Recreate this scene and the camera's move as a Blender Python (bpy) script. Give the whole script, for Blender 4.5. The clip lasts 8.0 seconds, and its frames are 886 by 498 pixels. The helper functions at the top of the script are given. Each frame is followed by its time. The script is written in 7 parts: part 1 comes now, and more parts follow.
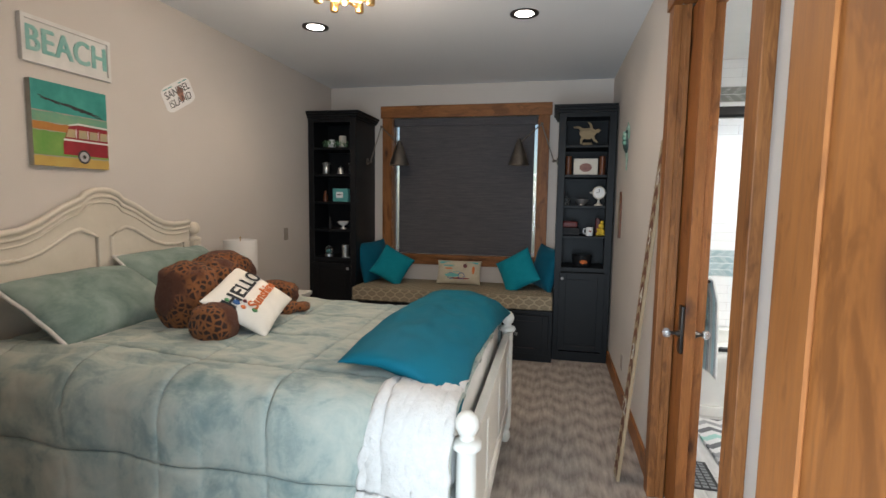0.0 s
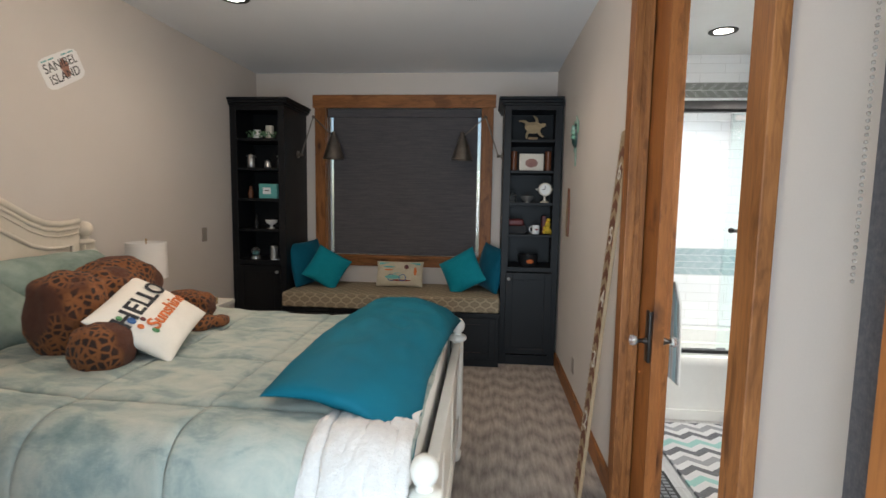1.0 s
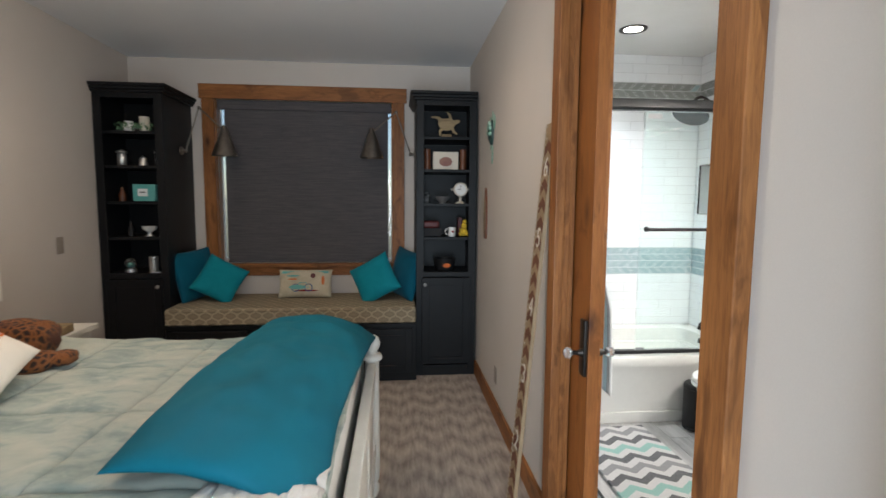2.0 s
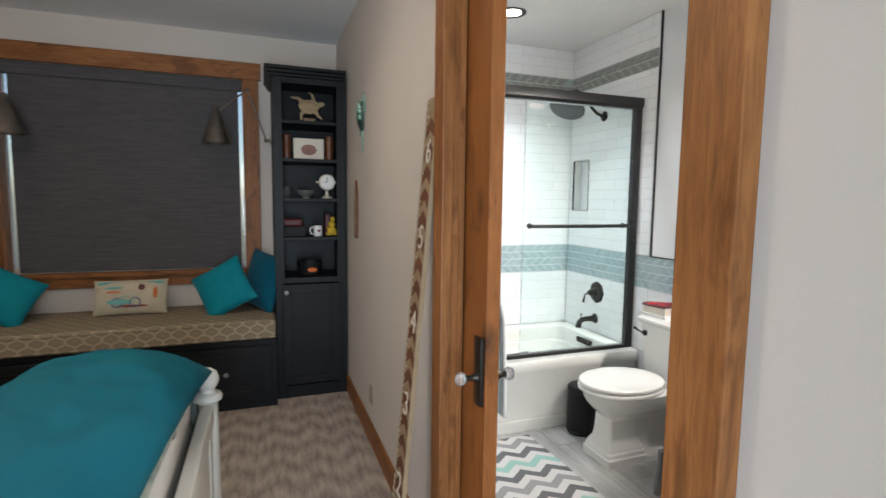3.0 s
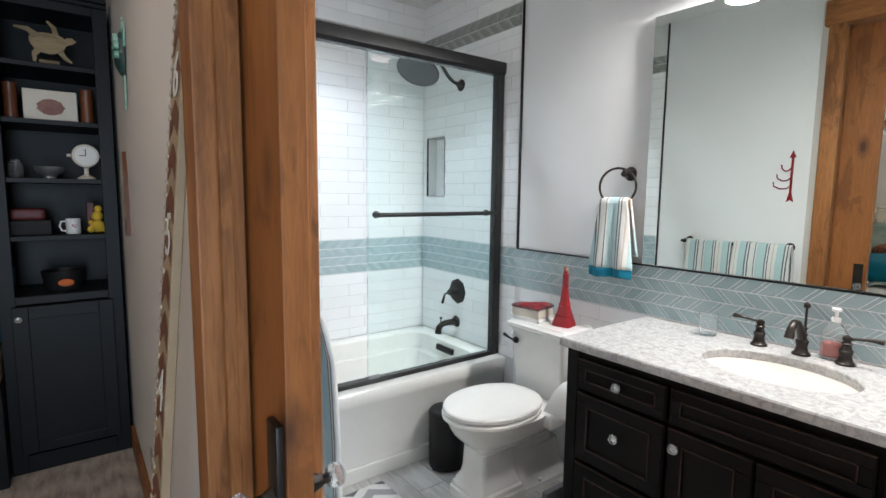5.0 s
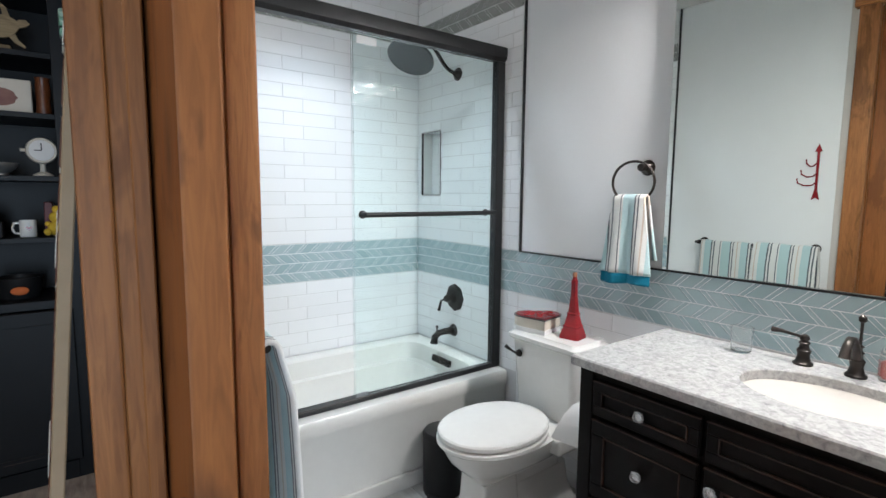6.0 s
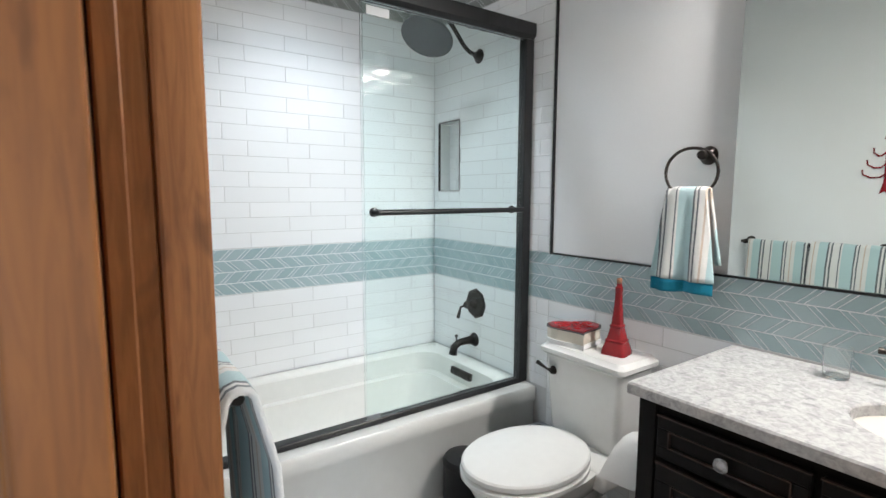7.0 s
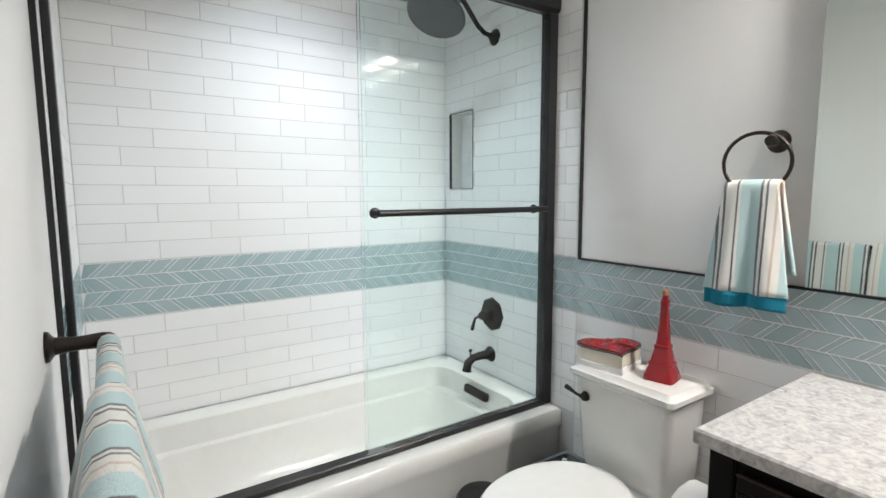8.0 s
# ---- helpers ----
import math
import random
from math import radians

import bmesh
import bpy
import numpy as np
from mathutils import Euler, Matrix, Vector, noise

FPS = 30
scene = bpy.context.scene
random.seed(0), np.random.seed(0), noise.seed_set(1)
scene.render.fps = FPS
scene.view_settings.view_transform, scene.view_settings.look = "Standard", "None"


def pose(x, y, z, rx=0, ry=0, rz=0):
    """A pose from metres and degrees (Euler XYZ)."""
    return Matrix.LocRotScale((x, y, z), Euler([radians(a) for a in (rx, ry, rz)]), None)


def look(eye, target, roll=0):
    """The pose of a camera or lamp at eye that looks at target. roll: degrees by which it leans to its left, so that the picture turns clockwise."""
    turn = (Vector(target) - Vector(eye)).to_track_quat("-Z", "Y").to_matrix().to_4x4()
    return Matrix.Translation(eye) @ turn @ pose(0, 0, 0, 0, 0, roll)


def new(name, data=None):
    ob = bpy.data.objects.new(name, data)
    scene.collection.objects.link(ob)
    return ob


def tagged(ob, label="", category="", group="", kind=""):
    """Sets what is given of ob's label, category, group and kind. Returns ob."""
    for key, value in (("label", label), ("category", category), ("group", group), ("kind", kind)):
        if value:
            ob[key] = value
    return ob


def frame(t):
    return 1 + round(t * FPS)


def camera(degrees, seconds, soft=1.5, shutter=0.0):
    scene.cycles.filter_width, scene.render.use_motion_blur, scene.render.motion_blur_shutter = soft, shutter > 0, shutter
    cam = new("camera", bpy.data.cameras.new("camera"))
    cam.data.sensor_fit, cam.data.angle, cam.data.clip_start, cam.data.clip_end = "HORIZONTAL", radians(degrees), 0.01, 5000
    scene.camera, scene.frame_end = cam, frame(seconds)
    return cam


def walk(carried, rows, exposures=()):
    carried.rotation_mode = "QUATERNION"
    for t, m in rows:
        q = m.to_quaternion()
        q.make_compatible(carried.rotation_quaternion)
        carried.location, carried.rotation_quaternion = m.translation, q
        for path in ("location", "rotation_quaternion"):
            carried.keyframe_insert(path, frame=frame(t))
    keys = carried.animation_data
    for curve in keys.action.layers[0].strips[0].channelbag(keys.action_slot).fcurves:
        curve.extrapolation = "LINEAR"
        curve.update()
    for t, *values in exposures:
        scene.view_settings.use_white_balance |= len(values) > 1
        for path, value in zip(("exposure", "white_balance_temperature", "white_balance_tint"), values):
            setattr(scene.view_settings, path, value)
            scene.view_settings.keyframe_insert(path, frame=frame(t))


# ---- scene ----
cam = camera(83.2, 8.0, shutter=0.3)
PATH = [
    (0, (-0.012, -0.234, 1.487), (-0.433, 1.711, 1.292), 0.8),
    (0.5, (-0.077, -0.088, 1.484), (-0.376, 1.879, 1.284), 0.8),
    (1, (-0.11, 0.061, 1.477), (-0.279, 2.044, 1.277), 0.9),
    (2.3, (-0.132, 0.509, 1.458), (0.197, 2.473, 1.277), 0.4),
    (2.5, (-0.11, 0.617, 1.442), (0.325, 2.561, 1.262), 0.5),
    (3, (-0.047, 0.79, 1.444), (0.63, 2.662, 1.254), 0.7),
    (3.5, (0.056, 0.954, 1.447), (0.943, 2.735, 1.24), 0.8),
    (4, (0.167, 1.12, 1.422), (1.222, 2.806, 1.21), 0.7),
    (4.5, (0.248, 1.275, 1.407), (1.427, 2.876, 1.187), 0.9),
    (6, (0.502, 1.58, 1.384), (1.688, 3.176, 1.17), 0.5),
    (6.5, (0.56, 1.694, 1.375), (1.721, 3.309, 1.16), 0.4),
    (7, (0.636, 1.831, 1.368), (1.783, 3.455, 1.148), 0.2),
    (7.5, (0.715, 1.962, 1.362), (1.854, 3.591, 1.138), -0.1),
    (8, (0.794, 2.062, 1.358), (1.904, 3.712, 1.139), -0.2),
]
walk(cam, [(t, look(eye, target, roll)) for t, eye, target, roll in PATH],
     [(0, 0.05, 6500, 10), (3.5, 0.1, 6450, 10), (4.5, -0.1, 6250, 10), (6, -0.32, 6020, 10), (8, -0.32, 6420, 10)])

# ---- world and light ----
world = bpy.data.worlds.new("sky")
scene.world = world
world.use_nodes = True
_nt = world.node_tree
_sky = _nt.nodes.new("ShaderNodeTexSky")
_sky.sky_type = "NISHITA"
_sky.sun_disc = False
_sky.sun_elevation, _sky.sun_rotation = radians(40), radians(200)
_nt.links.new(_sky.outputs[0], _nt.nodes["Background"].inputs[0])
_nt.nodes["Background"].inputs[1].default_value = 0.12
EXPOSURE = 0.0
scene.view_settings.exposure = EXPOSURE


def area_lamp(name, m, sx, sy, watts, colour, spread=180):
    d = bpy.data.lights.new(name, "AREA")
    d.shape, d.size, d.size_y, d.energy, d.color, d.spread = "RECTANGLE", sx, sy, watts, colour, radians(spread)
    o = new(name, d)
    o.matrix_world = m
    return o


def can_lamp(name, x, y, z, watts, colour, cone=150):
    d = bpy.data.lights.new(name, "SPOT")
    d.energy, d.color, d.spot_size, d.spot_blend, d.shadow_soft_size = watts, colour, radians(cone), 1.0, 0.075
    o = new(name, d)
    o.location = (x, y, z)
    return o


WARM, SOFT, COOL = (1.0, 0.80, 0.62), (1.0, 0.965, 0.93), (0.70, 0.86, 1.0)
# daylight through the open entry door behind the start of the walk
area_lamp("door_daylight", look((-0.15, -0.45, 1.10), (0.75, 3.0, 1.35)), 0.9, 2.0, 48, COOL, 140)
CHAND = 27
# the third spot is an added fill lamp without a fitting
CANS_AND_FILL = [(-1.70, 3.17), (-0.23, 3.17), (-1.70, 0.9)]
for cx, cy in CANS_AND_FILL:
    can_lamp("can_lamp", cx, cy, 2.655, 16, WARM)
can_lamp("shower_can_lamp", 1.49, 3.79, 2.615, 68, (0.85, 0.94, 1.0), 118)

# ---- geometry helpers ----


def box(bm, x0, x1, y0, y1, z0, z1, bev=0.0, seg=1):
    """An axis-aligned box, with bevelled edges where bev is given."""
    vs = [bm.verts.new((x, y, z)) for x in (x0, x1) for y in (y0, y1) for z in (z0, z1)]
    fs = [bm.faces.new([vs[i] for i in f]) for f in
          ((0, 1, 3, 2), (4, 6, 7, 5), (0, 4, 5, 1), (2, 3, 7, 6), (0, 2, 6, 4), (1, 5, 7, 3))]
    if bev:
        es = list({e for f in fs for e in f.edges})
        bmesh.ops.bevel(bm, geom=es, offset=bev, segments=seg, profile=0.6, affect="EDGES")
    return bm


def lathe(bm, prof, n=20, c=(0, 0, 0), axis="z", sx=1.0, sy=1.0):
    """Turns (radius, height) pairs round an axis."""
    rings = []
    for r, h in prof:
        ring = []
        for i in range(n):
            a = 2 * math.pi * i / n
            p, q = r * sx * math.cos(a), r * sy * math.sin(a)
            v = {"z": (p, q, h), "x": (h, p, q), "y": (q, h, p)}[axis]
            ring.append(bm.verts.new((c[0] + v[0], c[1] + v[1], c[2] + v[2])))
        rings.append(ring)
    for a, b in zip(rings, rings[1:]):
        for i in range(n):
            bm.faces.new((a[i], a[(i + 1) % n], b[(i + 1) % n], b[i]))
    for ring, r in ((rings[0][::-1], prof[0][0]), (rings[-1], prof[-1][0])):
        if r > 1e-4:
            bm.faces.new(ring)
    return bm


def tube(bm, pts, r, n=10, closed=False):
    """A round bar along points; r may be a list."""
    pts = [Vector(p) for p in pts]
    rs = r if isinstance(r, (list, tuple)) else [r] * len(pts)
    rings = []
    up = Vector((0.13, 0.31, 0.94))
    for i, p in enumerate(pts):
        if closed:
            d = pts[(i + 1) % len(pts)] - pts[i - 1]
        else:
            d = pts[min(i + 1, len(pts) - 1)] - pts[max(i - 1, 0)]
        d.normalize()
        a = d.cross(up)
        if a.length < 0.15:
            a = d.cross(Vector((1, 0, 0)))
        a.normalize()
        b = d.cross(a)
        rings.append([bm.verts.new(p + rs[i] * (math.cos(2 * math.pi * k / n) * a + math.sin(2 * math.pi * k / n) * b)) for k in range(n)])
    pairs = list(zip(rings, rings[1:])) + ([(rings[-1], rings[0])] if closed else [])
    for a, b in pairs:
        for k in range(n):
            bm.faces.new((a[k], a[(k + 1) % n], b[(k + 1) % n], b[k]))
    if not closed:
        bm.faces.new(rings[0][::-1])
        bm.faces.new(rings[-1])
    return bm


def prism(bm, outline, m, depth):
    """A flat outline (u, v) drawn out by depth; m places its plane (u, v, out)."""
    lo = [bm.verts.new(m @ Vector((u, v, 0))) for u, v in outline]
    hi = [bm.verts.new(m @ Vector((u, v, depth))) for u, v in outline]
    n = len(lo)
    bm.faces.new(lo[::-1])
    bm.faces.new(hi)
    for i in range(n):
        bm.faces.new((lo[i], lo[(i + 1) % n], hi[(i + 1) % n], hi[i]))
    return bm


def ball(bm, c, r, sx=1, sy=1, sz=1, u=16, v=10):
    m = Matrix.Translation(c) @ Matrix.Diagonal((r * sx, r * sy, r * sz, 1))
    bmesh.ops.create_uvsphere(bm, u_segments=u, v_segments=v, radius=1, matrix=m)
    return bm


def mesh_of(name, bm, material, smooth=None):
    bmesh.ops.recalc_face_normals(bm, faces=bm.faces)
    me = bpy.data.meshes.new(name)
    bm.to_mesh(me)
    bm.free()
    me.materials.append(material)
    if smooth is not None:
        me.shade_smooth()
        if smooth < 180:
            me.set_sharp_from_angle(angle=radians(smooth))
    return me


def part(name, bm, material, parent, label="", smooth=None):
    o = new(name, mesh_of(name, bm, material, smooth))
    o.parent = parent
    return tagged(o, label)


def thing(name, label, category, m=None, group="", kind=""):
    o = new(name)
    o.empty_display_size = 0.05
    if m is not None:
        o.matrix_world = m
    return tagged(o, label, category, group, kind)


def solid(name, bm, material, label, category, m=None, group="", kind="", smooth=None):
    o = new(name, mesh_of(name, bm, material, smooth))
    if m is not None:
        o.matrix_world = m
    return tagged(o, label, category, group, kind)


def B():
    return bmesh.new()


# ---- materials ----
class Nodes:
    """Short names for building a node material."""

    def __init__(self, name, rough=0.5, metal=0.0):
        self.mat = bpy.data.materials.new(name)
        self.mat.use_nodes = True
        self.t = self.mat.node_tree
        self.p = self.t.nodes["Principled BSDF"]
        self.set("Roughness", rough)
        self.set("Metallic", metal)
        self.co = self.t.nodes.new("ShaderNodeTexCoord").outputs["Object"]

    def set(self, key, value):
        s = self.p.inputs[key]
        if hasattr(value, "is_linked"):
            self.t.links.new(value, s)
        elif key in ("Base Color", "Emission Color", "Sheen Tint", "Specular Tint"):
            s.default_value = (*value, 1)
        else:
            s.default_value = value

    def n(self, kind, **inputs):
        nd = self.t.nodes.new("ShaderNode" + kind)
        for k, v in inputs.items():
            s = nd.inputs[k.replace("_", " ")]
            if hasattr(v, "is_linked"):
                self.t.links.new(v, s)
            else:
                s.default_value = v
        return nd

    def scaled(self, sx, sy, sz, vec=None):
        nd = self.n("Mapping", Vector=self.co if vec is None else vec)
        nd.inputs["Scale"].default_value = (sx, sy, sz)
        return nd.outputs[0]

    def noise(self, scale, detail=3.0, rough=0.55, vec=None, dist=0.0):
        return self.n("TexNoise", Vector=self.co if vec is None else vec, Scale=scale, Detail=detail, Roughness=rough, Distortion=dist).outputs["Fac"]

    def ramp(self, fac, stops, constant=False):
        nd = self.n("ValToRGB", Fac=fac)
        r = nd.color_ramp
        if constant:
            r.interpolation = "CONSTANT"
        while len(r.elements) < len(stops):
            r.elements.new(0.5)
        for e, (pos, col) in zip(r.elements, stops):
            e.position = pos
            e.color = (*col, 1) if isinstance(col, tuple) else (col, col, col, 1)
        return nd.outputs[0]

    def math(self, op, a, b=0.0, c=0.0):
        nd = self.t.nodes.new("ShaderNodeMath")
        nd.operation = op
        for s, v in zip(nd.inputs, (a, b, c)):
            if hasattr(v, "is_linked"):
                self.t.links.new(v, s)
            else:
                s.default_value = v
        return nd.outputs[0]

    def mix(self, fac, a, b, blend="MIX"):
        nd = self.t.nodes.new("ShaderNodeMix")
        nd.data_type, nd.blend_type = "RGBA", blend
        for s, v in ((nd.inputs[0], fac), (nd.inputs[6], a), (nd.inputs[7], b)):
            if hasattr(v, "is_linked"):
                self.t.links.new(v, s)
            else:
                s.default_value = (*v, 1) if isinstance(v, tuple) else v
        return nd.outputs[2]

    def xyz(self, vec=None):
        return self.n("SeparateXYZ", Vector=self.co if vec is None else vec).outputs

    def bump(self, height, strength=0.3, distance=0.01):
        b = self.n("Bump", Height=height, Strength=strength, Distance=distance)
        self.set("Normal", b.outputs[0])


def surface(name, c1, c2, scale=6.0, rough=0.5, metal=0.0, grain=120.0, bump=0.15, dist=0.002, rough_var=0.1, spec=0.5):
    """A plain material with variation at two scales."""
    k = Nodes(name, rough, metal)
    big = k.noise(scale, 3)
    fine = k.noise(grain, 2)
    col = k.mix(k.ramp(big, [(0.3, 0.0), (0.7, 1.0)]), c1, c2)
    col = k.mix(k.math("MULTIPLY", fine, 0.16), col, tuple(0.6 * v for v in c1))
    k.set("Base Color", col)
    k.set("Roughness", k.math("MULTIPLY_ADD", big, rough_var, rough - rough_var / 2))
    k.set("Specular IOR Level", spec)
    k.bump(k.math("ADD", fine, k.math("MULTIPLY", big, 0.5)), bump, dist)
    return k.mat


def wood(name, axis, light=(0.33, 0.134, 0.043), dark=(0.110, 0.036, 0.010), rough=0.48):
    """Knotty stained alder with its grain along an axis."""
    k = Nodes(name, rough)
    oi = k.n("ObjectInfo").outputs["Random"]
    off = k.n("CombineXYZ", X=k.math("MULTIPLY", oi, 7.3), Y=k.math("MULTIPLY", oi, 5.1), Z=k.math("MULTIPLY", oi, 9.7)).outputs[0]
    va = k.t.nodes.new("ShaderNodeVectorMath")
    va.operation = "ADD"
    k.t.links.new(k.co, va.inputs[0])
    k.t.links.new(off, va.inputs[1])
    v = va.outputs[0]
    s = {"x": (0.09, 1, 1), "y": (1, 0.09, 1), "z": (1, 1, 0.09)}[axis]
    st = k.scaled(*s, vec=v)
    grain = k.noise(95, 4, 0.6, st, 1.0)
    band = k.noise(11, 3, 0.5, st, 1.5)
    s2 = {"x": (0.35, 1, 1), "y": (1, 0.35, 1), "z": (1, 1, 0.35)}[axis]
    blotch = k.noise(6, 3, 0.6, k.scaled(*s2, vec=v))
    mid = tuple((a + b) / 2 for a, b in zip(light, dark))
    col = k.ramp(band, [(0.25, mid), (0.45, tuple(0.6 * a + 0.4 * b for a, b in zip(light, dark))), (0.72, light)])
    col = k.mix(k.ramp(blotch, [(0.4, 0.0), (0.75, 0.75)]), col, tuple(1.15 * c for c in light))
    col = k.mix(k.ramp(grain, [(0.36, 0.45), (0.60, 0.0)]), col, dark)
    mottle = k.noise(9, 4, 0.65, k.scaled(*s2, vec=v), 0.8)
    col = k.mix(k.ramp(mottle, [(0.38, 0.55), (0.46, 0.0)]), col, tuple(0.75 * c for c in dark))
    vor = k.n("TexVoronoi", Vector=k.scaled(*{"x": (0.45, 1, 1), "y": (1, 0.45, 1), "z": (1, 1, 0.45)}[axis], vec=v), Scale=5.2)
    knot = k.ramp(vor.outputs["Distance"], [(0.05, 0.95), (0.09, 0.55), (0.20, 0.0)])
    col = k.mix(knot, col, (0.06, 0.022, 0.01))
    k.set("Base Color", col)
    k.set("Roughness", k.math("MULTIPLY_ADD", grain, 0.2, rough - 0.1))
    k.set("Specular IOR Level", 0.26)
    k.bump(grain, 0.12, 0.002)
    return k.mat


M_WALL = surface("wall_paint", (0.60, 0.555, 0.51), (0.57, 0.525, 0.48), 1.5, 0.75, grain=260, bump=0.12, dist=0.002)
M_BATHWALL = surface("bath_wall_paint", (0.80, 0.805, 0.81), (0.77, 0.775, 0.785), 1.5, 0.7, grain=260, bump=0.1, dist=0.002)
M_CEIL = surface("ceiling_paint", (0.82, 0.83, 0.84), (0.79, 0.80, 0.81), 1.2, 0.8, grain=180, bump=0.2, dist=0.003)
M_WHITE = surface("white_paint", (0.78, 0.77, 0.75), (0.74, 0.73, 0.70), 3, 0.45)
M_WX, M_WY, M_WZ = wood("alder_x", "x"), wood("alder_y", "y"), wood("alder_z", "z")
M_DOORW = wood("alder_door", "z", (0.29, 0.107, 0.028), (0.155, 0.051, 0.013), 0.52)
M_BLACKCAB = surface("black_cabinet_paint", (0.0050, 0.0054, 0.0064), (0.0073, 0.0078, 0.0090), 5, 0.45, grain=60, bump=0.08, spec=0.24)
M_BRONZE = surface("oil_rubbed_bronze", (0.020, 0.017, 0.015), (0.035, 0.027, 0.022), 20, 0.36, 0.6, bump=0.05)
M_IRON = surface("antique_pewter", (0.17, 0.145, 0.12), (0.25, 0.22, 0.19), 14, 0.33, 0.9, bump=0.1)
M_GREY_METAL = surface("mid_grey_metal", (0.085, 0.085, 0.088), (0.11, 0.11, 0.112), 14, 0.42, 0.5, bump=0.05)
M_CHROME = surface("chrome", (0.75, 0.75, 0.75), (0.70, 0.70, 0.71), 4, 0.12, 1.0, bump=0.02)
M_GROUT = surface("grout", (0.50, 0.50, 0.49), (0.44, 0.44, 0.43), 8, 0.9, grain=200)

k = Nodes("carpet", 0.95)
x, y, z = k.xyz()
warp = k.math("MULTIPLY", k.math("SUBTRACT", k.noise(9, 2), 0.5), 0.05)
tri = k.math("PINGPONG", k.math("ADD", x, warp), 0.11)
ph = k.math("FRACT", k.math("DIVIDE", k.math("ADD", y, tri), 0.21))
tone = k.math("MULTIPLY_ADD", k.math("PINGPONG", ph, 0.5), 0.55, 0.13)
streak = k.noise(30, 4, 0.7, k.scaled(1.0, 0.16, 1.0))
tone = k.math("ADD", tone, k.math("MULTIPLY", k.math("SUBTRACT", streak, 0.5), 1.15))
k.set("Base Color", k.ramp(tone, [(0.02, (0.260, 0.216, 0.184)), (0.28, (0.415, 0.352, 0.300)), (0.60, (0.58, 0.505, 0.43))]))
pile = k.noise(420, 2, 0.7)
k.bump(k.math("ADD", pile, k.math("MULTIPLY", tone, 0.5)), 0.9, 0.006)
M_CARPET = k.mat

# ---- the rooms: bedroom x -2.45..0.545, y -0.1..5.05; bathroom x 0.685..2.36, y 1.1..4.36 ----
XL, XW, XB, XR = -2.45, 0.545, 0.685, 2.36
YS, YN, YT = -0.05, 5.05, 4.36
ZC, ZCB = 2.70, 2.66
DY0, DY1, DZ = 1.348, 2.338, 2.40          # bathroom doorway
WX0, WX1, WZ0, WZ1 = -1.735, -0.165, 0.90, 2.36   # window opening


def wall(name, boxes, material, label):
    bm = B()
    for b in boxes:
        box(bm, *b)
    return solid(name, bm, material, label, "wall", kind="structure")


floor = solid("floor", box(B(), XL - 0.12, XW + 0.12, -0.17, YN + 0.12, -0.12, 0.0), M_CARPET, "zigzag patterned grey-beige bedroom carpet", "floor", kind="structure")
solid("ceiling", box(B(), XL - 0.12, XW + 0.06, -0.17, YN + 0.12, ZC, ZC + 0.12), M_CEIL, "smooth pale grey painted bedroom ceiling", "ceiling", kind="structure")
wall("wall_west", [(XL - 0.12, XL, -0.17, YN + 0.12, 0, ZC)], M_WALL, "greige painted bedroom wall behind the bed")
wall("wall_north", [(XL, WX0, YN, YN + 0.14, 0, ZC), (WX1, XW + 0.12, YN, YN + 0.14, 0, ZC),
                    (WX0, WX1, YN, YN + 0.14, 0, WZ0), (WX0, WX1, YN, YN + 0.14, WZ1, ZC)], M_WALL, "greige painted bedroom wall around the window")
# the wall between bedroom and bathroom, with the slot into which the door slides
wall("wall_east", [(XW, XB, -0.05, DY0 - 0.02, 0, ZC), (XW, XB, DY0 - 0.02, DY1 + 0.02, DZ + 0.02, ZC),
                   (XW, 0.574, DY1 + 0.02, 3.3, 0, DZ + 0.02), (0.655, XB, DY1 + 0.02, 3.3, 0, DZ + 0.02),
                   (XW, XB, DY1 + 0.02, 3.3, DZ + 0.02, ZC), (XW, XB, 3.3, YN, 0, ZC)], M_WALL, "pale grey painted wall around the bathroom doorway")
EX0, EX1, EZ = -0.62, 0.30, 2.13             # entry doorway
wall("wall_south", [(XL, EX0, -0.17, YS, 0, ZC), (EX1, XW + 0.12, -0.17, YS, 0, ZC), (EX0, EX1, -0.17, YS, EZ, ZC)], M_WALL, "greige painted wall around the entry doorway")
solid("ground", box(B(), -30, 30, -40, -0.17, -0.25, -0.12), surface("porch_concrete", (0.42, 0.41, 0.39), (0.35, 0.34, 0.33), 3, 0.9), "pale grey concrete outside the entry door", "ground", kind="structure")

solid("floor_bathroom_slab", box(B(), XW + 0.12, XR, 1.1, YT, -0.12, -0.006), M_GROUT, "grey grout bed under the bathroom floor planks", "floor", kind="structure")
solid("ceiling_bathroom", box(B(), XW + 0.061, XR + 0.12, 1.0, YT + 0.12, ZCB, ZCB + 0.10), M_WHITE, "smooth white bathroom ceiling", "ceiling", kind="structure")
NY0, NY1, NZ0, NZ1, ND = 4.105, 4.310, 1.385, 1.78, 0.075     # shower niche
wall("wall_bath_east", [(XR, XR + 0.14, 1.0, NY0, 0, ZCB), (XR, XR + 0.14, NY1, YT + 0.12, 0, ZCB),
                        (XR, XR + 0.14, NY0, NY1, 0, NZ0), (XR, XR + 0.14, NY0, NY1, NZ1, ZCB), (XR + ND, XR + 0.14, NY0, NY1, NZ0, NZ1)],
     M_BATHWALL, "pale cool grey painted wall behind the vanity")
wall("wall_bath_north", [(XB, XR, YT, YT + 0.12, 0, ZCB)], M_BATHWALL, "bathroom wall behind the bathtub tiles")
wall("wall_bath_south", [(XB, XR, 1.0, 1.12, 0, ZCB)], M_BATHWALL, "plain grey bathroom end wall")
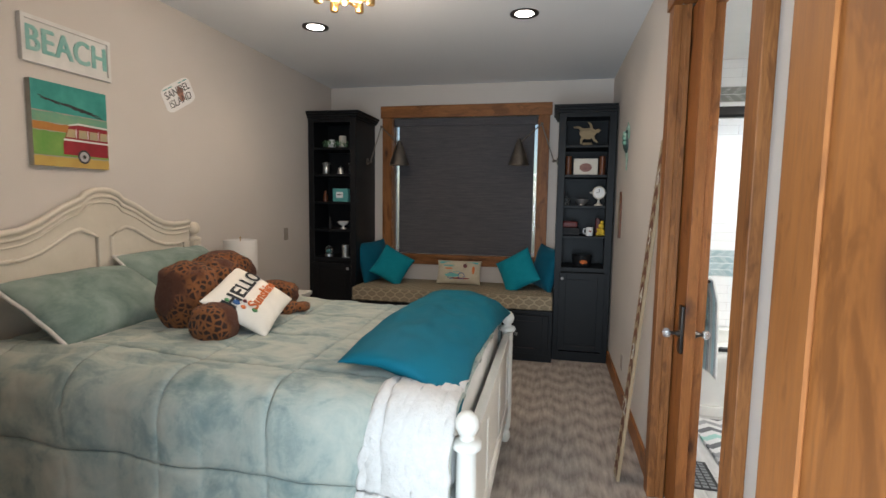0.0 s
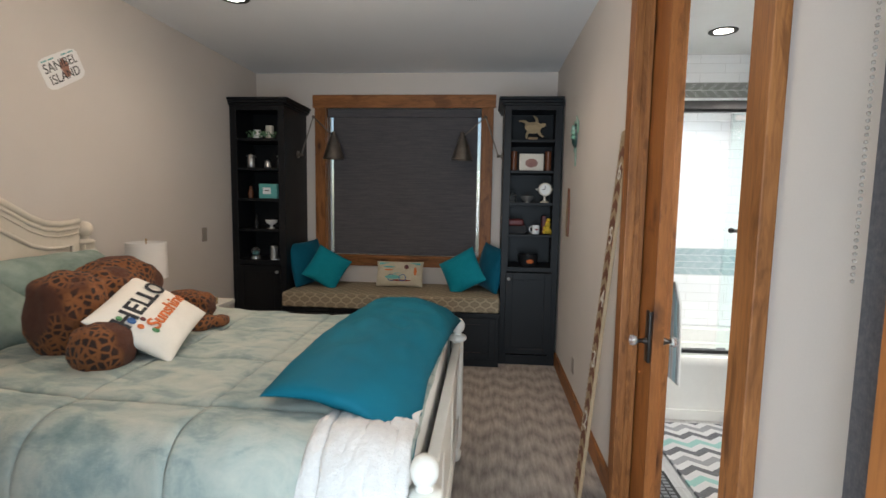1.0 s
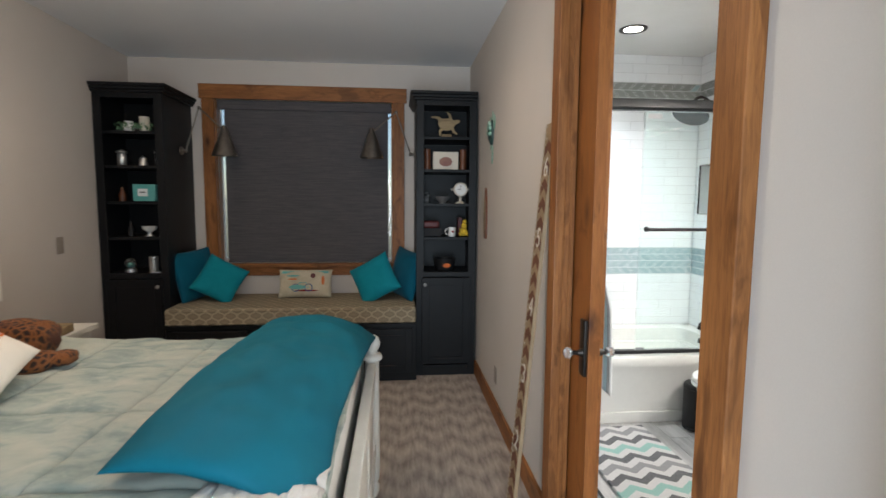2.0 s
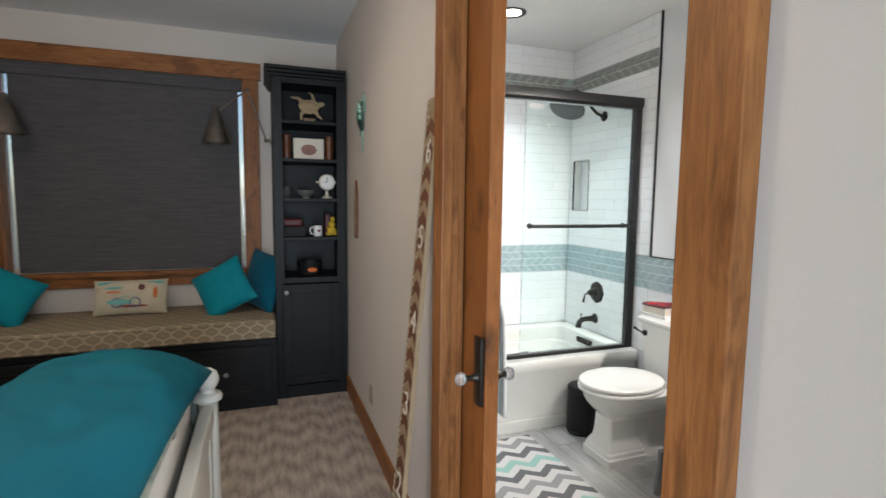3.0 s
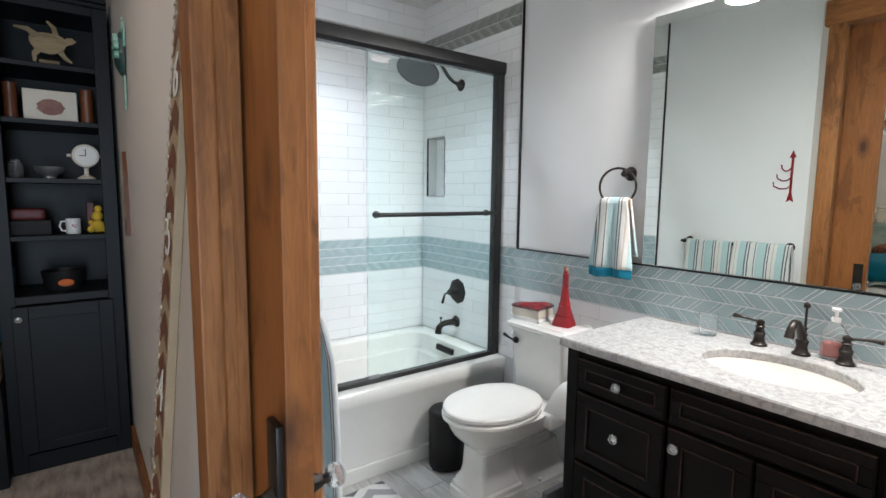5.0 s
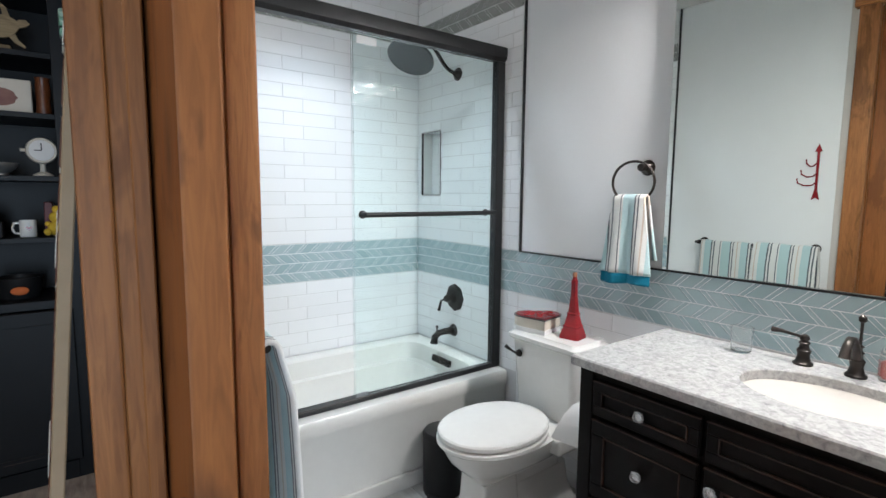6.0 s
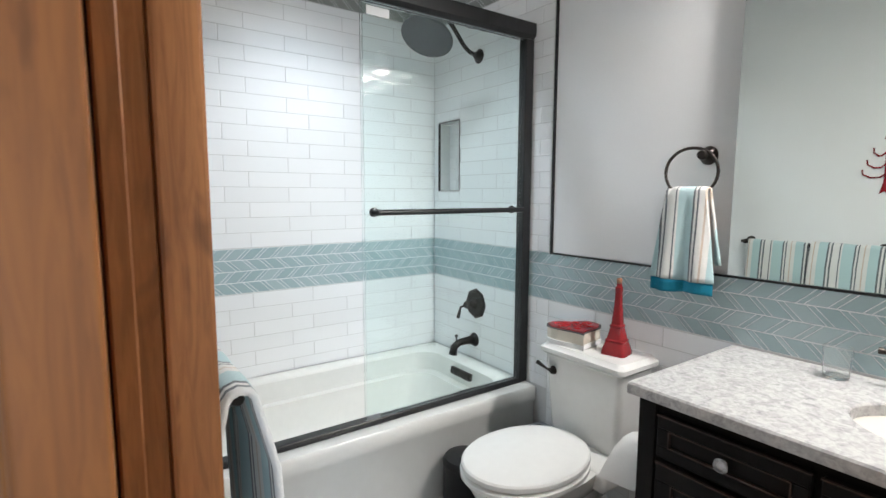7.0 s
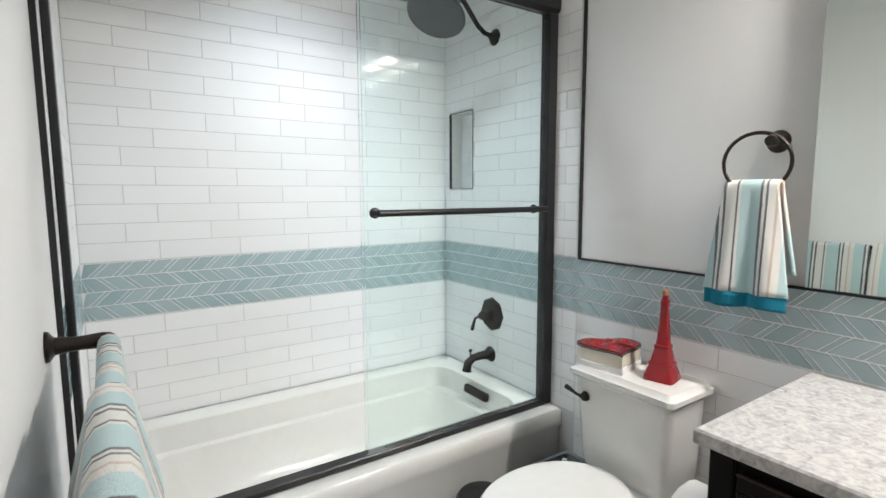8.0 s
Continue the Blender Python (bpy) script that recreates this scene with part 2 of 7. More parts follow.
wall("wall_bath_west_skin", [(XB, XB + 0.004, 1.12, DY0 - 0.13, 0, ZCB), (XB, XB + 0.004, DY1 + 0.13, YT, 0, ZCB), (XB, XB + 0.004, DY0 - 0.13, DY1 + 0.13, DZ + 0.15, ZCB)],
     M_BATHWALL, "pale cool grey painted wall with the towel bar")

# baseboards
solid("baseboard", box(B(), XW - 0.018, XW, DY1 + 0.11, 4.50, 0, 0.12, 0.003), M_WY, "stained alder baseboard along the carpet", "baseboard", kind="structure")
solid("baseboard", box(B(), XL, XL + 0.018, 0, 4.50, 0, 0.12, 0.003), M_WY, "stained alder baseboard along the carpet", "baseboard", kind="structure")


def door_casing():
    d = thing("door_casing", "knotty stained alder casing round the bathroom doorway", "door frame", kind="structure")
    for x0, x1, out in ((XW - 0.038, XW, -0.008), (XB, XB + 0.044, 0.008)):
        part("casing", box(B(), x0, x1, DY1, DY1 + 0.088, 0, DZ, 0.004, 2), M_WZ, d)
        part("casing", box(B(), x0, x1, DY0 - 0.095, DY0, 0, DZ, 0.004, 2), M_WZ, d)
        part("head_casing", box(B(), min(x0, x0 + out), max(x1, x1 + out), DY0 - 0.115, DY1 + 0.11, DZ, DZ + 0.14, 0.003), M_WY, d)
    # split jambs either side of the slot with their stops, and the closing jamb
    part("jamb", box(B(), XW + 0.0005, 0.5885, DY1 + 0.004, DY1 + 0.022, 0, DZ, 0.002), M_WZ, d)
    part("jamb", box(B(), 0.643, XB - 0.0005, DY1 + 0.004, DY1 + 0.022, 0, DZ, 0.002), M_WZ, d)
    part("jamb_stop", box(B(), 0.566, 0.587, DY1 - 0.002, DY1 + 0.0038, 0, DZ, 0.002), M_WZ, d)
    part("jamb_stop", box(B(), 0.644, 0.664, DY1 - 0.002, DY1 + 0.0038, 0, DZ, 0.002), M_WZ, d)
    part("jamb", box(B(), XW + 0.0005, XB - 0.0005, DY0 - 0.022, DY0 - 0.004, 0, DZ, 0.002), M_WZ, d)
    part("head_jamb", box(B(), XW, XB, DY0, DY1, DZ, DZ + 0.02, 0.001), M_WY, d)


door_casing()

# ---- the sliding door in its slot ----


def knob_glass(parent, c, axis_sign):
    k = part("door_knob", lathe(B(), [(0.0, 0.0), (0.017, 0.003), (0.023, 0.014), (0.020, 0.027), (0.011, 0.033), (0.0, 0.034)] if axis_sign > 0 else
                                [(0.0, -0.034), (0.011, -0.033), (0.020, -0.027), (0.023, -0.014), (0.017, -0.003), (0.0, 0.0)], 10, c, "x"), M_CRYSTAL, parent, "faceted clear glass door knob")
    part("spindle", lathe(B(), [(0.009, -0.03), (0.009, 0.03)], 10, (c[0] - 0.022 * axis_sign, c[1], c[2]), "x"), M_BRONZE, k)


k = Nodes("crystal", 0.03)
k.set("Base Color", (0.95, 0.96, 0.96))
k.set("Transmission Weight", 0.85)
k.set("IOR", 1.5)
M_CRYSTAL = k.mat
k = Nodes("shower_glass", 0.0)
k.set("Base Color", (0.950, 1.0, 0.992))
k.set("Transmission Weight", 1.0)
k.set("IOR", 1.2)
M_SGLASS = k.mat
k = Nodes("clear_glass", 0.02)
k.set("Base Color", (0.95, 0.97, 0.97))
k.set("Transmission Weight", 0.95)
k.set("IOR", 1.3)
M_CLEAR = k.mat
k = Nodes("mirror", 0.0, 1.0)
k.set("Base Color", (0.72, 0.765, 0.735))
M_MIRROR = k.mat
M_PORC = surface("porcelain", (0.80, 0.80, 0.78), (0.77, 0.77, 0.75), 2, 0.10, grain=30, bump=0.01, rough_var=0.03)
M_BISCUIT = surface("biscuit_porcelain", (0.63, 0.595, 0.545), (0.59, 0.555, 0.505), 2, 0.12, grain=30, bump=0.01, rough_var=0.03)
M_TUB = surface("tub_acrylic", (0.77, 0.765, 0.73), (0.73, 0.73, 0.70), 2, 0.16, grain=30, bump=0.01, rough_var=0.04)
k = Nodes("white_tile", 0.12)
rnd = k.n("ObjectInfo").outputs["Random"]
k.set("Base Color", k.ramp(rnd, [(0.0, (0.82, 0.825, 0.83)), (0.5, (0.835, 0.84, 0.845)), (1.0, (0.85, 0.853, 0.858))]))
k.set("Roughness", k.math("MULTIPLY_ADD", k.noise(14, 2), 0.12, 0.26))
k.set("Specular IOR Level", 0.33)
k.bump(k.noise(9, 2), 0.10, 0.006)
M_TILE = k.mat
k = Nodes("glass_mosaic", 0.12)
rnd = k.n("ObjectInfo").outputs["Random"]
k.set("Base Color", k.ramp(rnd, [(0.0, (0.33, 0.43, 0.455)), (0.5, (0.36, 0.46, 0.485)), (1.0, (0.40, 0.495, 0.515))]))
k.set("Roughness", k.math("MULTIPLY_ADD", k.noise(30, 2), 0.12, 0.07))
k.bump(k.noise(25, 2), 0.08, 0.003)
M_MOSAIC = k.mat
M_GROUTW = surface("white_grout", (0.68, 0.675, 0.67), (0.62, 0.615, 0.61), 8, 0.9, grain=240)
M_GROUTL = surface("pale_grout", (0.80, 0.82, 0.82), (0.75, 0.77, 0.77), 8, 0.9, grain=240)
M_BLACKTRIM = surface("black_metal", (0.012, 0.012, 0.013), (0.018, 0.018, 0.019), 10, 0.35, 0.3, bump=0.04)
M_ESPRESSO = surface("espresso_vanity", (0.0036, 0.0030, 0.0030), (0.0062, 0.0046, 0.0040), 7, 0.5, grain=50, bump=0.08, spec=0.13)
M_RUB = surface("rubbed_through_edge", (0.050, 0.018, 0.007), (0.005, 0.004, 0.0035), 11, 0.5, grain=60)
k = Nodes("quartz", 0.14)
v1 = k.noise(46, 5, 0.6, dist=1.0)
v2 = k.noise(120, 3, 0.6)
col = k.ramp(v1, [(0.28, (0.24, 0.24, 0.25)), (0.42, (0.38, 0.375, 0.37)), (0.6, (0.50, 0.495, 0.485))])
col = k.mix(k.ramp(v2, [(0.35, 0.5), (0.5, 0.0)]), col, (0.35, 0.34, 0.335))
k.set("Base Color", col)
M_QUARTZ = k.mat
M_RED = surface("red_lacquer", (0.26, 0.012, 0.016), (0.20, 0.008, 0.012), 8, 0.22, bump=0.05)
M_CREAM = surface("cream_enamel", (0.66, 0.61, 0.52), (0.60, 0.55, 0.46), 6, 0.5)
M_BIN = surface("grey_plastic", (0.22, 0.23, 0.24), (0.18, 0.19, 0.20), 6, 0.5)
M_RUBBER = surface("black_plastic", (0.010, 0.010, 0.011), (0.014, 0.014, 0.015), 6, 0.45, spec=0.3)
M_PAPER = surface("white_paper", (0.80, 0.80, 0.79), (0.76, 0.76, 0.75), 6, 0.9)


def striped(name, axis, stops, period, base_rough=0.95):
    k = Nodes(name, base_rough)
    u = dict(zip("xyz", k.xyz()))[axis]
    f = k.math("FRACT", k.math("DIVIDE", k.math("ADD", u, k.math("MULTIPLY", k.noise(40, 2), 0.003)), period))
    col = k.ramp(f, stops, True)
    col = k.mix(k.math("MULTIPLY", k.noise(160, 2), 0.3), col, (0.5, 0.55, 0.55))
    k.set("Base Color", col)
    k.set("Sheen Weight", 0.3)
    k.bump(k.noise(450, 2, 0.7), 0.8, 0.004)
    return k.mat


_w, _a, _n, _t = (0.74, 0.73, 0.70), (0.43, 0.61, 0.63), (0.035, 0.045, 0.06), (0.58, 0.46, 0.36)
TOWEL_STOPS = [(0.0, _a), (0.10, _w), (0.13, _n), (0.155, _w), (0.29, _n), (0.325, _w), (0.365, _n), (0.40, _a), (0.58, _w), (0.66, _t), (0.685, _w), (0.77, _n), (0.80, _w), (0.835, _n), (0.865, _a)]
M_TOWEL = striped("striped_terry", "y", TOWEL_STOPS, 0.215)
M_TEALTRIM = surface("teal_terry", (0.0, 0.17, 0.27), (0.0, 0.14, 0.22), 20, 0.95, grain=400, bump=0.6)


def pocket_door():
    d = thing("door_1", "knotty stained alder pocket door slid almost into its slot", "door", kind="structure")
    part("leaf", box(B(), 0.593, 0.639, 2.160, 3.06, 0.012, DZ - 0.01, 0.003, 2), M_DOORW, d)
    part("escutcheon", box(B(), 0.578, 0.5928, 2.166, 2.218, 0.802, 1.022, 0.005, 2), M_BRONZE, d, "dark bronze escutcheon plate", smooth=40)
    part("escutcheon", box(B(), 0.6392, 0.643, 2.176, 2.222, 0.802, 1.022, 0.0015), M_BRONZE, d, "dark bronze escutcheon plate")
    part("latch_rose", lathe(B(), [(0.010, 0.562), (0.017, 0.578)], 14, (0, 2.190, 0.893), "x"), M_BRONZE, d)
    part("latch_rose", lathe(B(), [(0.019, 0.643), (0.011, 0.664)], 14, (0, 2.190, 0.893), "x"), M_BRONZE, d)
    knob_glass(d, (0.540, 2.190, 0.893), -1)
    knob_glass(d, (0.674, 2.190, 0.893), 1)


pocket_door()

# ---- bathroom: tiled surfaces ----
TH, TW, JT = 0.0735, 0.305, 0.003
BZ0, BZ1, HZ0, HZ1 = 0.88, 1.10, 2.32, 2.44
YP = 3.405                                   # where the tiles end and the paint begins
_cache = {}


def tile_mesh(key, outline, depth, material, bev=0.0015):
    """A flat piece lying in u, v with its face to +n, and softened rims."""
    if key in _cache:
        return _cache[key]
    cu = sum(p[0] for p in outline) / len(outline)
    cv = sum(p[1] for p in outline) / len(outline)
    rings = []
    bm = B()
    for s, h in ((0.0, 0.0), (0.0, depth - bev), (bev, depth)):
        ring = []
        for u, v in outline:
            du, dv = u - cu, v - cv
            L = math.hypot(du, dv) or 1
            ring.append(bm.verts.new((u - s * du / L, v - s * dv / L, h)))
        rings.append(ring)
    n = len(outline)
    for a, b in zip(rings, rings[1:]):
        for i in range(n):
            bm.faces.new((a[i], a[(i + 1) % n], b[(i + 1) % n], b[i]))
    bm.faces.new(rings[-1])
    _cache[key] = mesh_of("tile", bm, material)
    return _cache[key]


def frame_of(origin, u, n):
    """The pose of a wall plane: u along it, z up, n out of it."""
    u, n = Vector(u), Vector(n)
    v = n.cross(u)
    m = Matrix((u, v, n)).transposed().to_4x4()
    m.translation = origin
    return m


def lay(parent, name, key, outline, depth, material, m):
    o = new(name, tile_mesh(key, outline, depth, material))
    o.matrix_world = m
    o.parent = parent


def subway(parent, plane, u0, u1, z0, z1, up=True, hole=None):
    rows = int(math.ceil((z1 - z0) / TH - 0.05))
    for r in range(rows):
        a = z0 + r * TH if up else z1 - (r + 1) * TH
        b = a + TH
        a, b = max(a, z0), min(b, z1)
        if b - a < 0.012:
            continue
        u = u0 - (TW / 2 if r % 2 else 0.04)
        while u < u1 - 0.01:
            s, e = max(u, u0), min(u + TW, u1)
            spans = [(s, e, a, b)]
            if hole and b > hole[2] + 0.01 and a < hole[3] - 0.01:
                spans = [(s, min(e, hole[0]), a, b), (max(s, hole[1]), e, a, b)]
                inner = max(s, hole[0]), min(e, hole[1])
                spans += [(*inner, a, hole[2] - 0.006), (*inner, hole[3] + 0.006, b)]
            for s, e, za, zb in spans:
                w, h = e - s - JT, zb - za - JT
                if w > 0.012 and h > 0.008:
                    lay(parent, "tile", ("t", round(w, 3), round(h, 3)), [(0, 0), (w, 0), (w, h), (0, h)], 0.006, M_TILE,
                        plane @ pose(s + JT / 2, za + JT / 2, 0.003))
            u += TW


def chevrons(parent, plane, u0, u1, z0, z1, rows, wide=0.056, thin=0.016, material=None):
    g, h = 0.0040, (z1 - z0) / rows
    material = material or M_MOSAIC
    for r in range(rows):
        sl = h * 0.95 * (1 if r % 2 else -1)
        u, flip = u0 - 0.12, False
        while u < u1 + 0.06:
            w = (thin if flip else wide)
            hh = h - g
            pts = [(u, 0), (u + w, 0), (u + w + sl, hh), (u + sl, hh)]
            lo, hi = min(p[0] for p in pts), max(p[0] for p in pts)
            if lo >= u0 and hi <= u1:
                lay(parent, "mosaic_tile", ("c", round(w, 4), round(sl, 4), round(hh, 4), material.name), [(p[0] - u, p[1]) for p in pts], 0.006, material, plane @ pose(u, z0 + r * h + g / 2, 0.003))
            elif hi > u0 + 0.01 and lo < u1 - 0.01:
                cl = [(min(max(p[0], u0), u1), p[1]) for p in pts]
                if abs(cl[1][0] - cl[0][0]) + abs(cl[2][0] - cl[3][0]) > 0.008:
                    lay(parent, "mosaic_tile", ("ce", round(u, 4), r, parent.name), [(p[0] - u, p[1]) for p in cl], 0.006, material, plane @ pose(u, z0 + r * h + g / 2, 0.003))
            u += w + g
            flip = not flip


M_BANDGREY = surface("grey_glass_border", (0.26, 0.27, 0.25), (0.31, 0.32, 0.30), 12, 0.15, bump=0.05)


def grout(parent, plane, u0, u1, z0, z1, material):
    bm = B()
    box(bm, u0, u1, z0, z1, 0.0, 0.0074)
    bm.transform(plane)
    part("grout", bm, material, parent)


def niche_grout(parent, plane, u0, u1, z0, z1, hole):
    bm = B()
    for a in ((u0, hole[0], z0, z1), (hole[1], u1, z0, z1), (hole[0], hole[1], z0, hole[2]), (hole[0], hole[1], hole[3], z1)):
        box(bm, a[0], a[1], a[2], a[3], 0.0, 0.0074)
    bm.transform(plane)
    part("grout", bm, M_GROUTW, parent)


P_N = frame_of((XB + 0.004, YT, 0), (1, 0, 0), (0, -1, 0))
P_E = frame_of((XR, YT, 0), (0, -1, 0), (-1, 0, 0))
P_W = frame_of((XB + 0.004, 1.12, 0), (0, 1, 0), (1, 0, 0))
WN = XR - XB - 0.004
WA = YT - YP


# ---- bathtub and shower screen ----
def rrect(cx, cy, a, b, r, z, n=12):
    """A rounded rectangle, 4 * n points."""
    pts = []
    for q, (sx, sy) in enumerate(((1, 1), (-1, 1), (-1, -1), (1, -1))):
        for i in range(n):
            t = math.pi / 2 * (q + i / (n - 1))
            pts.append((cx + sx * (a - r) + r * math.cos(t), cy + sy * (b - r) + r * math.sin(t), z))
    return pts


def loft(bm, loops, cap_first=False, cap_last=True):
    rings = [[bm.verts.new(p) for p in lp] for lp in loops]
    n = len(rings[0])
    for a, b in zip(rings, rings[1:]):
        for i in range(n):
            bm.faces.new((a[i], a[(i + 1) % n], b[(i + 1) % n], b[i]))
    if cap_first:
        bm.faces.new(rings[0][::-1])
    if cap_last:
        bm.faces.new(rings[-1])
    return bm


def bathtub():
    t = thing("bathtub", "white alcove bathtub with a plain apron", "bathtub", pose(0, 0, 0))
    x0, x1, y0, y1 = XB + 0.012, XR - 0.010, 3.470, YT - 0.010
    cx, cy, a, b = (x0 + x1) / 2, (y0 + y1) / 2, (x1 - x0) / 2, (y1 - y0) / 2
    L = [rrect(cx, cy + 0.007, a, b - 0.007, 0.004, 0.0), rrect(cx, cy + 0.007, a, b - 0.007, 0.004, 0.362),
         rrect(cx, cy, a, b, 0.006, 0.380), rrect(cx, cy, a, b, 0.010, 0.440), rrect(cx, cy, a - 0.008, b - 0.008, 0.02, 0.450),
         rrect(cx, cy + 0.022, a - 0.085, b - 0.097, 0.10, 0.450), rrect(cx, cy + 0.022, a - 0.10, b - 0.112, 0.11, 0.438),
         rrect(cx, cy + 0.022, a - 0.115, b - 0.127, 0.11, 0.34), rrect(cx, cy + 0.022, a - 0.155, b - 0.147, 0.11, 0.332),
         rrect(cx, cy + 0.022, a - 0.20, b - 0.177, 0.13, 0.16), rrect(cx, cy + 0.022, a - 0.27, b - 0.24, 0.14, 0.105)]
    part("tub_body", loft(B(), L), M_TUB, t, smooth=40)
    part("skirt_base", box(B(), x0, x1, 3.463, 3.482, 0.0, 0.075, 0.006, 2), M_TUB, t)
    part("overflow_cover", box(B(), -0.012, 0.012, -0.085, 0.085, -0.02, 0.02, 0.008, 2), M_BRONZE, t, "dark bronze overflow cover").matrix_world = pose(XR - 0.142, 3.90, 0.405, 0, 8, 0)


bathtub()


def shower_screen():
    s = thing("shower_screen", "sliding glass bath screen in a black metal frame", "shower screen", pose(0, 0, 0))
    hd = B()
    prof = [(-0.034, -0.036), (0.034, -0.036), (0.036, -0.01), (0.034, 0.018), (0.018, 0.034), (-0.018, 0.036), (-0.034, 0.022), (-0.037, -0.01)]
    prism(hd, prof, frame_of((XB + 0.013, 3.5600, 2.105), (0, -1, 0), (1, 0, 0)), XR - XB - 0.022)
    part("header_rail", hd, M_BLACKTRIM, s, smooth=40)
    part("side_jamb", box(B(), XR - 0.060, XR - 0.010, 3.5340, 3.5860, 0.451, 2.072, 0.004), M_BLACKTRIM, s)
    part("side_jamb", box(B(), XB + 0.013, XB + 0.030, 3.5340, 3.5860, 0.451, 2.072, 0.004), M_BLACKTRIM, s)
    part("side_channel", box(B(), XB + 0.013, XB + 0.024, 3.5940, 3.6060, 0.451, 2.072, 0.002), M_BLACKTRIM, s)
    part("bottom_track", box(B(), XB + 0.031, XR - 0.043, 3.5360, 3.5840, 0.449, 0.474, 0.004), M_BLACKTRIM, s)
    for x0, x1, y in ((1.474, 2.304, 3.5440), (1.494, 2.306, 3.5660)):
        p = part("glass_panel", box(B(), x0, x1, y, y + 0.006, 0.476, 2.067, 0.0015), M_SGLASS, s, "clear green-tinted glass panel")
        p.visible_shadow = False
    part("towel_rail", tube(B(), [(1.510, 3.4920, 1.297), (2.26, 3.4920, 1.297)], 0.011), M_BLACKTRIM, s, smooth=40)
    for x in (1.520, 2.23):
        part("rail_post", lathe(B(), [(0.012, 3.4920), (0.012, 3.5340), (0.018, 3.5360), (0.018, 3.5435)], 14, (x, 0, 1.297), "y"), M_BLACKTRIM, s, smooth=40)
    part("guide_block", box(B(), 1.480, 1.540, 3.5380, 3.5435, 0.474, 0.494, 0.002), M_BIN, s)
    part("sticker", box(B(), 1.50, 1.595, 3.5428, 3.5438, 2.018, 2.050), M_PAPER, s, "small pale printed sticker on the glass")


shower_screen()


def shower_fittings():
    h = thing("rain_shower", "dark bronze rain shower on a bent arm", "shower", pose(0, 0, 0))
    part("flange", lathe(B(), [(0.0, -0.03), (0.014, -0.03), (0.020, -0.016), (0.036, -0.006), (0.038, -0.0)], 18, (XR - 0.008, 3.94, 2.085), "x"), M_BRONZE, h, smooth=40)
    part("arm", tube(B(), [(2.345, 3.94, 2.085), (2.31, 3.968, 2.105), (2.27, 3.966, 2.13), (2.20, 3.962, 2.205), (2.16, 3.96, 2.24), (2.11, 3.955, 2.255), (2.07, 3.95, 2.24), (2.05, 3.948, 2.21)], 0.011), M_BRONZE, h, smooth=60)
    disc = lathe(B(), [(0.0, 0.035), (0.02, 0.034), (0.03, 0.018), (0.10, 0.010), (0.128, 0.004), (0.130, -0.004), (0.124, -0.010), (0.0, -0.012)], 36)
    # rose paler than the bronze arm: its bright reflection is put into the colour
    part("rose", disc, M_GREY_METAL, h, smooth=35).matrix_world = pose(2.018, 3.93, 2.122, -12, 28, 0)
    v = thing("shower_valve", "dark bronze shower valve with a lever", "shower valve", pose(0, 0, 0))
    part("plate", lathe(B(), [(0.0, -0.016), (0.07, -0.014), (0.082, -0.006), (0.086, 0.0)], 8, (XR - 0.008, 3.945, 0.765), "x"), M_BRONZE, v)
    part("hub", lathe(B(), [(0.0, -0.075), (0.018, -0.074), (0.024, -0.06), (0.018, -0.045), (0.03, -0.016)], 16, (XR - 0.008, 3.945, 0.765), "x"), M_BRONZE, v, smooth=40)
    part("lever", tube(B(), [(XR - 0.07, 3.945, 0.765), (XR - 0.08, 3.99, 0.745), (XR - 0.075, 4.02, 0.68)], [0.007, 0.006, 0.010]), M_BRONZE, v, smooth=60)
    s = thing("tub_spout", "dark bronze bathtub spout", "tub spout", pose(0, 0, 0))
    part("flange", lathe(B(), [(0.0, -0.02), (0.028, -0.018), (0.036, -0.006), (0.040, 0.0)], 18, (XR - 0.008, 3.955, 0.558), "x"), M_BRONZE, s, smooth=40)
    part("spout", tube(B(), [(XR - 0.02, 3.955, 0.558), (XR - 0.07, 3.955, 0.561), (XR - 0.12, 3.955, 0.558), (XR - 0.15, 3.955, 0.538), (XR - 0.157, 3.955, 0.498)], [0.024, 0.020, 0.019, 0.021, 0.024], 14), M_BRONZE, s, smooth=60)
    part("diverter", lathe(B(), [(0.004, 0.0), (0.004, 0.018), (0.008, 0.02), (0.009, 0.03), (0.0, 0.034)], 10, (XR - 0.135, 3.955, 0.573)), M_BRONZE, s, smooth=40)


shower_fittings()


# ---- toilet ----
def oval(x0, x1, w, z, n, cy=3.035, m=40):
    """A superellipse from x0 to x1, half width w."""
    pts = []
    cx, a = (x0 + x1) / 2, (x1 - x0) / 2
    for i in range(m):
        t = 2 * math.pi * i / m
        c, s = math.cos(t), math.sin(t)
        pts.append((cx + a * math.copysign(abs(c) ** (2 / n), c), cy + w * math.copysign(abs(s) ** (2 / n), s), z))
    return pts


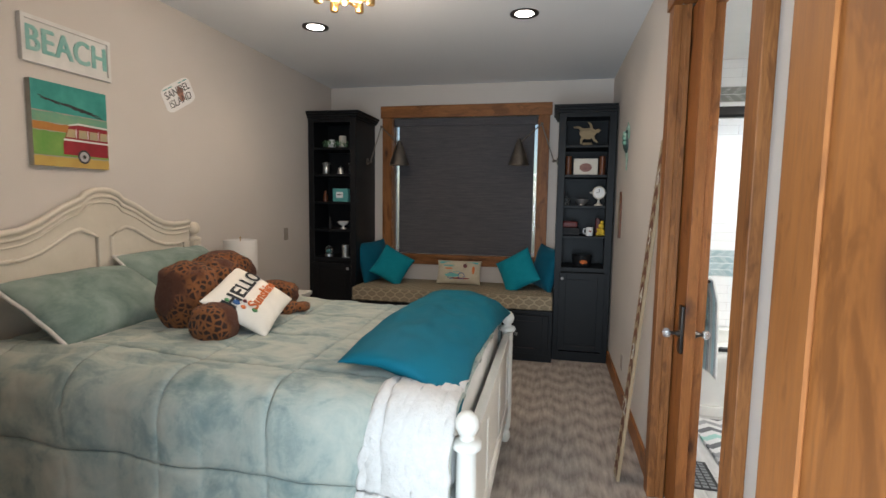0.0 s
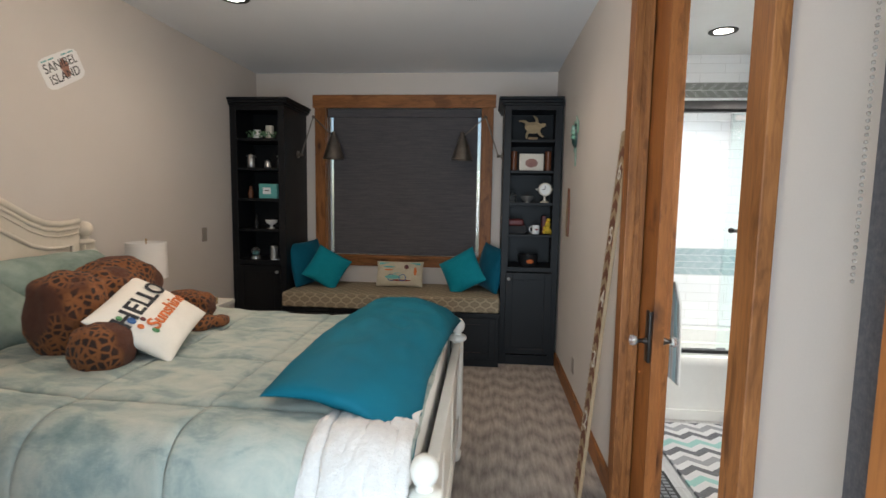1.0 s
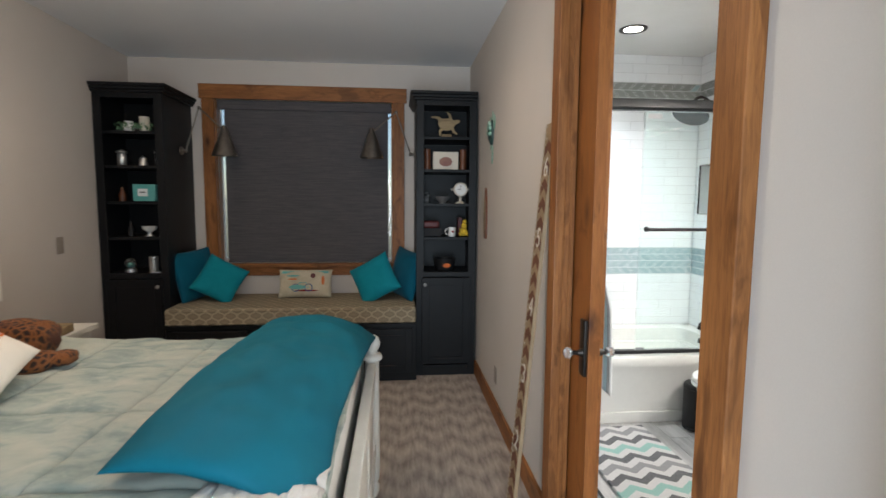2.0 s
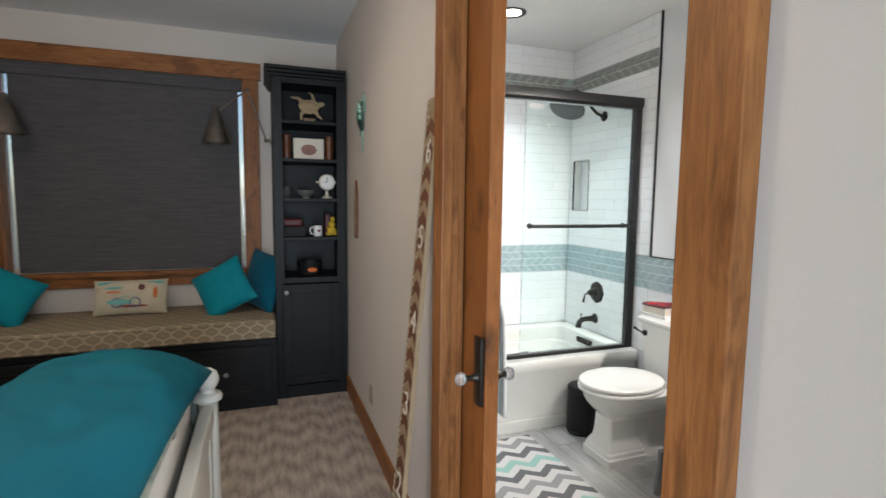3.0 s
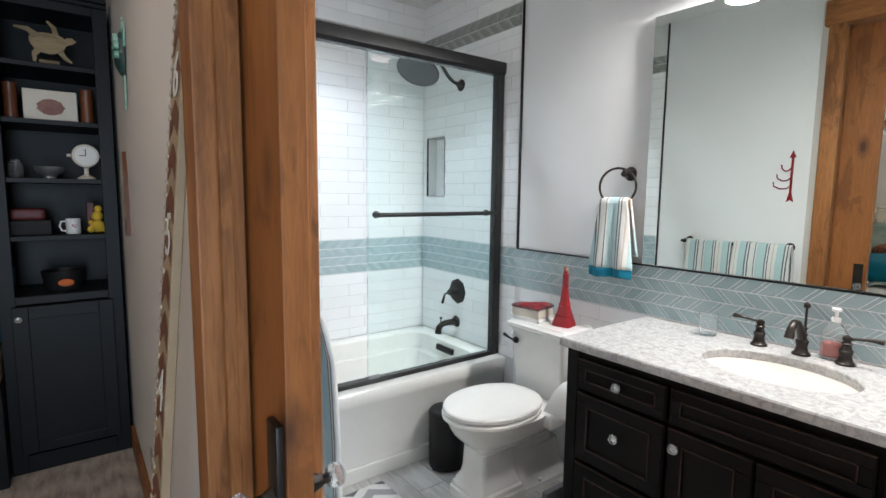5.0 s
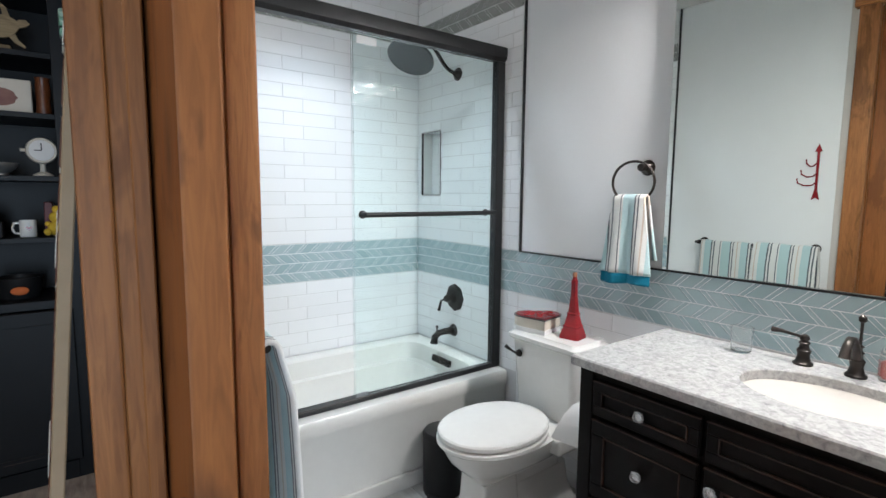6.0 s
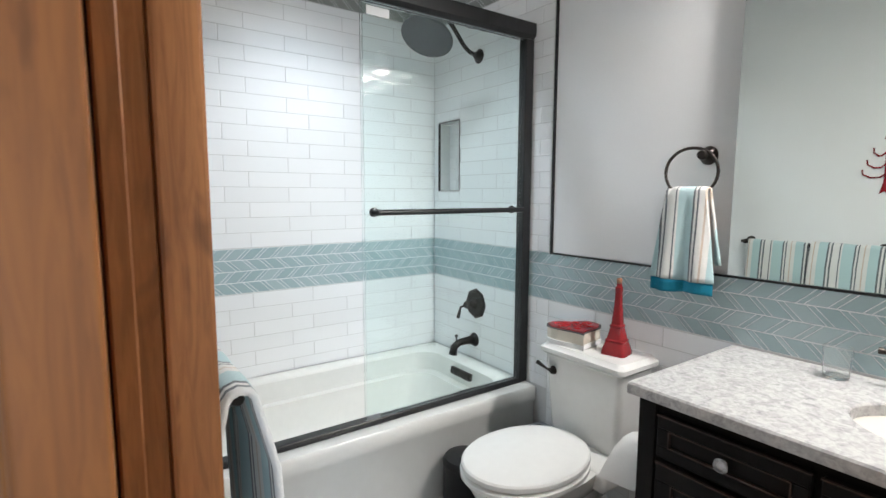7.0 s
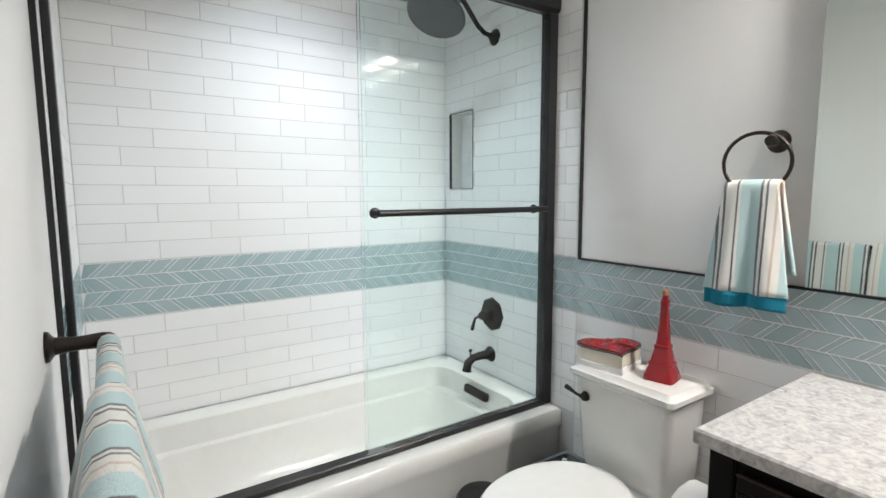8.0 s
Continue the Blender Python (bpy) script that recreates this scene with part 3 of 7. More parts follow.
def toilet():
    t = thing("toilet", "white two-piece toilet with its lid closed", "toilet", pose(0, 0, 0))
    part("bowl", loft(B(), [oval(1.738, 2.20, 0.072, 0.110, 9), oval(1.742, 2.20, 0.072, 0.235, 8), oval(1.728, 2.20, 0.086, 0.262, 5), oval(1.688, 2.20, 0.130, 0.292, 2.9),
                            oval(1.655, 2.20, 0.160, 0.325, 2.4), oval(1.632, 2.19, 0.178, 0.362, 2.15), oval(1.622, 2.19, 0.186, 0.398, 2.1)]), M_PORC, t, smooth=40)
    part("pedestal", loft(B(), [oval(1.690, 1.965, 0.122, 0.0, 14), oval(1.690, 1.965, 0.122, 0.042, 14), oval(1.698, 1.957, 0.114, 0.048, 14), oval(1.700, 1.955, 0.112, 0.066, 14), oval(1.708, 1.947, 0.102, 0.074, 14),
                                oval(1.710, 1.945, 0.100, 0.090, 14), oval(1.726, 1.935, 0.086, 0.112, 12), oval(1.734, 1.930, 0.080, 0.150, 12), oval(1.738, 1.925, 0.078, 0.245, 9)], True), M_PORC, t, smooth=40)
    part("foot", loft(B(), [oval(1.90, 2.29, 0.112, 0.0, 10), oval(1.90, 2.29, 0.112, 0.024, 10), oval(1.90, 2.28, 0.098, 0.034, 10), oval(1.90, 2.26, 0.078, 0.10, 8), oval(1.90, 2.24, 0.074, 0.20, 8)], True), M_PORC, t, smooth=40)
    part("bowl_deck", box(B(), 2.02, 2.335, 2.83, 3.17, 0.33, 0.405, 0.02, 3), M_PORC, t, smooth=40)
    part("seat", loft(B(), [oval(1.606, 2.095, 0.190, 0.401, 2.08), oval(1.600, 2.10, 0.196, 0.406, 2.08), oval(1.600, 2.10, 0.196, 0.419, 2.08), oval(1.608, 2.09, 0.188, 0.424, 2.08)], True), M_PORC, t, smooth=40)
    part("lid", loft(B(), [oval(1.614, 2.095, 0.182, 0.429, 2.08), oval(1.604, 2.105, 0.192, 0.433, 2.08), oval(1.604, 2.105, 0.192, 0.448, 2.08), oval(1.610, 2.10, 0.186, 0.454, 2.08), oval(1.64, 2.08, 0.158, 0.458, 2.08), oval(1.74, 2.0, 0.08, 0.460, 2.05)], True), M_PORC, t, smooth=35)
    part("tank", loft(B(), [rrect(2.235, 3.03, 0.086, 0.160, 0.03, 0.405), rrect(2.232, 3.03, 0.092, 0.166, 0.03, 0.43), rrect(2.224, 3.03, 0.104, 0.182, 0.03, 0.727)], True), M_PORC, t, smooth=40)
    part("tank_lid", loft(B(), [rrect(2.222, 3.03, 0.108, 0.188, 0.02, 0.728), rrect(2.222, 3.03, 0.118, 0.197, 0.02, 0.738), rrect(2.222, 3.03, 0.118, 0.197, 0.02, 0.754), rrect(2.222, 3.03, 0.108, 0.188, 0.02, 0.760), rrect(2.222, 3.03, 0.102, 0.182, 0.02, 0.772)], True), M_PORC, t, smooth=35)
    lv = part("flush_lever", lathe(B(), [(0.018, -0.006), (0.014, -0.018), (0.009, -0.022), (0.0, -0.024)], 14, (2.121, 3.155, 0.668), "x"), M_BRONZE, t, "dark bronze flush lever", smooth=40)
    part("lever_arm", tube(B(), [(2.10, 3.155, 0.668), (2.095, 3.18, 0.675), (2.092, 3.222, 0.688)], [0.006, 0.005, 0.009]), M_BRONZE, lv, smooth=60)
    part("bolt_cap", lathe(B(), [(0.014, 0.0), (0.012, 0.012), (0.0, 0.016)], 12, (2.08, 2.936, 0.030)), M_PORC, t)


toilet()


def heart(s, n=28):
    pts = []
    for i in range(n):
        t = 2 * math.pi * i / n
        pts.append((s * 16 * math.sin(t) ** 3 / 17, s * (13 * math.cos(t) - 5 * math.cos(2 * t) - 2 * math.cos(3 * t) - math.cos(4 * t)) / 17))
    return pts


def tank_top_things():
    m = pose(2.205, 3.125, 0.773, 0, 0, -35)
    hb = thing("heart_box", "heart-shaped cream box of red petals on the toilet tank", "gift box", m)
    part("tray", prism(B(), heart(0.120), Matrix.Identity(4), 0.018), M_PAPER, hb)
    part("wall", prism(B(), heart(0.114), pose(0, 0, 0.0185), 0.042), M_CREAM, hb)
    part("rim", prism(B(), heart(0.118), pose(0, 0, 0.061), 0.005), M_GREY_METAL, hb, "dark metal rim")
    part("petal_bed", prism(B(), heart(0.108), pose(0, 0, 0.0662), 0.004), M_RED, hb)
    bm = B()
    rs = random.Random(4)
    for i in range(60):
        u, v = rs.uniform(-0.07, 0.07), rs.uniform(-0.05, 0.055)
        if abs(u) + max(0, -v) < 0.078:
            ball(bm, (u, v, 0.068), 0.013, rs.uniform(0.7, 1.1), rs.uniform(0.7, 1.1), rs.uniform(0.3, 0.6), 8, 5)
    part("petals", bm, M_RED, hb, "red artificial rose petals", smooth=180)
    e = thing("tower_bottle", "red lacquered tower-shaped glass bottle", "bottle", pose(2.225, 2.945, 0.773, 0, 0, 12) @ Matrix.Scale(0.92, 4))
    sq = [(0.050, 0.0), (0.049, 0.014), (0.037, 0.050), (0.038, 0.053), (0.038, 0.059), (0.033, 0.063), (0.023, 0.110), (0.025, 0.113), (0.025, 0.119), (0.020, 0.123), (0.0135, 0.20), (0.0115, 0.255), (0.0125, 0.258), (0.0125, 0.275), (0.0085, 0.278), (0.0085, 0.29)]
    part("bottle_body", loft(B(), [rrect(0, 0, r, r, r * 0.3, h, 4) for r, h in sq], True), M_RED, e, smooth=30)
    part("stopper", lathe(B(), [(0.009, 0.291), (0.011, 0.296), (0.011, 0.308), (0.006, 0.312)], 14), surface("cork", (0.35, 0.16, 0.09), (0.28, 0.12, 0.07), 30, 0.8), e)


tank_top_things()


def bins():
    t = thing("pedal_bin", "small black pedal waste bin beside the toilet", "waste bin", pose(1.835, 3.362, 0))
    part("body", lathe(B(), [(0.090, 0.0), (0.092, 0.02), (0.092, 0.27), (0.0, 0.27)], 28), M_RUBBER, t, smooth=40)
    part("lid", lathe(B(), [(0.094, 0.272), (0.095, 0.285), (0.085, 0.30), (0.04, 0.312), (0.0, 0.314)], 28), M_RUBBER, t, smooth=40)
    part("pedal", box(B(), -0.115, -0.085, -0.03, 0.03, 0.012, 0.022, 0.003), M_RUBBER, t).rotation_euler = (0, 0, radians(30))
    b = thing("storage_bin", "small open grey plastic bin on the floor", "bin", pose(2.20, 3.322, 0))
    part("shell", loft(B(), [rrect(0, 0, 0.10, 0.075, 0.02, 0.0, 5), rrect(0, 0, 0.115, 0.085, 0.02, 0.29, 5), rrect(0, 0, 0.122, 0.090, 0.02, 0.30, 5), rrect(0, 0, 0.108, 0.080, 0.02, 0.296, 5), rrect(0, 0, 0.096, 0.070, 0.02, 0.012, 5)], True), M_BIN, b, smooth=40)
    part("brush_handle", tube(B(), [(0.02, 0.0, 0.02), (0.03, 0.02, 0.24), (0.035, 0.025, 0.315)], 0.010), M_PAPER, b, "white plastic brush handle", smooth=60)
    s = thing("bathroom_scale", "slim grey bathroom scale leaning on the vanity", "scale", pose(1.86, 2.645, 0.0, 0, 0, 0))
    part("platform", box(B(), -0.10, 0.10, -0.012, 0.012, 0.0, 0.24, 0.006, 2), M_BIN, s).rotation_euler = (radians(4), 0, 0)


bins()


# ---- vanity ----
def panel_front(parent, name, y0, y1, z0, z1, x, knob=None):
    """A framed front facing -x, with a sunk panel and rubbed edges."""
    f = part(name, box(B(), x, x + 0.018, y0, y1, z0, z1, 0.003), M_ESPRESSO, parent)
    w = 0.045 if z1 - z0 > 0.16 else 0.032
    bm = B()
    for a in ((y0 + 0.002, y1 - 0.002, z1 - w, z1 - 0.002), (y0 + 0.002, y1 - 0.002, z0 + 0.002, z0 + w), (y0 + 0.002, y0 + w, z0 + w, z1 - w), (y1 - w, y1 - 0.002, z0 + w, z1 - w)):
        box(bm, x - 0.008, x - 0.0002, *a, 0.002)
    part("front_frame", bm, M_ESPRESSO, f)
    bm = B()
    e = 0.0035
    for a in ((y0 + w, y1 - w, z1 - w - e, z1 - w), (y0 + w, y1 - w, z0 + w, z0 + w + e), (y0 + w, y0 + w + e, z0 + w, z1 - w), (y1 - w - e, y1 - w, z0 + w, z1 - w), (y0, y1, z1 - 0.002, z1 + 0.0005)):
        box(bm, x - 0.0095, x - 0.0001, *a)
    part("rubbed_edge", bm, M_RUB, f, "brown edge rubbed through the dark finish")
    if knob:
        k = part("knob", lathe(B(), [(0.0, -0.034), (0.012, -0.032), (0.0175, -0.022), (0.013, -0.013), (0.007, -0.010)], 10, (x - 0.0005, *knob), "x"), M_CRYSTAL, f, "faceted clear glass knob")
        part("knob_base", lathe(B(), [(0.007, -0.010), (0.011, -0.004), (0.012, 0.0)], 14, (x - 0.0082, *knob), "x"), M_CHROME, k)


VX, VY0, VY1, VZ = 1.802, 1.30, 2.565, 0.843


def vanity():
    v = thing("vanity", "dark espresso bathroom vanity with rubbed edges and glass knobs", "vanity", pose(0, 0, 0))
    part("carcass", box(B(), VX, XR - 0.012, VY0, VY1, 0.09, VZ, 0.002), M_ESPRESSO, v)
    part("toe_kick", box(B(), VX + 0.06, XR - 0.012, VY0 + 0.03, VY1 - 0.03, 0.0, 0.09), M_ESPRESSO, v)
    for y in (VY0, VY1 - 0.05):
        part("corner_post", box(B(), VX - 0.012, VX, y, y + 0.05, 0.0, VZ, 0.003), M_ESPRESSO, v)
    for y0, y1 in ((2.172, 2.505), (1.355, 1.65)):
        c = (y0 + y1) / 2
        for z0, z1 in ((0.705, 0.815), (0.44, 0.69), (0.13, 0.425)):
            panel_front(v, "drawer_front", y0, y1, z0, z1, VX - 0.018, (c, (z0 + z1) / 2 if z1 > 0.8 else z1 - 0.11 if z0 > 0.4 else z1 - 0.12))
    panel_front(v, "false_front", 1.665, 2.157, 0.705, 0.815, VX - 0.018)
    panel_front(v, "door", 1.915, 2.157, 0.13, 0.69, VX - 0.018, (2.132, 0.635))
    panel_front(v, "door", 1.665, 1.91, 0.13, 0.69, VX - 0.018, (1.70, 0.635))
    # worktop with an oval cut-out
    c = (2.065, 1.98)
    n = 64
    def ring(z, out, off=0.0):
        pts = []
        for i in range(n):
            t = 2 * math.pi * i / n
            if out:
                dx, dy = math.cos(t), math.sin(t)
                lims = []
                if dx > 1e-6: lims.append((XR - 0.011 - off - c[0]) / dx)
                if dx < -1e-6: lims.append((1.775 + off - c[0]) / dx)
                if dy > 1e-6: lims.append((2.592 - off - c[1]) / dy)
                if dy < -1e-6: lims.append((1.27 + off - c[1]) / dy)
                d = min(lims)
                pts.append([c[0] + d * dx, c[1] + d * dy, z])
            else:
                pts.append([c[0] + (0.160 + off) * math.cos(t), c[1] + (0.212 + off) * math.sin(t), z])
        if out:
            for q in ((XR - 0.011 - off, 2.592 - off), (1.775 + off, 2.592 - off), (1.775 + off, 1.27 + off), (XR - 0.011 - off, 1.27 + off)):
                j = min(range(n), key=lambda i: (pts[i][0] - q[0]) ** 2 + (pts[i][1] - q[1]) ** 2)
                pts[j] = [q[0], q[1], z]
        return pts
    bm = loft(B(), [ring(0.844, False), ring(0.844, True), ring(0.870, True), ring(0.875, True, 0.004), ring(0.875, False, 0.004), ring(0.871, False), ring(0.844, False)], False, False)
    bmesh.ops.remove_doubles(bm, verts=bm.verts, dist=1e-5)
    solid("worktop", bm, M_QUARTZ, "white and grey marbled quartz vanity worktop", "worktop", smooth=30)
    s = thing("sink", "white oval undermount porcelain sink", "sink", pose(c[0], c[1], 0.8435))
    part("basin", lathe(B(), [(0.2175, 0.0), (0.215, -0.006), (0.208, -0.03), (0.18, -0.09), (0.12, -0.13), (0.03, -0.142), (0.022, -0.145)], 48, sx=0.755), M_BISCUIT, s, "cream porcelain bowl", smooth=60)
    part("drain", lathe(B(), [(0.024, -0.1445), (0.02, -0.140), (0.0, -0.139)], 20), M_BRONZE, s)


vanity()


def faucet():
    f = thing("faucet", "dark bronze widespread basin faucet with lever handles", "faucet", pose(0, 0, 0.876))
    base = [(0.027, 0.0), (0.027, 0.006), (0.020, 0.012), (0.016, 0.03), (0.020, 0.045), (0.014, 0.052), (0.012, 0.062), (0.016, 0.068), (0.010, 0.074)]
    sp = part("spout_body", lathe(B(), [(r, h * 1.05) for r, h in base] + [(0.010, 0.085), (0.014, 0.09), (0.0, 0.10)], 18, (2.285, 1.985, 0)), M_BRONZE, f, smooth=40)
    part("spout", tube(B(), [(2.285, 1.985, 0.045), (2.262, 1.985, 0.085), (2.235, 1.985, 0.115), (2.20, 1.985, 0.122), (2.175, 1.985, 0.105), (2.165, 1.985, 0.075)], [0.013, 0.012, 0.011, 0.011, 0.012, 0.015], 12), M_BRONZE, sp, smooth=60)
    part("lift_rod", lathe(B(), [(0.004, 0.09), (0.004, 0.155), (0.010, 0.16), (0.010, 0.172), (0.0, 0.18)], 10, (2.302, 1.985, 0)), M_BRONZE, sp, smooth=40)
    for y, s in ((2.115, 1), (1.865, -1)):
        h = part("handle", lathe(B(), base + [(0.014, 0.08), (0.012, 0.09), (0.0, 0.096)], 18, (2.285, y, 0)), M_BRONZE, f, smooth=40)
        part("lever", tube(B(), [(2.285, y, 0.084), (2.285, y + s * 0.03, 0.088), (2.285, y + s * 0.062, 0.092), (2.285, y + s * 0.09, 0.092)], [0.005, 0.0045, 0.006, 0.009]), M_BRONZE, h, smooth=60)


faucet()


def counter_things():
    g = thing("tumbler", "small clear glass tumbler", "glass", pose(2.265, 2.285, 0.876))
    part("glass", lathe(B(), [(0.026, 0.0), (0.030, 0.004), (0.034, 0.085), (0.0325, 0.085), (0.028, 0.008), (0.0, 0.008)], 24), M_CLEAR, g, smooth=40)
    s = thing("soap_bottle", "clear bottle of pink soap with a white pump", "soap bottle", pose(2.312, 1.905, 0.876))
    part("bottle", loft(B(), [rrect(0, 0, 0.020, 0.032, 0.012, 0.0, 6), rrect(0, 0, 0.024, 0.036, 0.014, 0.01, 6), rrect(0, 0, 0.024, 0.036, 0.014, 0.085, 6), rrect(0, 0, 0.014, 0.018, 0.010, 0.115, 6), rrect(0, 0, 0.012, 0.012, 0.0115, 0.125, 6)], True), M_CLEAR, s, smooth=40)
    part("soap", box(B(), -0.018, 0.018, -0.029, 0.029, 0.008, 0.06, 0.006), surface("pink_soap", (0.55, 0.16, 0.14), (0.50, 0.14, 0.12), 8, 0.3), s)
    part("pump", lathe(B(), [(0.013, 0.126), (0.013, 0.14), (0.005, 0.142), (0.005, 0.16), (0.014, 0.161), (0.014, 0.170), (0.0, 0.172)], 16), M_PAPER, s, "white plastic pump")
    c = thing("tooth_mug", "white ribbed toothbrush mug with a chrome foot", "mug", pose(2.30, 1.70, 0.876))
    part("cup", lathe(B(), [(0.034, 0.008), (0.038, 0.012), (0.040, 0.05), (0.042, 0.108), (0.044, 0.112), (0.041, 0.112), (0.036, 0.014), (0.0, 0.014)], 24), M_PORC, c, smooth=40)
    part("foot", lathe(B(), [(0.038, 0.0), (0.038, 0.008), (0.0, 0.008)], 24), M_CHROME, c)
    p = thing("toilet_paper", "toilet paper roll with a loose sheet on a dark holder", "toilet paper", pose(2.005, 2.668, 0.560))
    part("roll", lathe(B(), [(0.020, -0.05), (0.056, -0.05), (0.058, -0.047), (0.058, 0.047), (0.056, 0.05), (0.020, 0.05)], 28, axis="y"), M_PAPER, p, smooth=40)
    fall = [(0.0, 0.0, 0.0590), (-0.036, 0.002, 0.050), (-0.066, 0.006, 0.022), (-0.090, 0.012, -0.022), (-0.104, 0.020, -0.068)]
    part("loose_sheet", loft(B(), [[(q, y - 0.05, z), (q - 0.010 * i, y + 0.05, z + 0.004 * i), (q - 0.010 * i + 0.001, y + 0.05, z + 0.004 * i - 0.001), (q + 0.001, y - 0.05, z - 0.001)] for i, (q, y, z) in enumerate(fall)], True), M_PAPER, p, smooth=60)
    part("bar", tube(B(), [(0, -0.0765, 0), (0, 0.062, 0)], 0.008), M_BRONZE, p)
    part("finial", lathe(B(), [(0.008, 0.062), (0.013, 0.066), (0.013, 0.074), (0.0, 0.078)], 14, axis="y"), M_BRONZE, p, smooth=40)


counter_things()

# ---- mirror, light, towels ----
mi = thing("mirror", "large frameless wall mirror over the vanity", "mirror", pose(0, 0, 0))
part("mirror_glass", box(B(), -0.006, 0.0, 0.0, 1.292, 1.108, 2.140, 0.0006), M_MIRROR, mi).matrix_world = pose(XR - 0.002, 1.32, 0, 0, 0, 1.2)
part("mirror_clip", box(B(), XR - 0.016, XR - 0.0005, 2.56, 2.60, 1.30, 1.34, 0.002), M_CHROME, mi)
k = Nodes("lit_frosted_glass", 0.4)
k.set("Base Color", (0.9, 0.88, 0.85))
k.set("Emission Color", (1.0, 0.93, 0.85))
k.set("Emission Strength", 2.0)
M_SHADE_LIT = k.mat
k = Nodes("lamp_lens", 0.4)
k.set("Base Color", (0.9, 0.9, 0.9))
k.set("Emission Color", (1.0, 0.93, 0.84))
k.set("Emission Strength", 14.0)
M_LENS = k.mat


def vanity_light():
    v = thing("vanity_light", "wall light with four frosted glass shades over the mirror", "wall light", pose(0, 0, 0))
    part("back_plate", box(B(), XR - 0.030, XR - 0.001, 1.58, 2.37, 2.27, 2.34, 0.006, 2), M_BRONZE, v)
    for y in (2.305, 2.085, 1.865, 1.645):
        a = part("arm", tube(B(), [(XR - 0.02, y, 2.30), (XR - 0.08, y, 2.325), (XR - 0.12, y, 2.315), (XR - 0.12, y, 2.285)], 0.008), M_BRONZE, v, smooth=60)
        part("shade", lathe(B(), [(0.022, 2.282), (0.030, 2.275), (0.038, 2.23), (0.050, 2.185), (0.066, 2.150), (0.064, 2.148), (0.048, 2.184), (0.036, 2.23), (0.020, 2.276)], 28, (XR - 0.12, y, 0)), M_SHADE_LIT, a, "lit frosted glass bell shade", smooth=50)
        d = bpy.data.lights.new("vanity_bulb", "POINT")
        d.energy, d.color, d.shadow_soft_size = 36, (1.0, 0.935, 0.87), 0.035
        new("vanity_bulb", d).location = (XR - 0.12, y, 2.165)


vanity_light()


def drape(w, top, bottom_front, bottom_back, gap, folds, seed, flare=0.0):
    """Cloth over a bar along y: front and back falls, with soft folds. Local: bar at the origin."""
    bm = B()
    nu, ns = 28, 40
    rows = []
    for j in range(ns + 1):
        s = j / ns
        row = []
        for i in range(nu + 1):
            u = i / nu
            yy = (u - 0.5) * w
            if s < 0.44:
                f = s / 0.44
                x, z = -gap, bottom_front + (top - bottom_front) * f
                amp = (1 - f)
            elif s > 0.56:
                f = (s - 0.56) / 0.44
                x, z = gap, top + (bottom_back - top) * f
                amp = f
            else:
                a = (s - 0.44) / 0.12 * math.pi
                x, z = -gap * math.cos(a), top + gap * math.sin(a)
                amp = 0.0
            w2 = noise.noise((u * 3 + seed, s * 2, seed)) * 0.012 * amp
            x += (1 if s > 0.5 else -1) * (abs(math.sin(u * math.pi * folds + seed)) * 0.018 * (0.06 + amp) + w2)
            x += (1 if s > 0.5 else -1) * flare * min(1.0, 5 * amp)
            yy *= 1 + 0.05 * amp + (0.0 if folds < 2 else -0.34 * (1 - amp))
            row.append(bm.verts.new((x, yy, z + 0.004 * noise.noise((u * 5, seed, s * 3)))))
        rows.append(row)
    for a, b in zip(rows, rows[1:]):
        for i in range(nu):
            bm.faces.new((a[i], a[i + 1], b[i + 1], b[i]))
    return bm


def thick(ob, t, off=0.0):
    md = ob.modifiers.new("thickness", "SOLIDIFY")
    md.thickness, md.offset = t, off
    return ob


def towel_ring():
    r = thing("towel_ring", "dark bronze towel ring on the wall", "towel ring", pose(XR, 2.712, 1.500))
    part("mount", lathe(B(), [(0.0, -0.055), (0.014, -0.054), (0.017, -0.045), (0.012, -0.03), (0.018, -0.015), (0.030, -0.006), (0.032, -0.0005)], 18, axis="x"), M_BRONZE, r, smooth=40)
    part("ring", tube(B(), [(-0.045 - 0.02 * math.sin(a), 0.080 * math.sin(a) + 0.034, -0.057 + 0.082 * math.cos(a)) for a in [2 * math.pi * i / 40 for i in range(40)]], 0.0055, 8, True), M_BRONZE, r, smooth=60)
    t = thing("hand_towel", "striped aqua, white and navy hand towel in the ring", "towel", pose(XR - 0.052, 2.748, 1.376))
    thick(part("cloth", drape(0.215, 0.0, -0.30, -0.24, 0.016, 2.2, 3.1), M_TOWEL, t, smooth=180), 0.009)
    thick(part("hem", hem(0.205, -0.300, -0.342, 2.2, 3.1), M_TEALTRIM, t, "teal hem band", smooth=180), 0.009)


def hem(w, z1, z0, folds, seed):
    bm = B()
    rows = []
    for j in range(5):
        f = j / 4
        row = []
        for i in range(29):
            u = i / 28
            x = -0.014 - abs(math.sin(u * math.pi * folds + seed)) * 0.014 * 1.35 - noise.noise((u * 3 + seed, 0, seed)) * 0.012
            row.append(bm.verts.new((x - 0.001, (u - 0.5) * w * 1.05 * 1.0, z1 + (z0 - z1) * f + 0.004 * math.sin(u * 6))))
        rows.append(row)
    for a, b in zip(rows, rows[1:]):
        for i in range(28):
            bm.faces.new((a[i], a[i + 1], b[i + 1], b[i]))
    return bm


towel_ring()


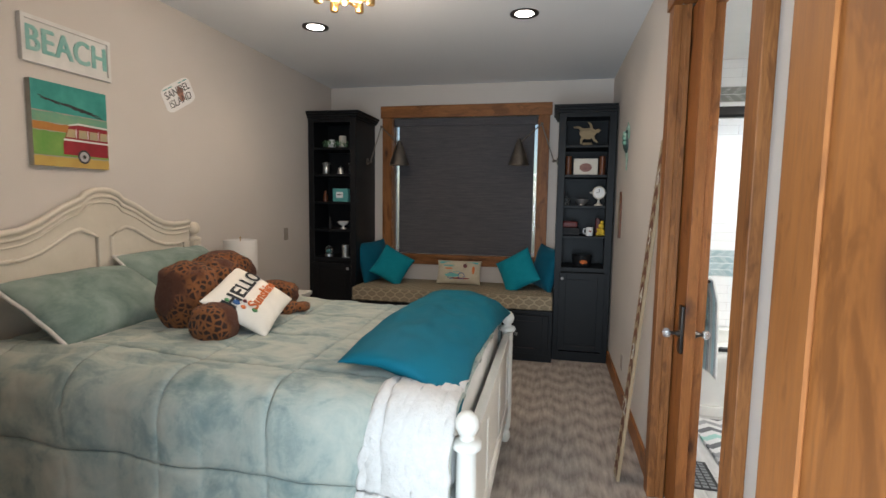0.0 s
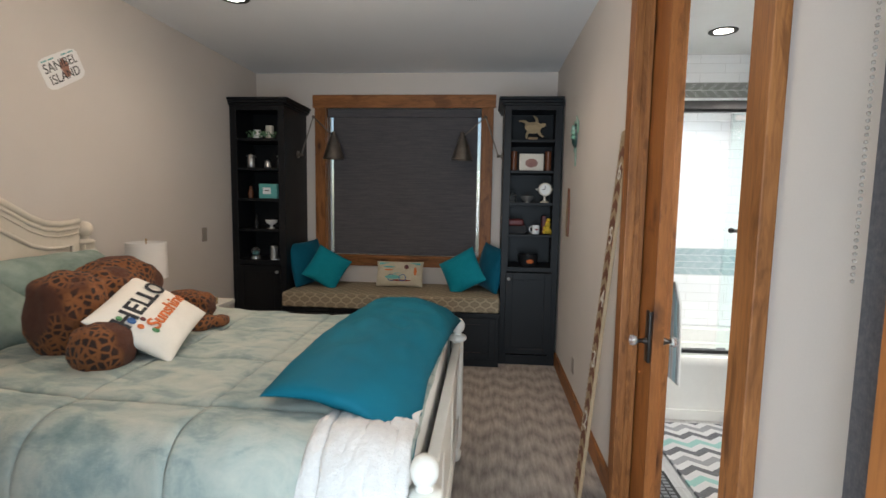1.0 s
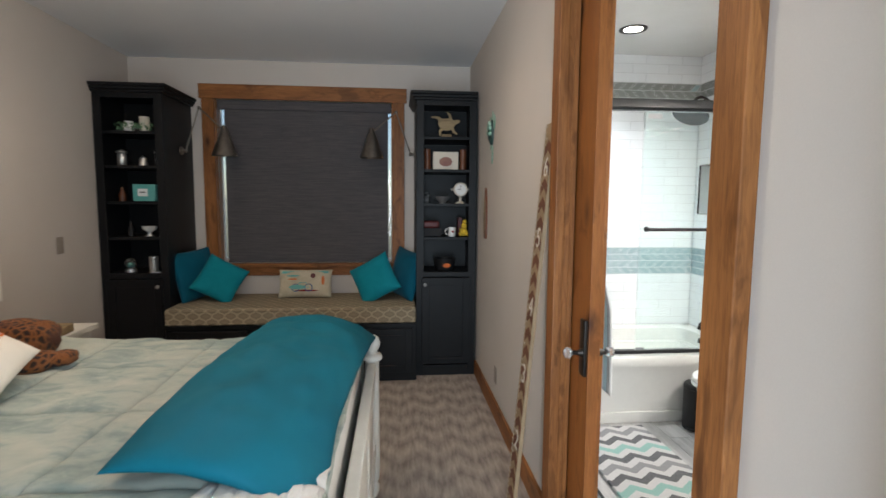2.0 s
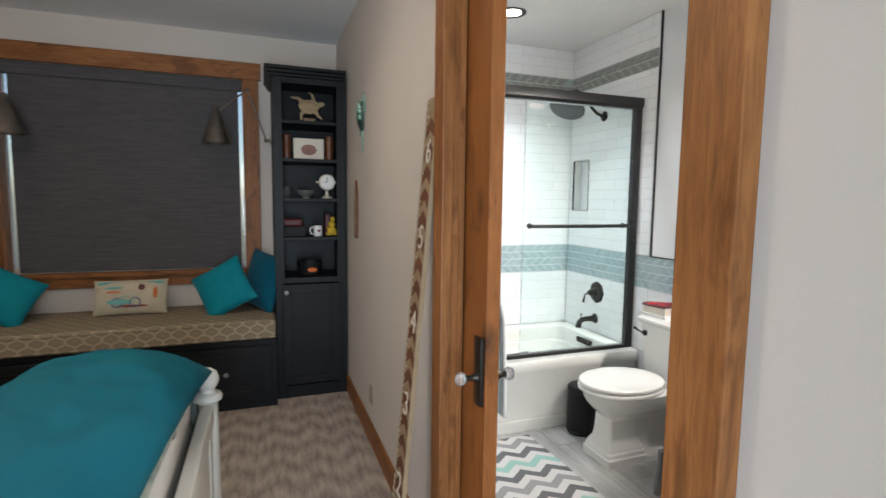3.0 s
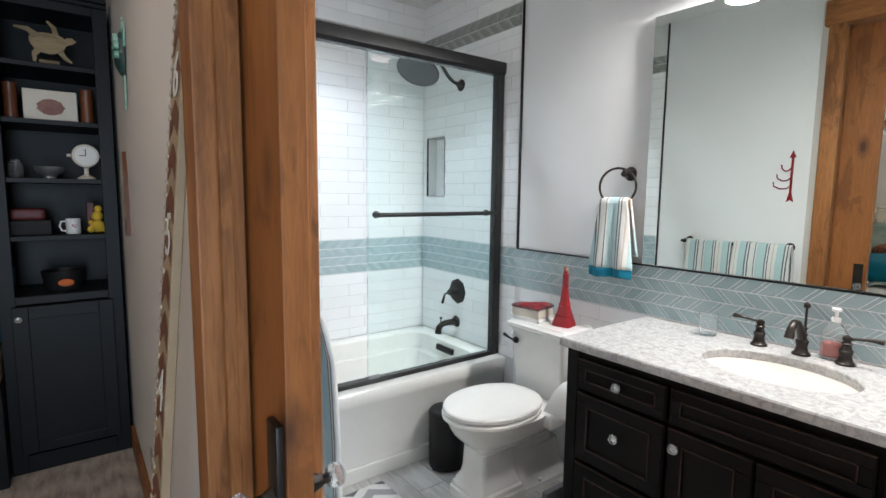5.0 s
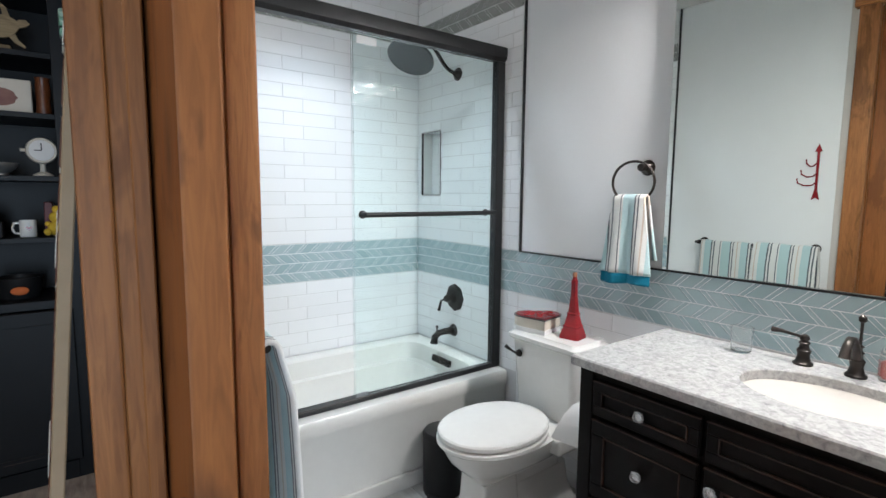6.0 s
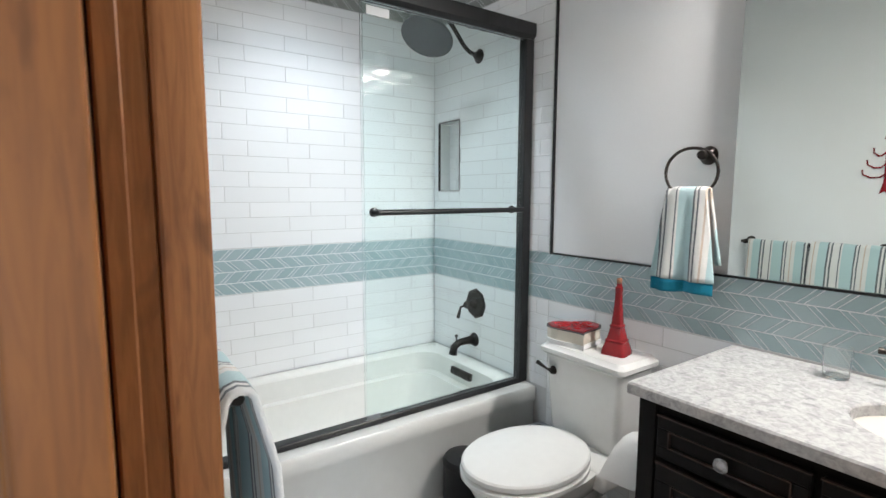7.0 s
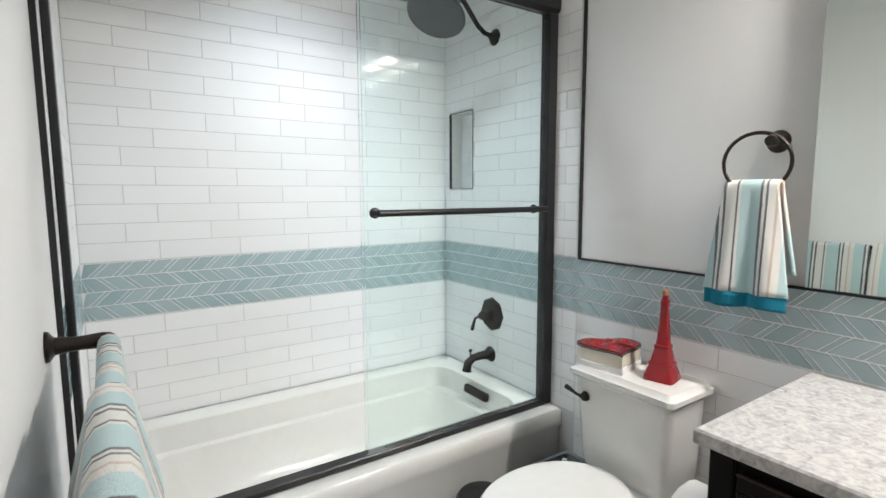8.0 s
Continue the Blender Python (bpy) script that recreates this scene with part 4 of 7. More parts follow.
def towel_bar():
    xb = XB + 0.098
    b = thing("towel_bar", "dark bronze towel bar on two posts", "towel bar", pose(0, 0, 0))
    part("bar", tube(B(), [(xb, 2.515, 1.092), (xb, 3.180, 1.092)], 0.009), M_BRONZE, b, smooth=60)
    for y in (2.535, 3.160):
        part("post", lathe(B(), [(0.028, 0.0005), (0.027, 0.006), (0.016, 0.014), (0.013, 0.04), (0.013, 0.055), (0.015, 0.085), (0.013, 0.097), (0.009, 0.103), (0.0, 0.106)], 18, (XB + 0.004, y, 1.092), "x"), M_BRONZE, b, smooth=40)
    for y, w, gap, flare, s in ((2.660, 0.325, 0.019, 0.020, 1.0), (2.985, 0.300, 0.012, 0.006, 5.0)):
        t = thing("bath_towel", "striped aqua, white and navy towel over the bar", "towel", pose(xb, y, 1.092), "towels on the bar")
        thick(part("cloth", drape(w, 0.0, -0.46, -0.50, gap, 1.2, s, flare), M_TOWEL, t, smooth=180), 0.010)
    h = thing("arrow_hook", "red metal arrow with three curled hooks", "hook", pose(XB + 0.0045, 2.56, 1.54))
    part("shaft", box(B(), 0.0, 0.006, -0.007, 0.007, -0.13, 0.12, 0.002), M_RED, h)
    part("arrowhead", prism(B(), [(-0.018, 0.0), (0.018, 0.0), (0.0, 0.045)], frame_of((0.0005, 0, 0.112), (0, 1, 0), (1, 0, 0)), 0.006), M_RED, h)
    part("fletching", prism(B(), [(-0.008, 0.03), (-0.02, -0.025), (0.0, -0.012), (0.02, -0.025), (0.008, 0.03)], frame_of((0.0005, 0, -0.14), (0, 1, 0), (1, 0, 0)), 0.006), M_RED, h)
    for z, L in ((0.05, 0.055), (-0.01, 0.078), (-0.06, 0.095)):
        part("hook", tube(B(), [(0.006, 0, z), (0.008, 0.02, z - 0.02), (0.010, 0.6 * L, z - 0.022), (0.012, 0.95 * L, z - 0.005), (0.012, L, z + 0.02)], 0.004, 8), M_RED, h, smooth=60)


towel_bar()

# ---- floor of the bathroom ----
k = Nodes("rug_pile", 0.95)
x, y, z = k.xyz()
tri = k.math("PINGPONG", k.math("ADD", x, 10.0), 0.082)
ph = k.math("FRACT", k.math("DIVIDE", k.math("ADD", k.math("ADD", y, k.math("MULTIPLY", tri, 0.75)), k.math("MULTIPLY", k.noise(60, 2), 0.012)), 0.42))
_wh, _dk, _gr, _mi = (0.72, 0.71, 0.70), (0.085, 0.085, 0.095), (0.30, 0.30, 0.31), (0.30, 0.58, 0.52)
col = k.ramp(ph, [(0.0, _wh), (0.12, _dk), (0.25, _wh), (0.37, _mi), (0.50, _wh), (0.62, _dk), (0.75, _wh), (0.87, _gr)], True)
col = k.mix(k.math("MULTIPLY", k.noise(90, 3), 0.35), col, (0.45, 0.45, 0.45))
k.set("Base Color", col)
k.bump(k.noise(380, 2, 0.7), 0.9, 0.006)
M_RUG = k.mat
rug = box(B(), -0.26, 0.26, -0.44, 0.44, 0.0, 0.018, 0.006, 2)
solid("bath_rug", rug, M_RUG, "white bath rug with grey and mint zigzags", "rug", pose(1.225, 2.945, 0.001, 0, 0, 2))


def floor_vent():
    v = thing("floor_vent", "dark metal floor vent grille", "vent", pose(0.83, 2.62, 0.001))
    part("frame", box(B(), -0.07, 0.07, -0.15, 0.15, 0.0, 0.005, 0.002), M_RUBBER, v)
    for i in range(9):
        for j in range(3):
            part("slot", box(B(), -0.054 + 0.038 * j, -0.026 + 0.038 * j, -0.135 + 0.031 * i, -0.115 + 0.031 * i, 0.0052, 0.0066), M_BIN, v)


floor_vent()


def can_light(x, y, z, label):
    c = thing("recessed_light", label, "ceiling light", pose(x, y, z))
    part("trim_ring", lathe(B(), [(0.062, -0.002), (0.082, -0.008), (0.092, -0.006), (0.094, -0.0005)], 32), M_BRONZE, c, smooth=40)
    part("lens", lathe(B(), [(0.061, -0.003), (0.04, -0.005), (0.0, -0.006)], 28), M_LENS, c, "glowing white lens", smooth=40)


for cx, cy in CANS_AND_FILL[:2]:
    can_light(cx, cy, ZC, "lit recessed ceiling light with a bronze ring")
can_light(1.49, 3.79, ZCB, "lit recessed light over the bathtub")

# ---- bedroom materials ----
M_BEDW = surface("antique_white_paint", (0.66, 0.60, 0.50), (0.60, 0.54, 0.44), 5, 0.42, grain=40, bump=0.06)
M_POSTW = surface("white_post_paint", (0.72, 0.70, 0.64), (0.66, 0.63, 0.56), 9, 0.4, grain=40)


def plush(name, stops, scale, fuzz=300, stretch=(1, 1, 1), sheen=0.08, rough=0.9, dist=0.004):
    k = Nodes(name, rough)
    n1 = k.noise(scale, 4, 0.6, k.scaled(*stretch), 0.6)
    n2 = k.noise(scale * 7, 4, 0.7, k.scaled(*stretch), 1.0)
    col = k.ramp(k.math("ADD", n1, k.math("MULTIPLY", k.math("SUBTRACT", n2, 0.5), 0.22)), stops)
    k.set("Base Color", col)
    k.set("Sheen Weight", sheen)
    k.set("Sheen Roughness", 0.4)
    k.set("Specular IOR Level", 0.2)
    k.bump(k.math("ADD", k.noise(fuzz, 2, 0.7), k.math("MULTIPLY", k.noise(28, 3), 1.2)), 0.5, dist)
    return k.mat


# the crushed velvet's sheen patches are put into the colour as noise
M_COMF = plush("sage_velvet", [(0.28, (0.165, 0.230, 0.222)), (0.42, (0.262, 0.318, 0.292)), (0.50, (0.345, 0.386, 0.342)), (0.61, (0.405, 0.428, 0.370)), (0.76, (0.470, 0.476, 0.405))], 6.5, 260, (0.8, 1.5, 0.6), 0.14)
M_SHAM = plush("sage_sham_velvet", [(0.30, (0.115, 0.17, 0.15)), (0.5, (0.19, 0.25, 0.22)), (0.72, (0.28, 0.34, 0.30))], 5, 260, (1, 1, 1), 0.12)
M_SHERPA = plush("white_sherpa", [(0.3, (0.57, 0.545, 0.51)), (0.7, (0.63, 0.605, 0.57))], 40, 90, (1, 1, 1), 0.1, 0.95, 0.010)
M_TEAL = plush("teal_satin", [(0.3, (0.0, 0.092, 0.136)), (0.7, (0.0, 0.110, 0.158))], 4, 500, (1, 1, 1), 0.0, 0.72, 0.001)
M_TEALD = plush("deep_teal_cotton", [(0.3, (0.0, 0.075, 0.125)), (0.7, (0.0, 0.092, 0.15))], 8, 500, (1, 1, 1), 0.1, 0.85, 0.002)
M_TEALL = plush("turquoise_cotton", [(0.3, (0.0, 0.19, 0.24)), (0.7, (0.004, 0.225, 0.28))], 8, 500, (1, 1, 1), 0.1, 0.85, 0.002)
M_LINEN = plush("white_canvas", [(0.3, (0.70, 0.66, 0.58)), (0.7, (0.76, 0.72, 0.64))], 9, 600, (1, 1, 1), 0.05, 0.9, 0.001)
M_MATTRESS = surface("mattress_ticking", (0.70, 0.69, 0.66), (0.66, 0.65, 0.62), 8, 0.9)
k = Nodes("leopard_plush", 0.9)
vor = k.n("TexVoronoi", Vector=k.scaled(1, 1, 0.8), Scale=40.0, Randomness=1.0)
vor.feature = "DISTANCE_TO_EDGE"
blot = k.math("ADD", vor.outputs["Distance"], k.math("MULTIPLY", k.math("SUBTRACT", k.noise(40, 3), 0.5), 0.22))
big = k.noise(4.2, 2)
col = k.ramp(blot, [(0.02, (0.21, 0.074, 0.017)), (0.13, (0.16, 0.052, 0.012)), (0.19, (0.026, 0.009, 0.0045)), (0.5, (0.012, 0.0045, 0.003))])
col = k.mix(k.ramp(big, [(0.53, 0.0), (0.60, 0.95)]), col, (0.068, 0.018, 0.006))
k.set("Base Color", col)
k.set("Sheen Weight", 0.03)
k.bump(k.noise(240, 3, 0.7), 0.8, 0.006)
M_LEO = k.mat
k = Nodes("trellis_cushion", 0.9)
x, y, z = k.xyz()
v = k.math("ADD", y, z)
a = k.math("ADD", k.math("DIVIDE", x, 0.095), k.math("DIVIDE", v, 0.095))
b = k.math("SUBTRACT", k.math("DIVIDE", x, 0.095), k.math("DIVIDE", v, 0.095))
wob = k.math("MULTIPLY", k.math("SINE", k.math("MULTIPLY", b, 6.283)), 0.08)
wob2 = k.math("MULTIPLY", k.math("SINE", k.math("MULTIPLY", a, 6.283)), 0.08)
la = k.math("PINGPONG", k.math("ADD", k.math("ADD", a, wob), 20.0), 0.5)
lb = k.math("PINGPONG", k.math("ADD", k.math("ADD", b, wob2), 20.0), 0.5)
line = k.math("MINIMUM", la, lb)
k.set("Base Color", k.ramp(line, [(0.07, (0.36, 0.30, 0.205)), (0.12, (0.215, 0.172, 0.112)), (0.5, (0.25, 0.20, 0.132))]))
k.bump(k.noise(500, 2), 0.4, 0.002)
M_TRELLIS = k.mat
k = Nodes("woven_shade", 0.9)
st = k.scaled(0.05, 1, 1)
w1 = k.noise(95, 4, 0.7, st)
w2 = k.noise(400, 2, 0.6, k.scaled(1, 1, 0.06))
k.set("Base Color", k.ramp(k.math("ADD", k.math("MULTIPLY", w1, 0.7), k.math("MULTIPLY", w2, 0.3)), [(0.34, (0.056, 0.054, 0.061)), (0.50, (0.080, 0.076, 0.082)), (0.66, (0.110, 0.101, 0.100))]))
k.bump(w1, 0.4, 0.002)
M_SHADEF = k.mat
M_BRASS = surface("aged_brass", (0.42, 0.27, 0.10), (0.34, 0.21, 0.08), 12, 0.3, 0.9, bump=0.05)
M_LAMPSH = surface("white_lamp_linen", (0.76, 0.74, 0.71), (0.72, 0.70, 0.67), 6, 0.9, grain=300)
M_BLACKINK = surface("black_thread", (0.015, 0.015, 0.017), (0.02, 0.02, 0.022), 20, 0.8)
M_ORANGE = surface("orange_thread", (0.62, 0.16, 0.04), (0.55, 0.13, 0.03), 20, 0.8)
M_GREENT = surface("green_thread", (0.10, 0.28, 0.10), (0.08, 0.24, 0.10), 20, 0.8)
M_BLUET = surface("blue_thread", (0.03, 0.11, 0.28), (0.03, 0.09, 0.24), 20, 0.8)
M_SIGNW = surface("whitewashed_board", (0.70, 0.69, 0.66), (0.60, 0.59, 0.56), 12, 0.7)
M_SIGNT = surface("worn_turquoise_paint", (0.15, 0.40, 0.36), (0.30, 0.50, 0.46), 26, 0.7, grain=70)
M_GREENP = surface("green_leaf", (0.08, 0.17, 0.08), (0.13, 0.24, 0.13), 20, 0.6)
M_TANWOOD = wood("pale_driftwood", "x", (0.36, 0.27, 0.15), (0.20, 0.14, 0.075), 0.6)
M_BROWNGL = surface("amber_wood", (0.15, 0.045, 0.015), (0.10, 0.03, 0.01), 20, 0.35)
M_YELLOW = surface("yellow_plush", (0.62, 0.42, 0.03), (0.55, 0.36, 0.03), 12, 0.9)
M_TEALP = surface("teal_enamel", (0.09, 0.36, 0.34), (0.12, 0.40, 0.38), 10, 0.45)
M_SILVER = surface("brushed_silver", (0.55, 0.55, 0.54), (0.48, 0.48, 0.47), 12, 0.3, 0.8)
M_DARKRED = surface("dark_red_leather", (0.12, 0.012, 0.012), (0.05, 0.008, 0.008), 14, 0.5)
M_SWITCH = surface("taupe_plastic", (0.30, 0.26, 0.22), (0.28, 0.24, 0.20), 8, 0.5)


def words(text, size, material, name, parent, m, label="", bend=None, spacing=1.0, extrude=0.0012, bold=0.0):
    """Letters in the built-in font as a mesh; bend lays each point on a surface."""
    cu = bpy.data.curves.new("letters", "FONT")
    cu.offset = bold
    cu.body, cu.size, cu.extrude, cu.align_x, cu.align_y, cu.space_character = text, size, extrude, "CENTER", "CENTER", spacing
    tmp = bpy.data.objects.new("letters", cu)
    me = bpy.data.meshes.new_from_object(tmp)
    bpy.data.objects.remove(tmp)
    bm = B()
    bm.from_mesh(me)
    bpy.data.meshes.remove(me)
    if bend:
        for vv in bm.verts:
            vv.co.z += bend(vv.co.x, vv.co.y)
    bm.transform(m)
    return part(name, bm, material, parent, label)


# ---- bed ----
BY, BHX = 2.022, -2.445
HB = [(0.0, 1.512), (0.05, 1.508), (0.10, 1.490), (0.125, 1.462), (0.16, 1.448), (0.22, 1.425), (0.29, 1.385), (0.36, 1.345), (0.44, 1.315), (0.52, 1.305), (0.60, 1.310), (0.655, 1.318)]


def bed():
    b = thing("bed", "antique white wooden bed with an arched headboard and turned posts", "bed", pose(0, 0, 0))
    full = [(-u, z) for u, z in HB[::-1]] + HB[1:]
    F = frame_of((BHX + 0.02, BY, 0), (0, 1, 0), (1, 0, 0))
    hb = part("headboard", prism(B(), [(-0.655, 0.30)] + full + [(0.655, 0.30)], F, 0.035), M_BEDW, b)
    # crown along the arch, and the two sunk panels' mouldings
    for dz, r, out in ((0.004, 0.017, 0.034), (-0.030, 0.010, 0.036), (-0.062, 0.006, 0.036)):
        part("crown_moulding", tube(B(), [F @ Vector((u * (1 + 0.2 * dz), z + dz, out)) for u, z in full], r, 8), M_BEDW, hb, smooth=60)
    for s in (-1, 1):
        arc = [(s * u, z - 0.135) for u, z in ((0.045, 1.40), (0.09, 1.425), (0.14, 1.445), (0.20, 1.43), (0.27, 1.39), (0.35, 1.345), (0.44, 1.32), (0.54, 1.315), (0.60, 1.325))]
        loop = [(s * 0.60, 0.55), (s * 0.045, 0.55)] + arc
        part("panel_moulding", tube(B(), [F @ Vector((u, z, 0.036)) for u, z in loop], 0.011, 8, True), M_BEDW, hb, smooth=60)
    for s in (-1, 1):
        p = part("post", box(B(), BHX + 0.012, BHX + 0.082, BY + s * 0.70 - 0.035, BY + s * 0.70 + 0.035, 0.0, 1.19, 0.006, 2), M_BEDW, b)
        part("finial", lathe(B(), [(0.05, 1.191), (0.052, 1.20), (0.046, 1.212), (0.022, 1.218), (0.020, 1.232), (0.034, 1.24), (0.044, 1.262), (0.044, 1.282), (0.034, 1.305), (0.016, 1.316), (0.0, 1.319)], 20, (BHX + 0.047, BY + s * 0.70, 0)), M_BEDW, p, smooth=50)
    FX = -0.252
    for s in (-1, 1):
        y = BY + s * 0.745
        p = part("post", lathe(B(), [(0.022, 0.0), (0.030, 0.02), (0.034, 0.05), (0.022, 0.075), (0.030, 0.085), (0.033, 0.10), (0.036, 0.16), (0.034, 0.60), (0.033, 0.690), (0.036, 0.695)], 16, (FX, y, 0)), M_POSTW, b, "white turned foot post", smooth=40)
        part("finial", lathe(B(), [(0.036, 0.696), (0.048, 0.702), (0.050, 0.715), (0.044, 0.725), (0.026, 0.731), (0.022, 0.743), (0.030, 0.750), (0.039, 0.770), (0.039, 0.787), (0.031, 0.807), (0.016, 0.819), (0.0, 0.822)], 20, (FX, y, 0)), M_POSTW, p, smooth=50)
    part("foot_panel", box(B(), FX - 0.010, FX + 0.008, BY - 0.715, BY + 0.715, 0.24, 0.65, 0.003), M_POSTW, b)
    fr = B()
    for a in ((BY - 0.715, BY + 0.715, 0.62, 0.690), (BY - 0.715, BY + 0.715, 0.20, 0.28)):
        box(fr, FX - 0.022, FX + 0.020, *a, 0.006, 2)
    for y in (-0.68, -0.235, 0.235, 0.68):
        box(fr, FX - 0.014, FX + 0.014, BY + y - 0.035, BY + y + 0.035, 0.28, 0.62, 0.004)
    part("foot_frame", fr, M_POSTW, b)
    for s in (-1, 1):
        part("side_rail", box(B(), BHX + 0.085, FX - 0.036, BY + s * 0.73 - 0.014, BY + s * 0.73 + 0.014, 0.22, 0.36, 0.004), M_POSTW, b)
    m = thing("mattress", "thick white mattress and base on the bed frame", "mattress", pose(0, 0, 0))
    part("box_base", box(B(), -2.36, -0.30, BY - 0.70, BY + 0.70, 0.30, 0.50, 0.03, 3), M_MATTRESS, m)
    part("mattress_body", box(B(), -2.36, -0.30, BY - 0.70, BY + 0.70, 0.505, 0.765, 0.05, 4), M_MATTRESS, m, smooth=40)


bed()


def comforter_point(x, s, lift=0.0):
    """The comforter over the bed: s runs from the near hem (0) over the top to the far hem (1)."""
    half, top, r = 0.755, 0.800, 0.11
    side = 0.55
    flat = 2 * (half - r)
    arc = math.pi / 2 * r
    total = 2 * side + 2 * arc + flat
    d = s * total
    if d < side:
        y, z, ny, nz, fall = -half, top - r - (side - d), -1, 0, 1.0
    elif d < side + arc:
        t = (d - side) / r
        y, z, ny, nz, fall = -half + r - r * math.cos(t), top - r + r * math.sin(t), -math.cos(t), math.sin(t), 0.6
    elif d < side + arc + flat:
        y, z, ny, nz, fall = -half + r + (d - side - arc), top, 0, 1, 0.0
    elif d < side + 2 * arc + flat:
        t = (d - side - arc - flat) / r
        y, z, ny, nz, fall = half - r + r * math.sin(t), top - r + r * math.cos(t), math.sin(t), math.cos(t), 0.6
    else:
        y, z, ny, nz, fall = half, top - r - (d - side - 2 * arc - flat), 1, 0, 1.0
    # quilted squares, soft swell, hanging folds
    qx, qd = ((x + 2.2) / 0.42) % 1.0, ((d + 0.03) / 0.42) % 1.0
    seam = min(qx, 1 - qx), min(qd, 1 - qd)
    off = 0.020 * (1 - (0.75 - 0.4 * min(fall, 1.0)) * math.exp(-(seam[0] / 0.026) ** 2)) * (1 - math.exp(-(seam[1] / 0.026) ** 2))
    off += 0.010 * noise.noise((x * 3.1, d * 3.3, 1.7)) + 0.006 * noise.noise((x * 9, d * 8, 4.0)) + 0.0035 * noise.noise((x * 21, d * 17, 6.0)) - 0.006 * max(0, 0.25 - abs(noise.noise((x * 4.5 + 7, d * 3.5, 2.0))) * 3)
    if fall:
        k = fall * min(1.0, abs(0.5 - s) * 2)
        off += k * (0.026 * math.sin(x * 13 + 2.0 * noise.noise((x * 2, 0, 3))) * (0.4 + 0.6 * (x < -1.2)) + 0.018 * noise.noise((x * 6, d * 1.5, 9)))
    if x > -0.42:
        z -= 1.6 * (x + 0.42) ** 2
    z += 0.03 * math.exp(-((x + 1.9) / 0.5) ** 2) * (1 - fall)
    off += lift
    return (x, BY + y + ny * off, z + nz * off)


def comforter():
    nx, ns = 220, 240
    bm = B()
    rows = [[bm.verts.new(comforter_point(-2.33 + 2.035 * i / nx, j / ns)) for i in range(nx + 1)] for j in range(ns + 1)]
    for a, b in zip(rows, rows[1:]):
        for i in range(nx):
            bm.faces.new((a[i], a[i + 1], b[i + 1], b[i]))
    c = thing("comforter", "mottled sage and turquoise velvet comforter, quilted in squares", "comforter", pose(0, 0, 0))
    thick(part("quilt", bm, M_COMF, c, smooth=180), 0.02, 1.0)
    bm = B()
    nx, ns = 40, 70
    rows = []
    for j in range(ns + 1):
        f = j / ns
        x0 = -0.64 + 0.10 * f + 0.012 * noise.noise((f * 6, 0, 2))
        rows.append([bm.verts.new(comforter_point(x0 + (-0.296 - x0) * i / nx, 0.06 + 0.27 * f, 0.018 + 0.008 * noise.noise((i * 0.4, j * 0.25, 5)))) for i in range(nx + 1)])
    for a, b in zip(rows, rows[1:]):
        for i in range(nx):
            bm.faces.new((a[i], a[i + 1], b[i + 1], b[i]))
    thick(part("sherpa_lining", bm, M_SHERPA, c, "white sherpa lining turned out at the corner", smooth=180), 0.016, 1.0)


comforter()


# ---- pillows ----
def pillow_height(w, h, t, x, y, p=2.4):
    u, v = min(abs(2 * x / w), 1), min(abs(2 * y / h), 1)
    return t / 2 * math.sqrt(max(0, (1 - u ** p) * (1 - v ** p)))


def pillow(w, h, t, seed, n=26, ears=0.07, wrinkle=0.006, sag=0.0):
    bm = B()
    sheets = []
    for sgn in (1, -1):
        g = []
        for j in range(n + 1):
            row = []
            for i in range(n + 1):
                u, v = math.sin(math.pi / 2 * (2 * i / n - 1)), math.sin(math.pi / 2 * (2 * j / n - 1))
                x = w / 2 * u * (1 - ears * (1 - v * v) * abs(u))
                y = h / 2 * v * (1 - ears * (1 - u * u) * abs(v))
                zz = pillow_height(w, h, t, w / 2 * u, h / 2 * v)
                edge = (1 - u * u) * (1 - v * v)
                zz += wrinkle * edge ** 0.3 * noise.noise((x * 9 + seed, y * 9, sgn * 3 + seed)) * 1.4 + wrinkle * noise.noise((x * 22, y * 20 + seed, sgn)) * edge ** 0.5 * 0.6
                row.append((x, y, sgn * zz - sag * (u * u) * (v * v)))
            g.append(row)
        sheets.append(g)
    top = [[bm.verts.new(c) for c in row] for row in sheets[0]]
    bot = [[top[j][i] if i in (0, n) or j in (0, n) else bm.verts.new(sheets[1][j][i]) for i in range(n + 1)] for j in range(n + 1)]
    for g, fl in ((top, False), (bot, True)):
        for j in range(n):
            for i in range(n):
                f = (g[j][i], g[j][i + 1], g[j + 1][i + 1], g[j + 1][i])
                bm.faces.new(f[::-1] if fl else f)
    return bm


def piping(w, h, ears, r=0.007, seed=0.0):
    pts = []
    for q, (a, b) in enumerate((((-1, -1), (1, -1)), ((1, -1), (1, 1)), ((1, 1), (-1, 1)), ((-1, 1), (-1, -1)))):
        for i in range(12):
            f = i / 12
            u, v = a[0] + (b[0] - a[0]) * f, a[1] + (b[1] - a[1]) * f
            pts.append((w / 2 * u * (1 - ears * (1 - v * v)), h / 2 * v * (1 - ears * (1 - u * u)), 0.004 * noise.noise((u * 3, v * 3, seed))))
    return tube(B(), pts, r, 8, True)


def axes(c, u, n):
    """A pose at c whose x runs along u and whose z is n."""
    n = Vector(n).normalized()
    u = Vector(u)
    u = (u - n * u.dot(n)).normalized()
    m = Matrix((u, n.cross(u), n)).transposed().to_4x4()
    m.translation = c
    return m


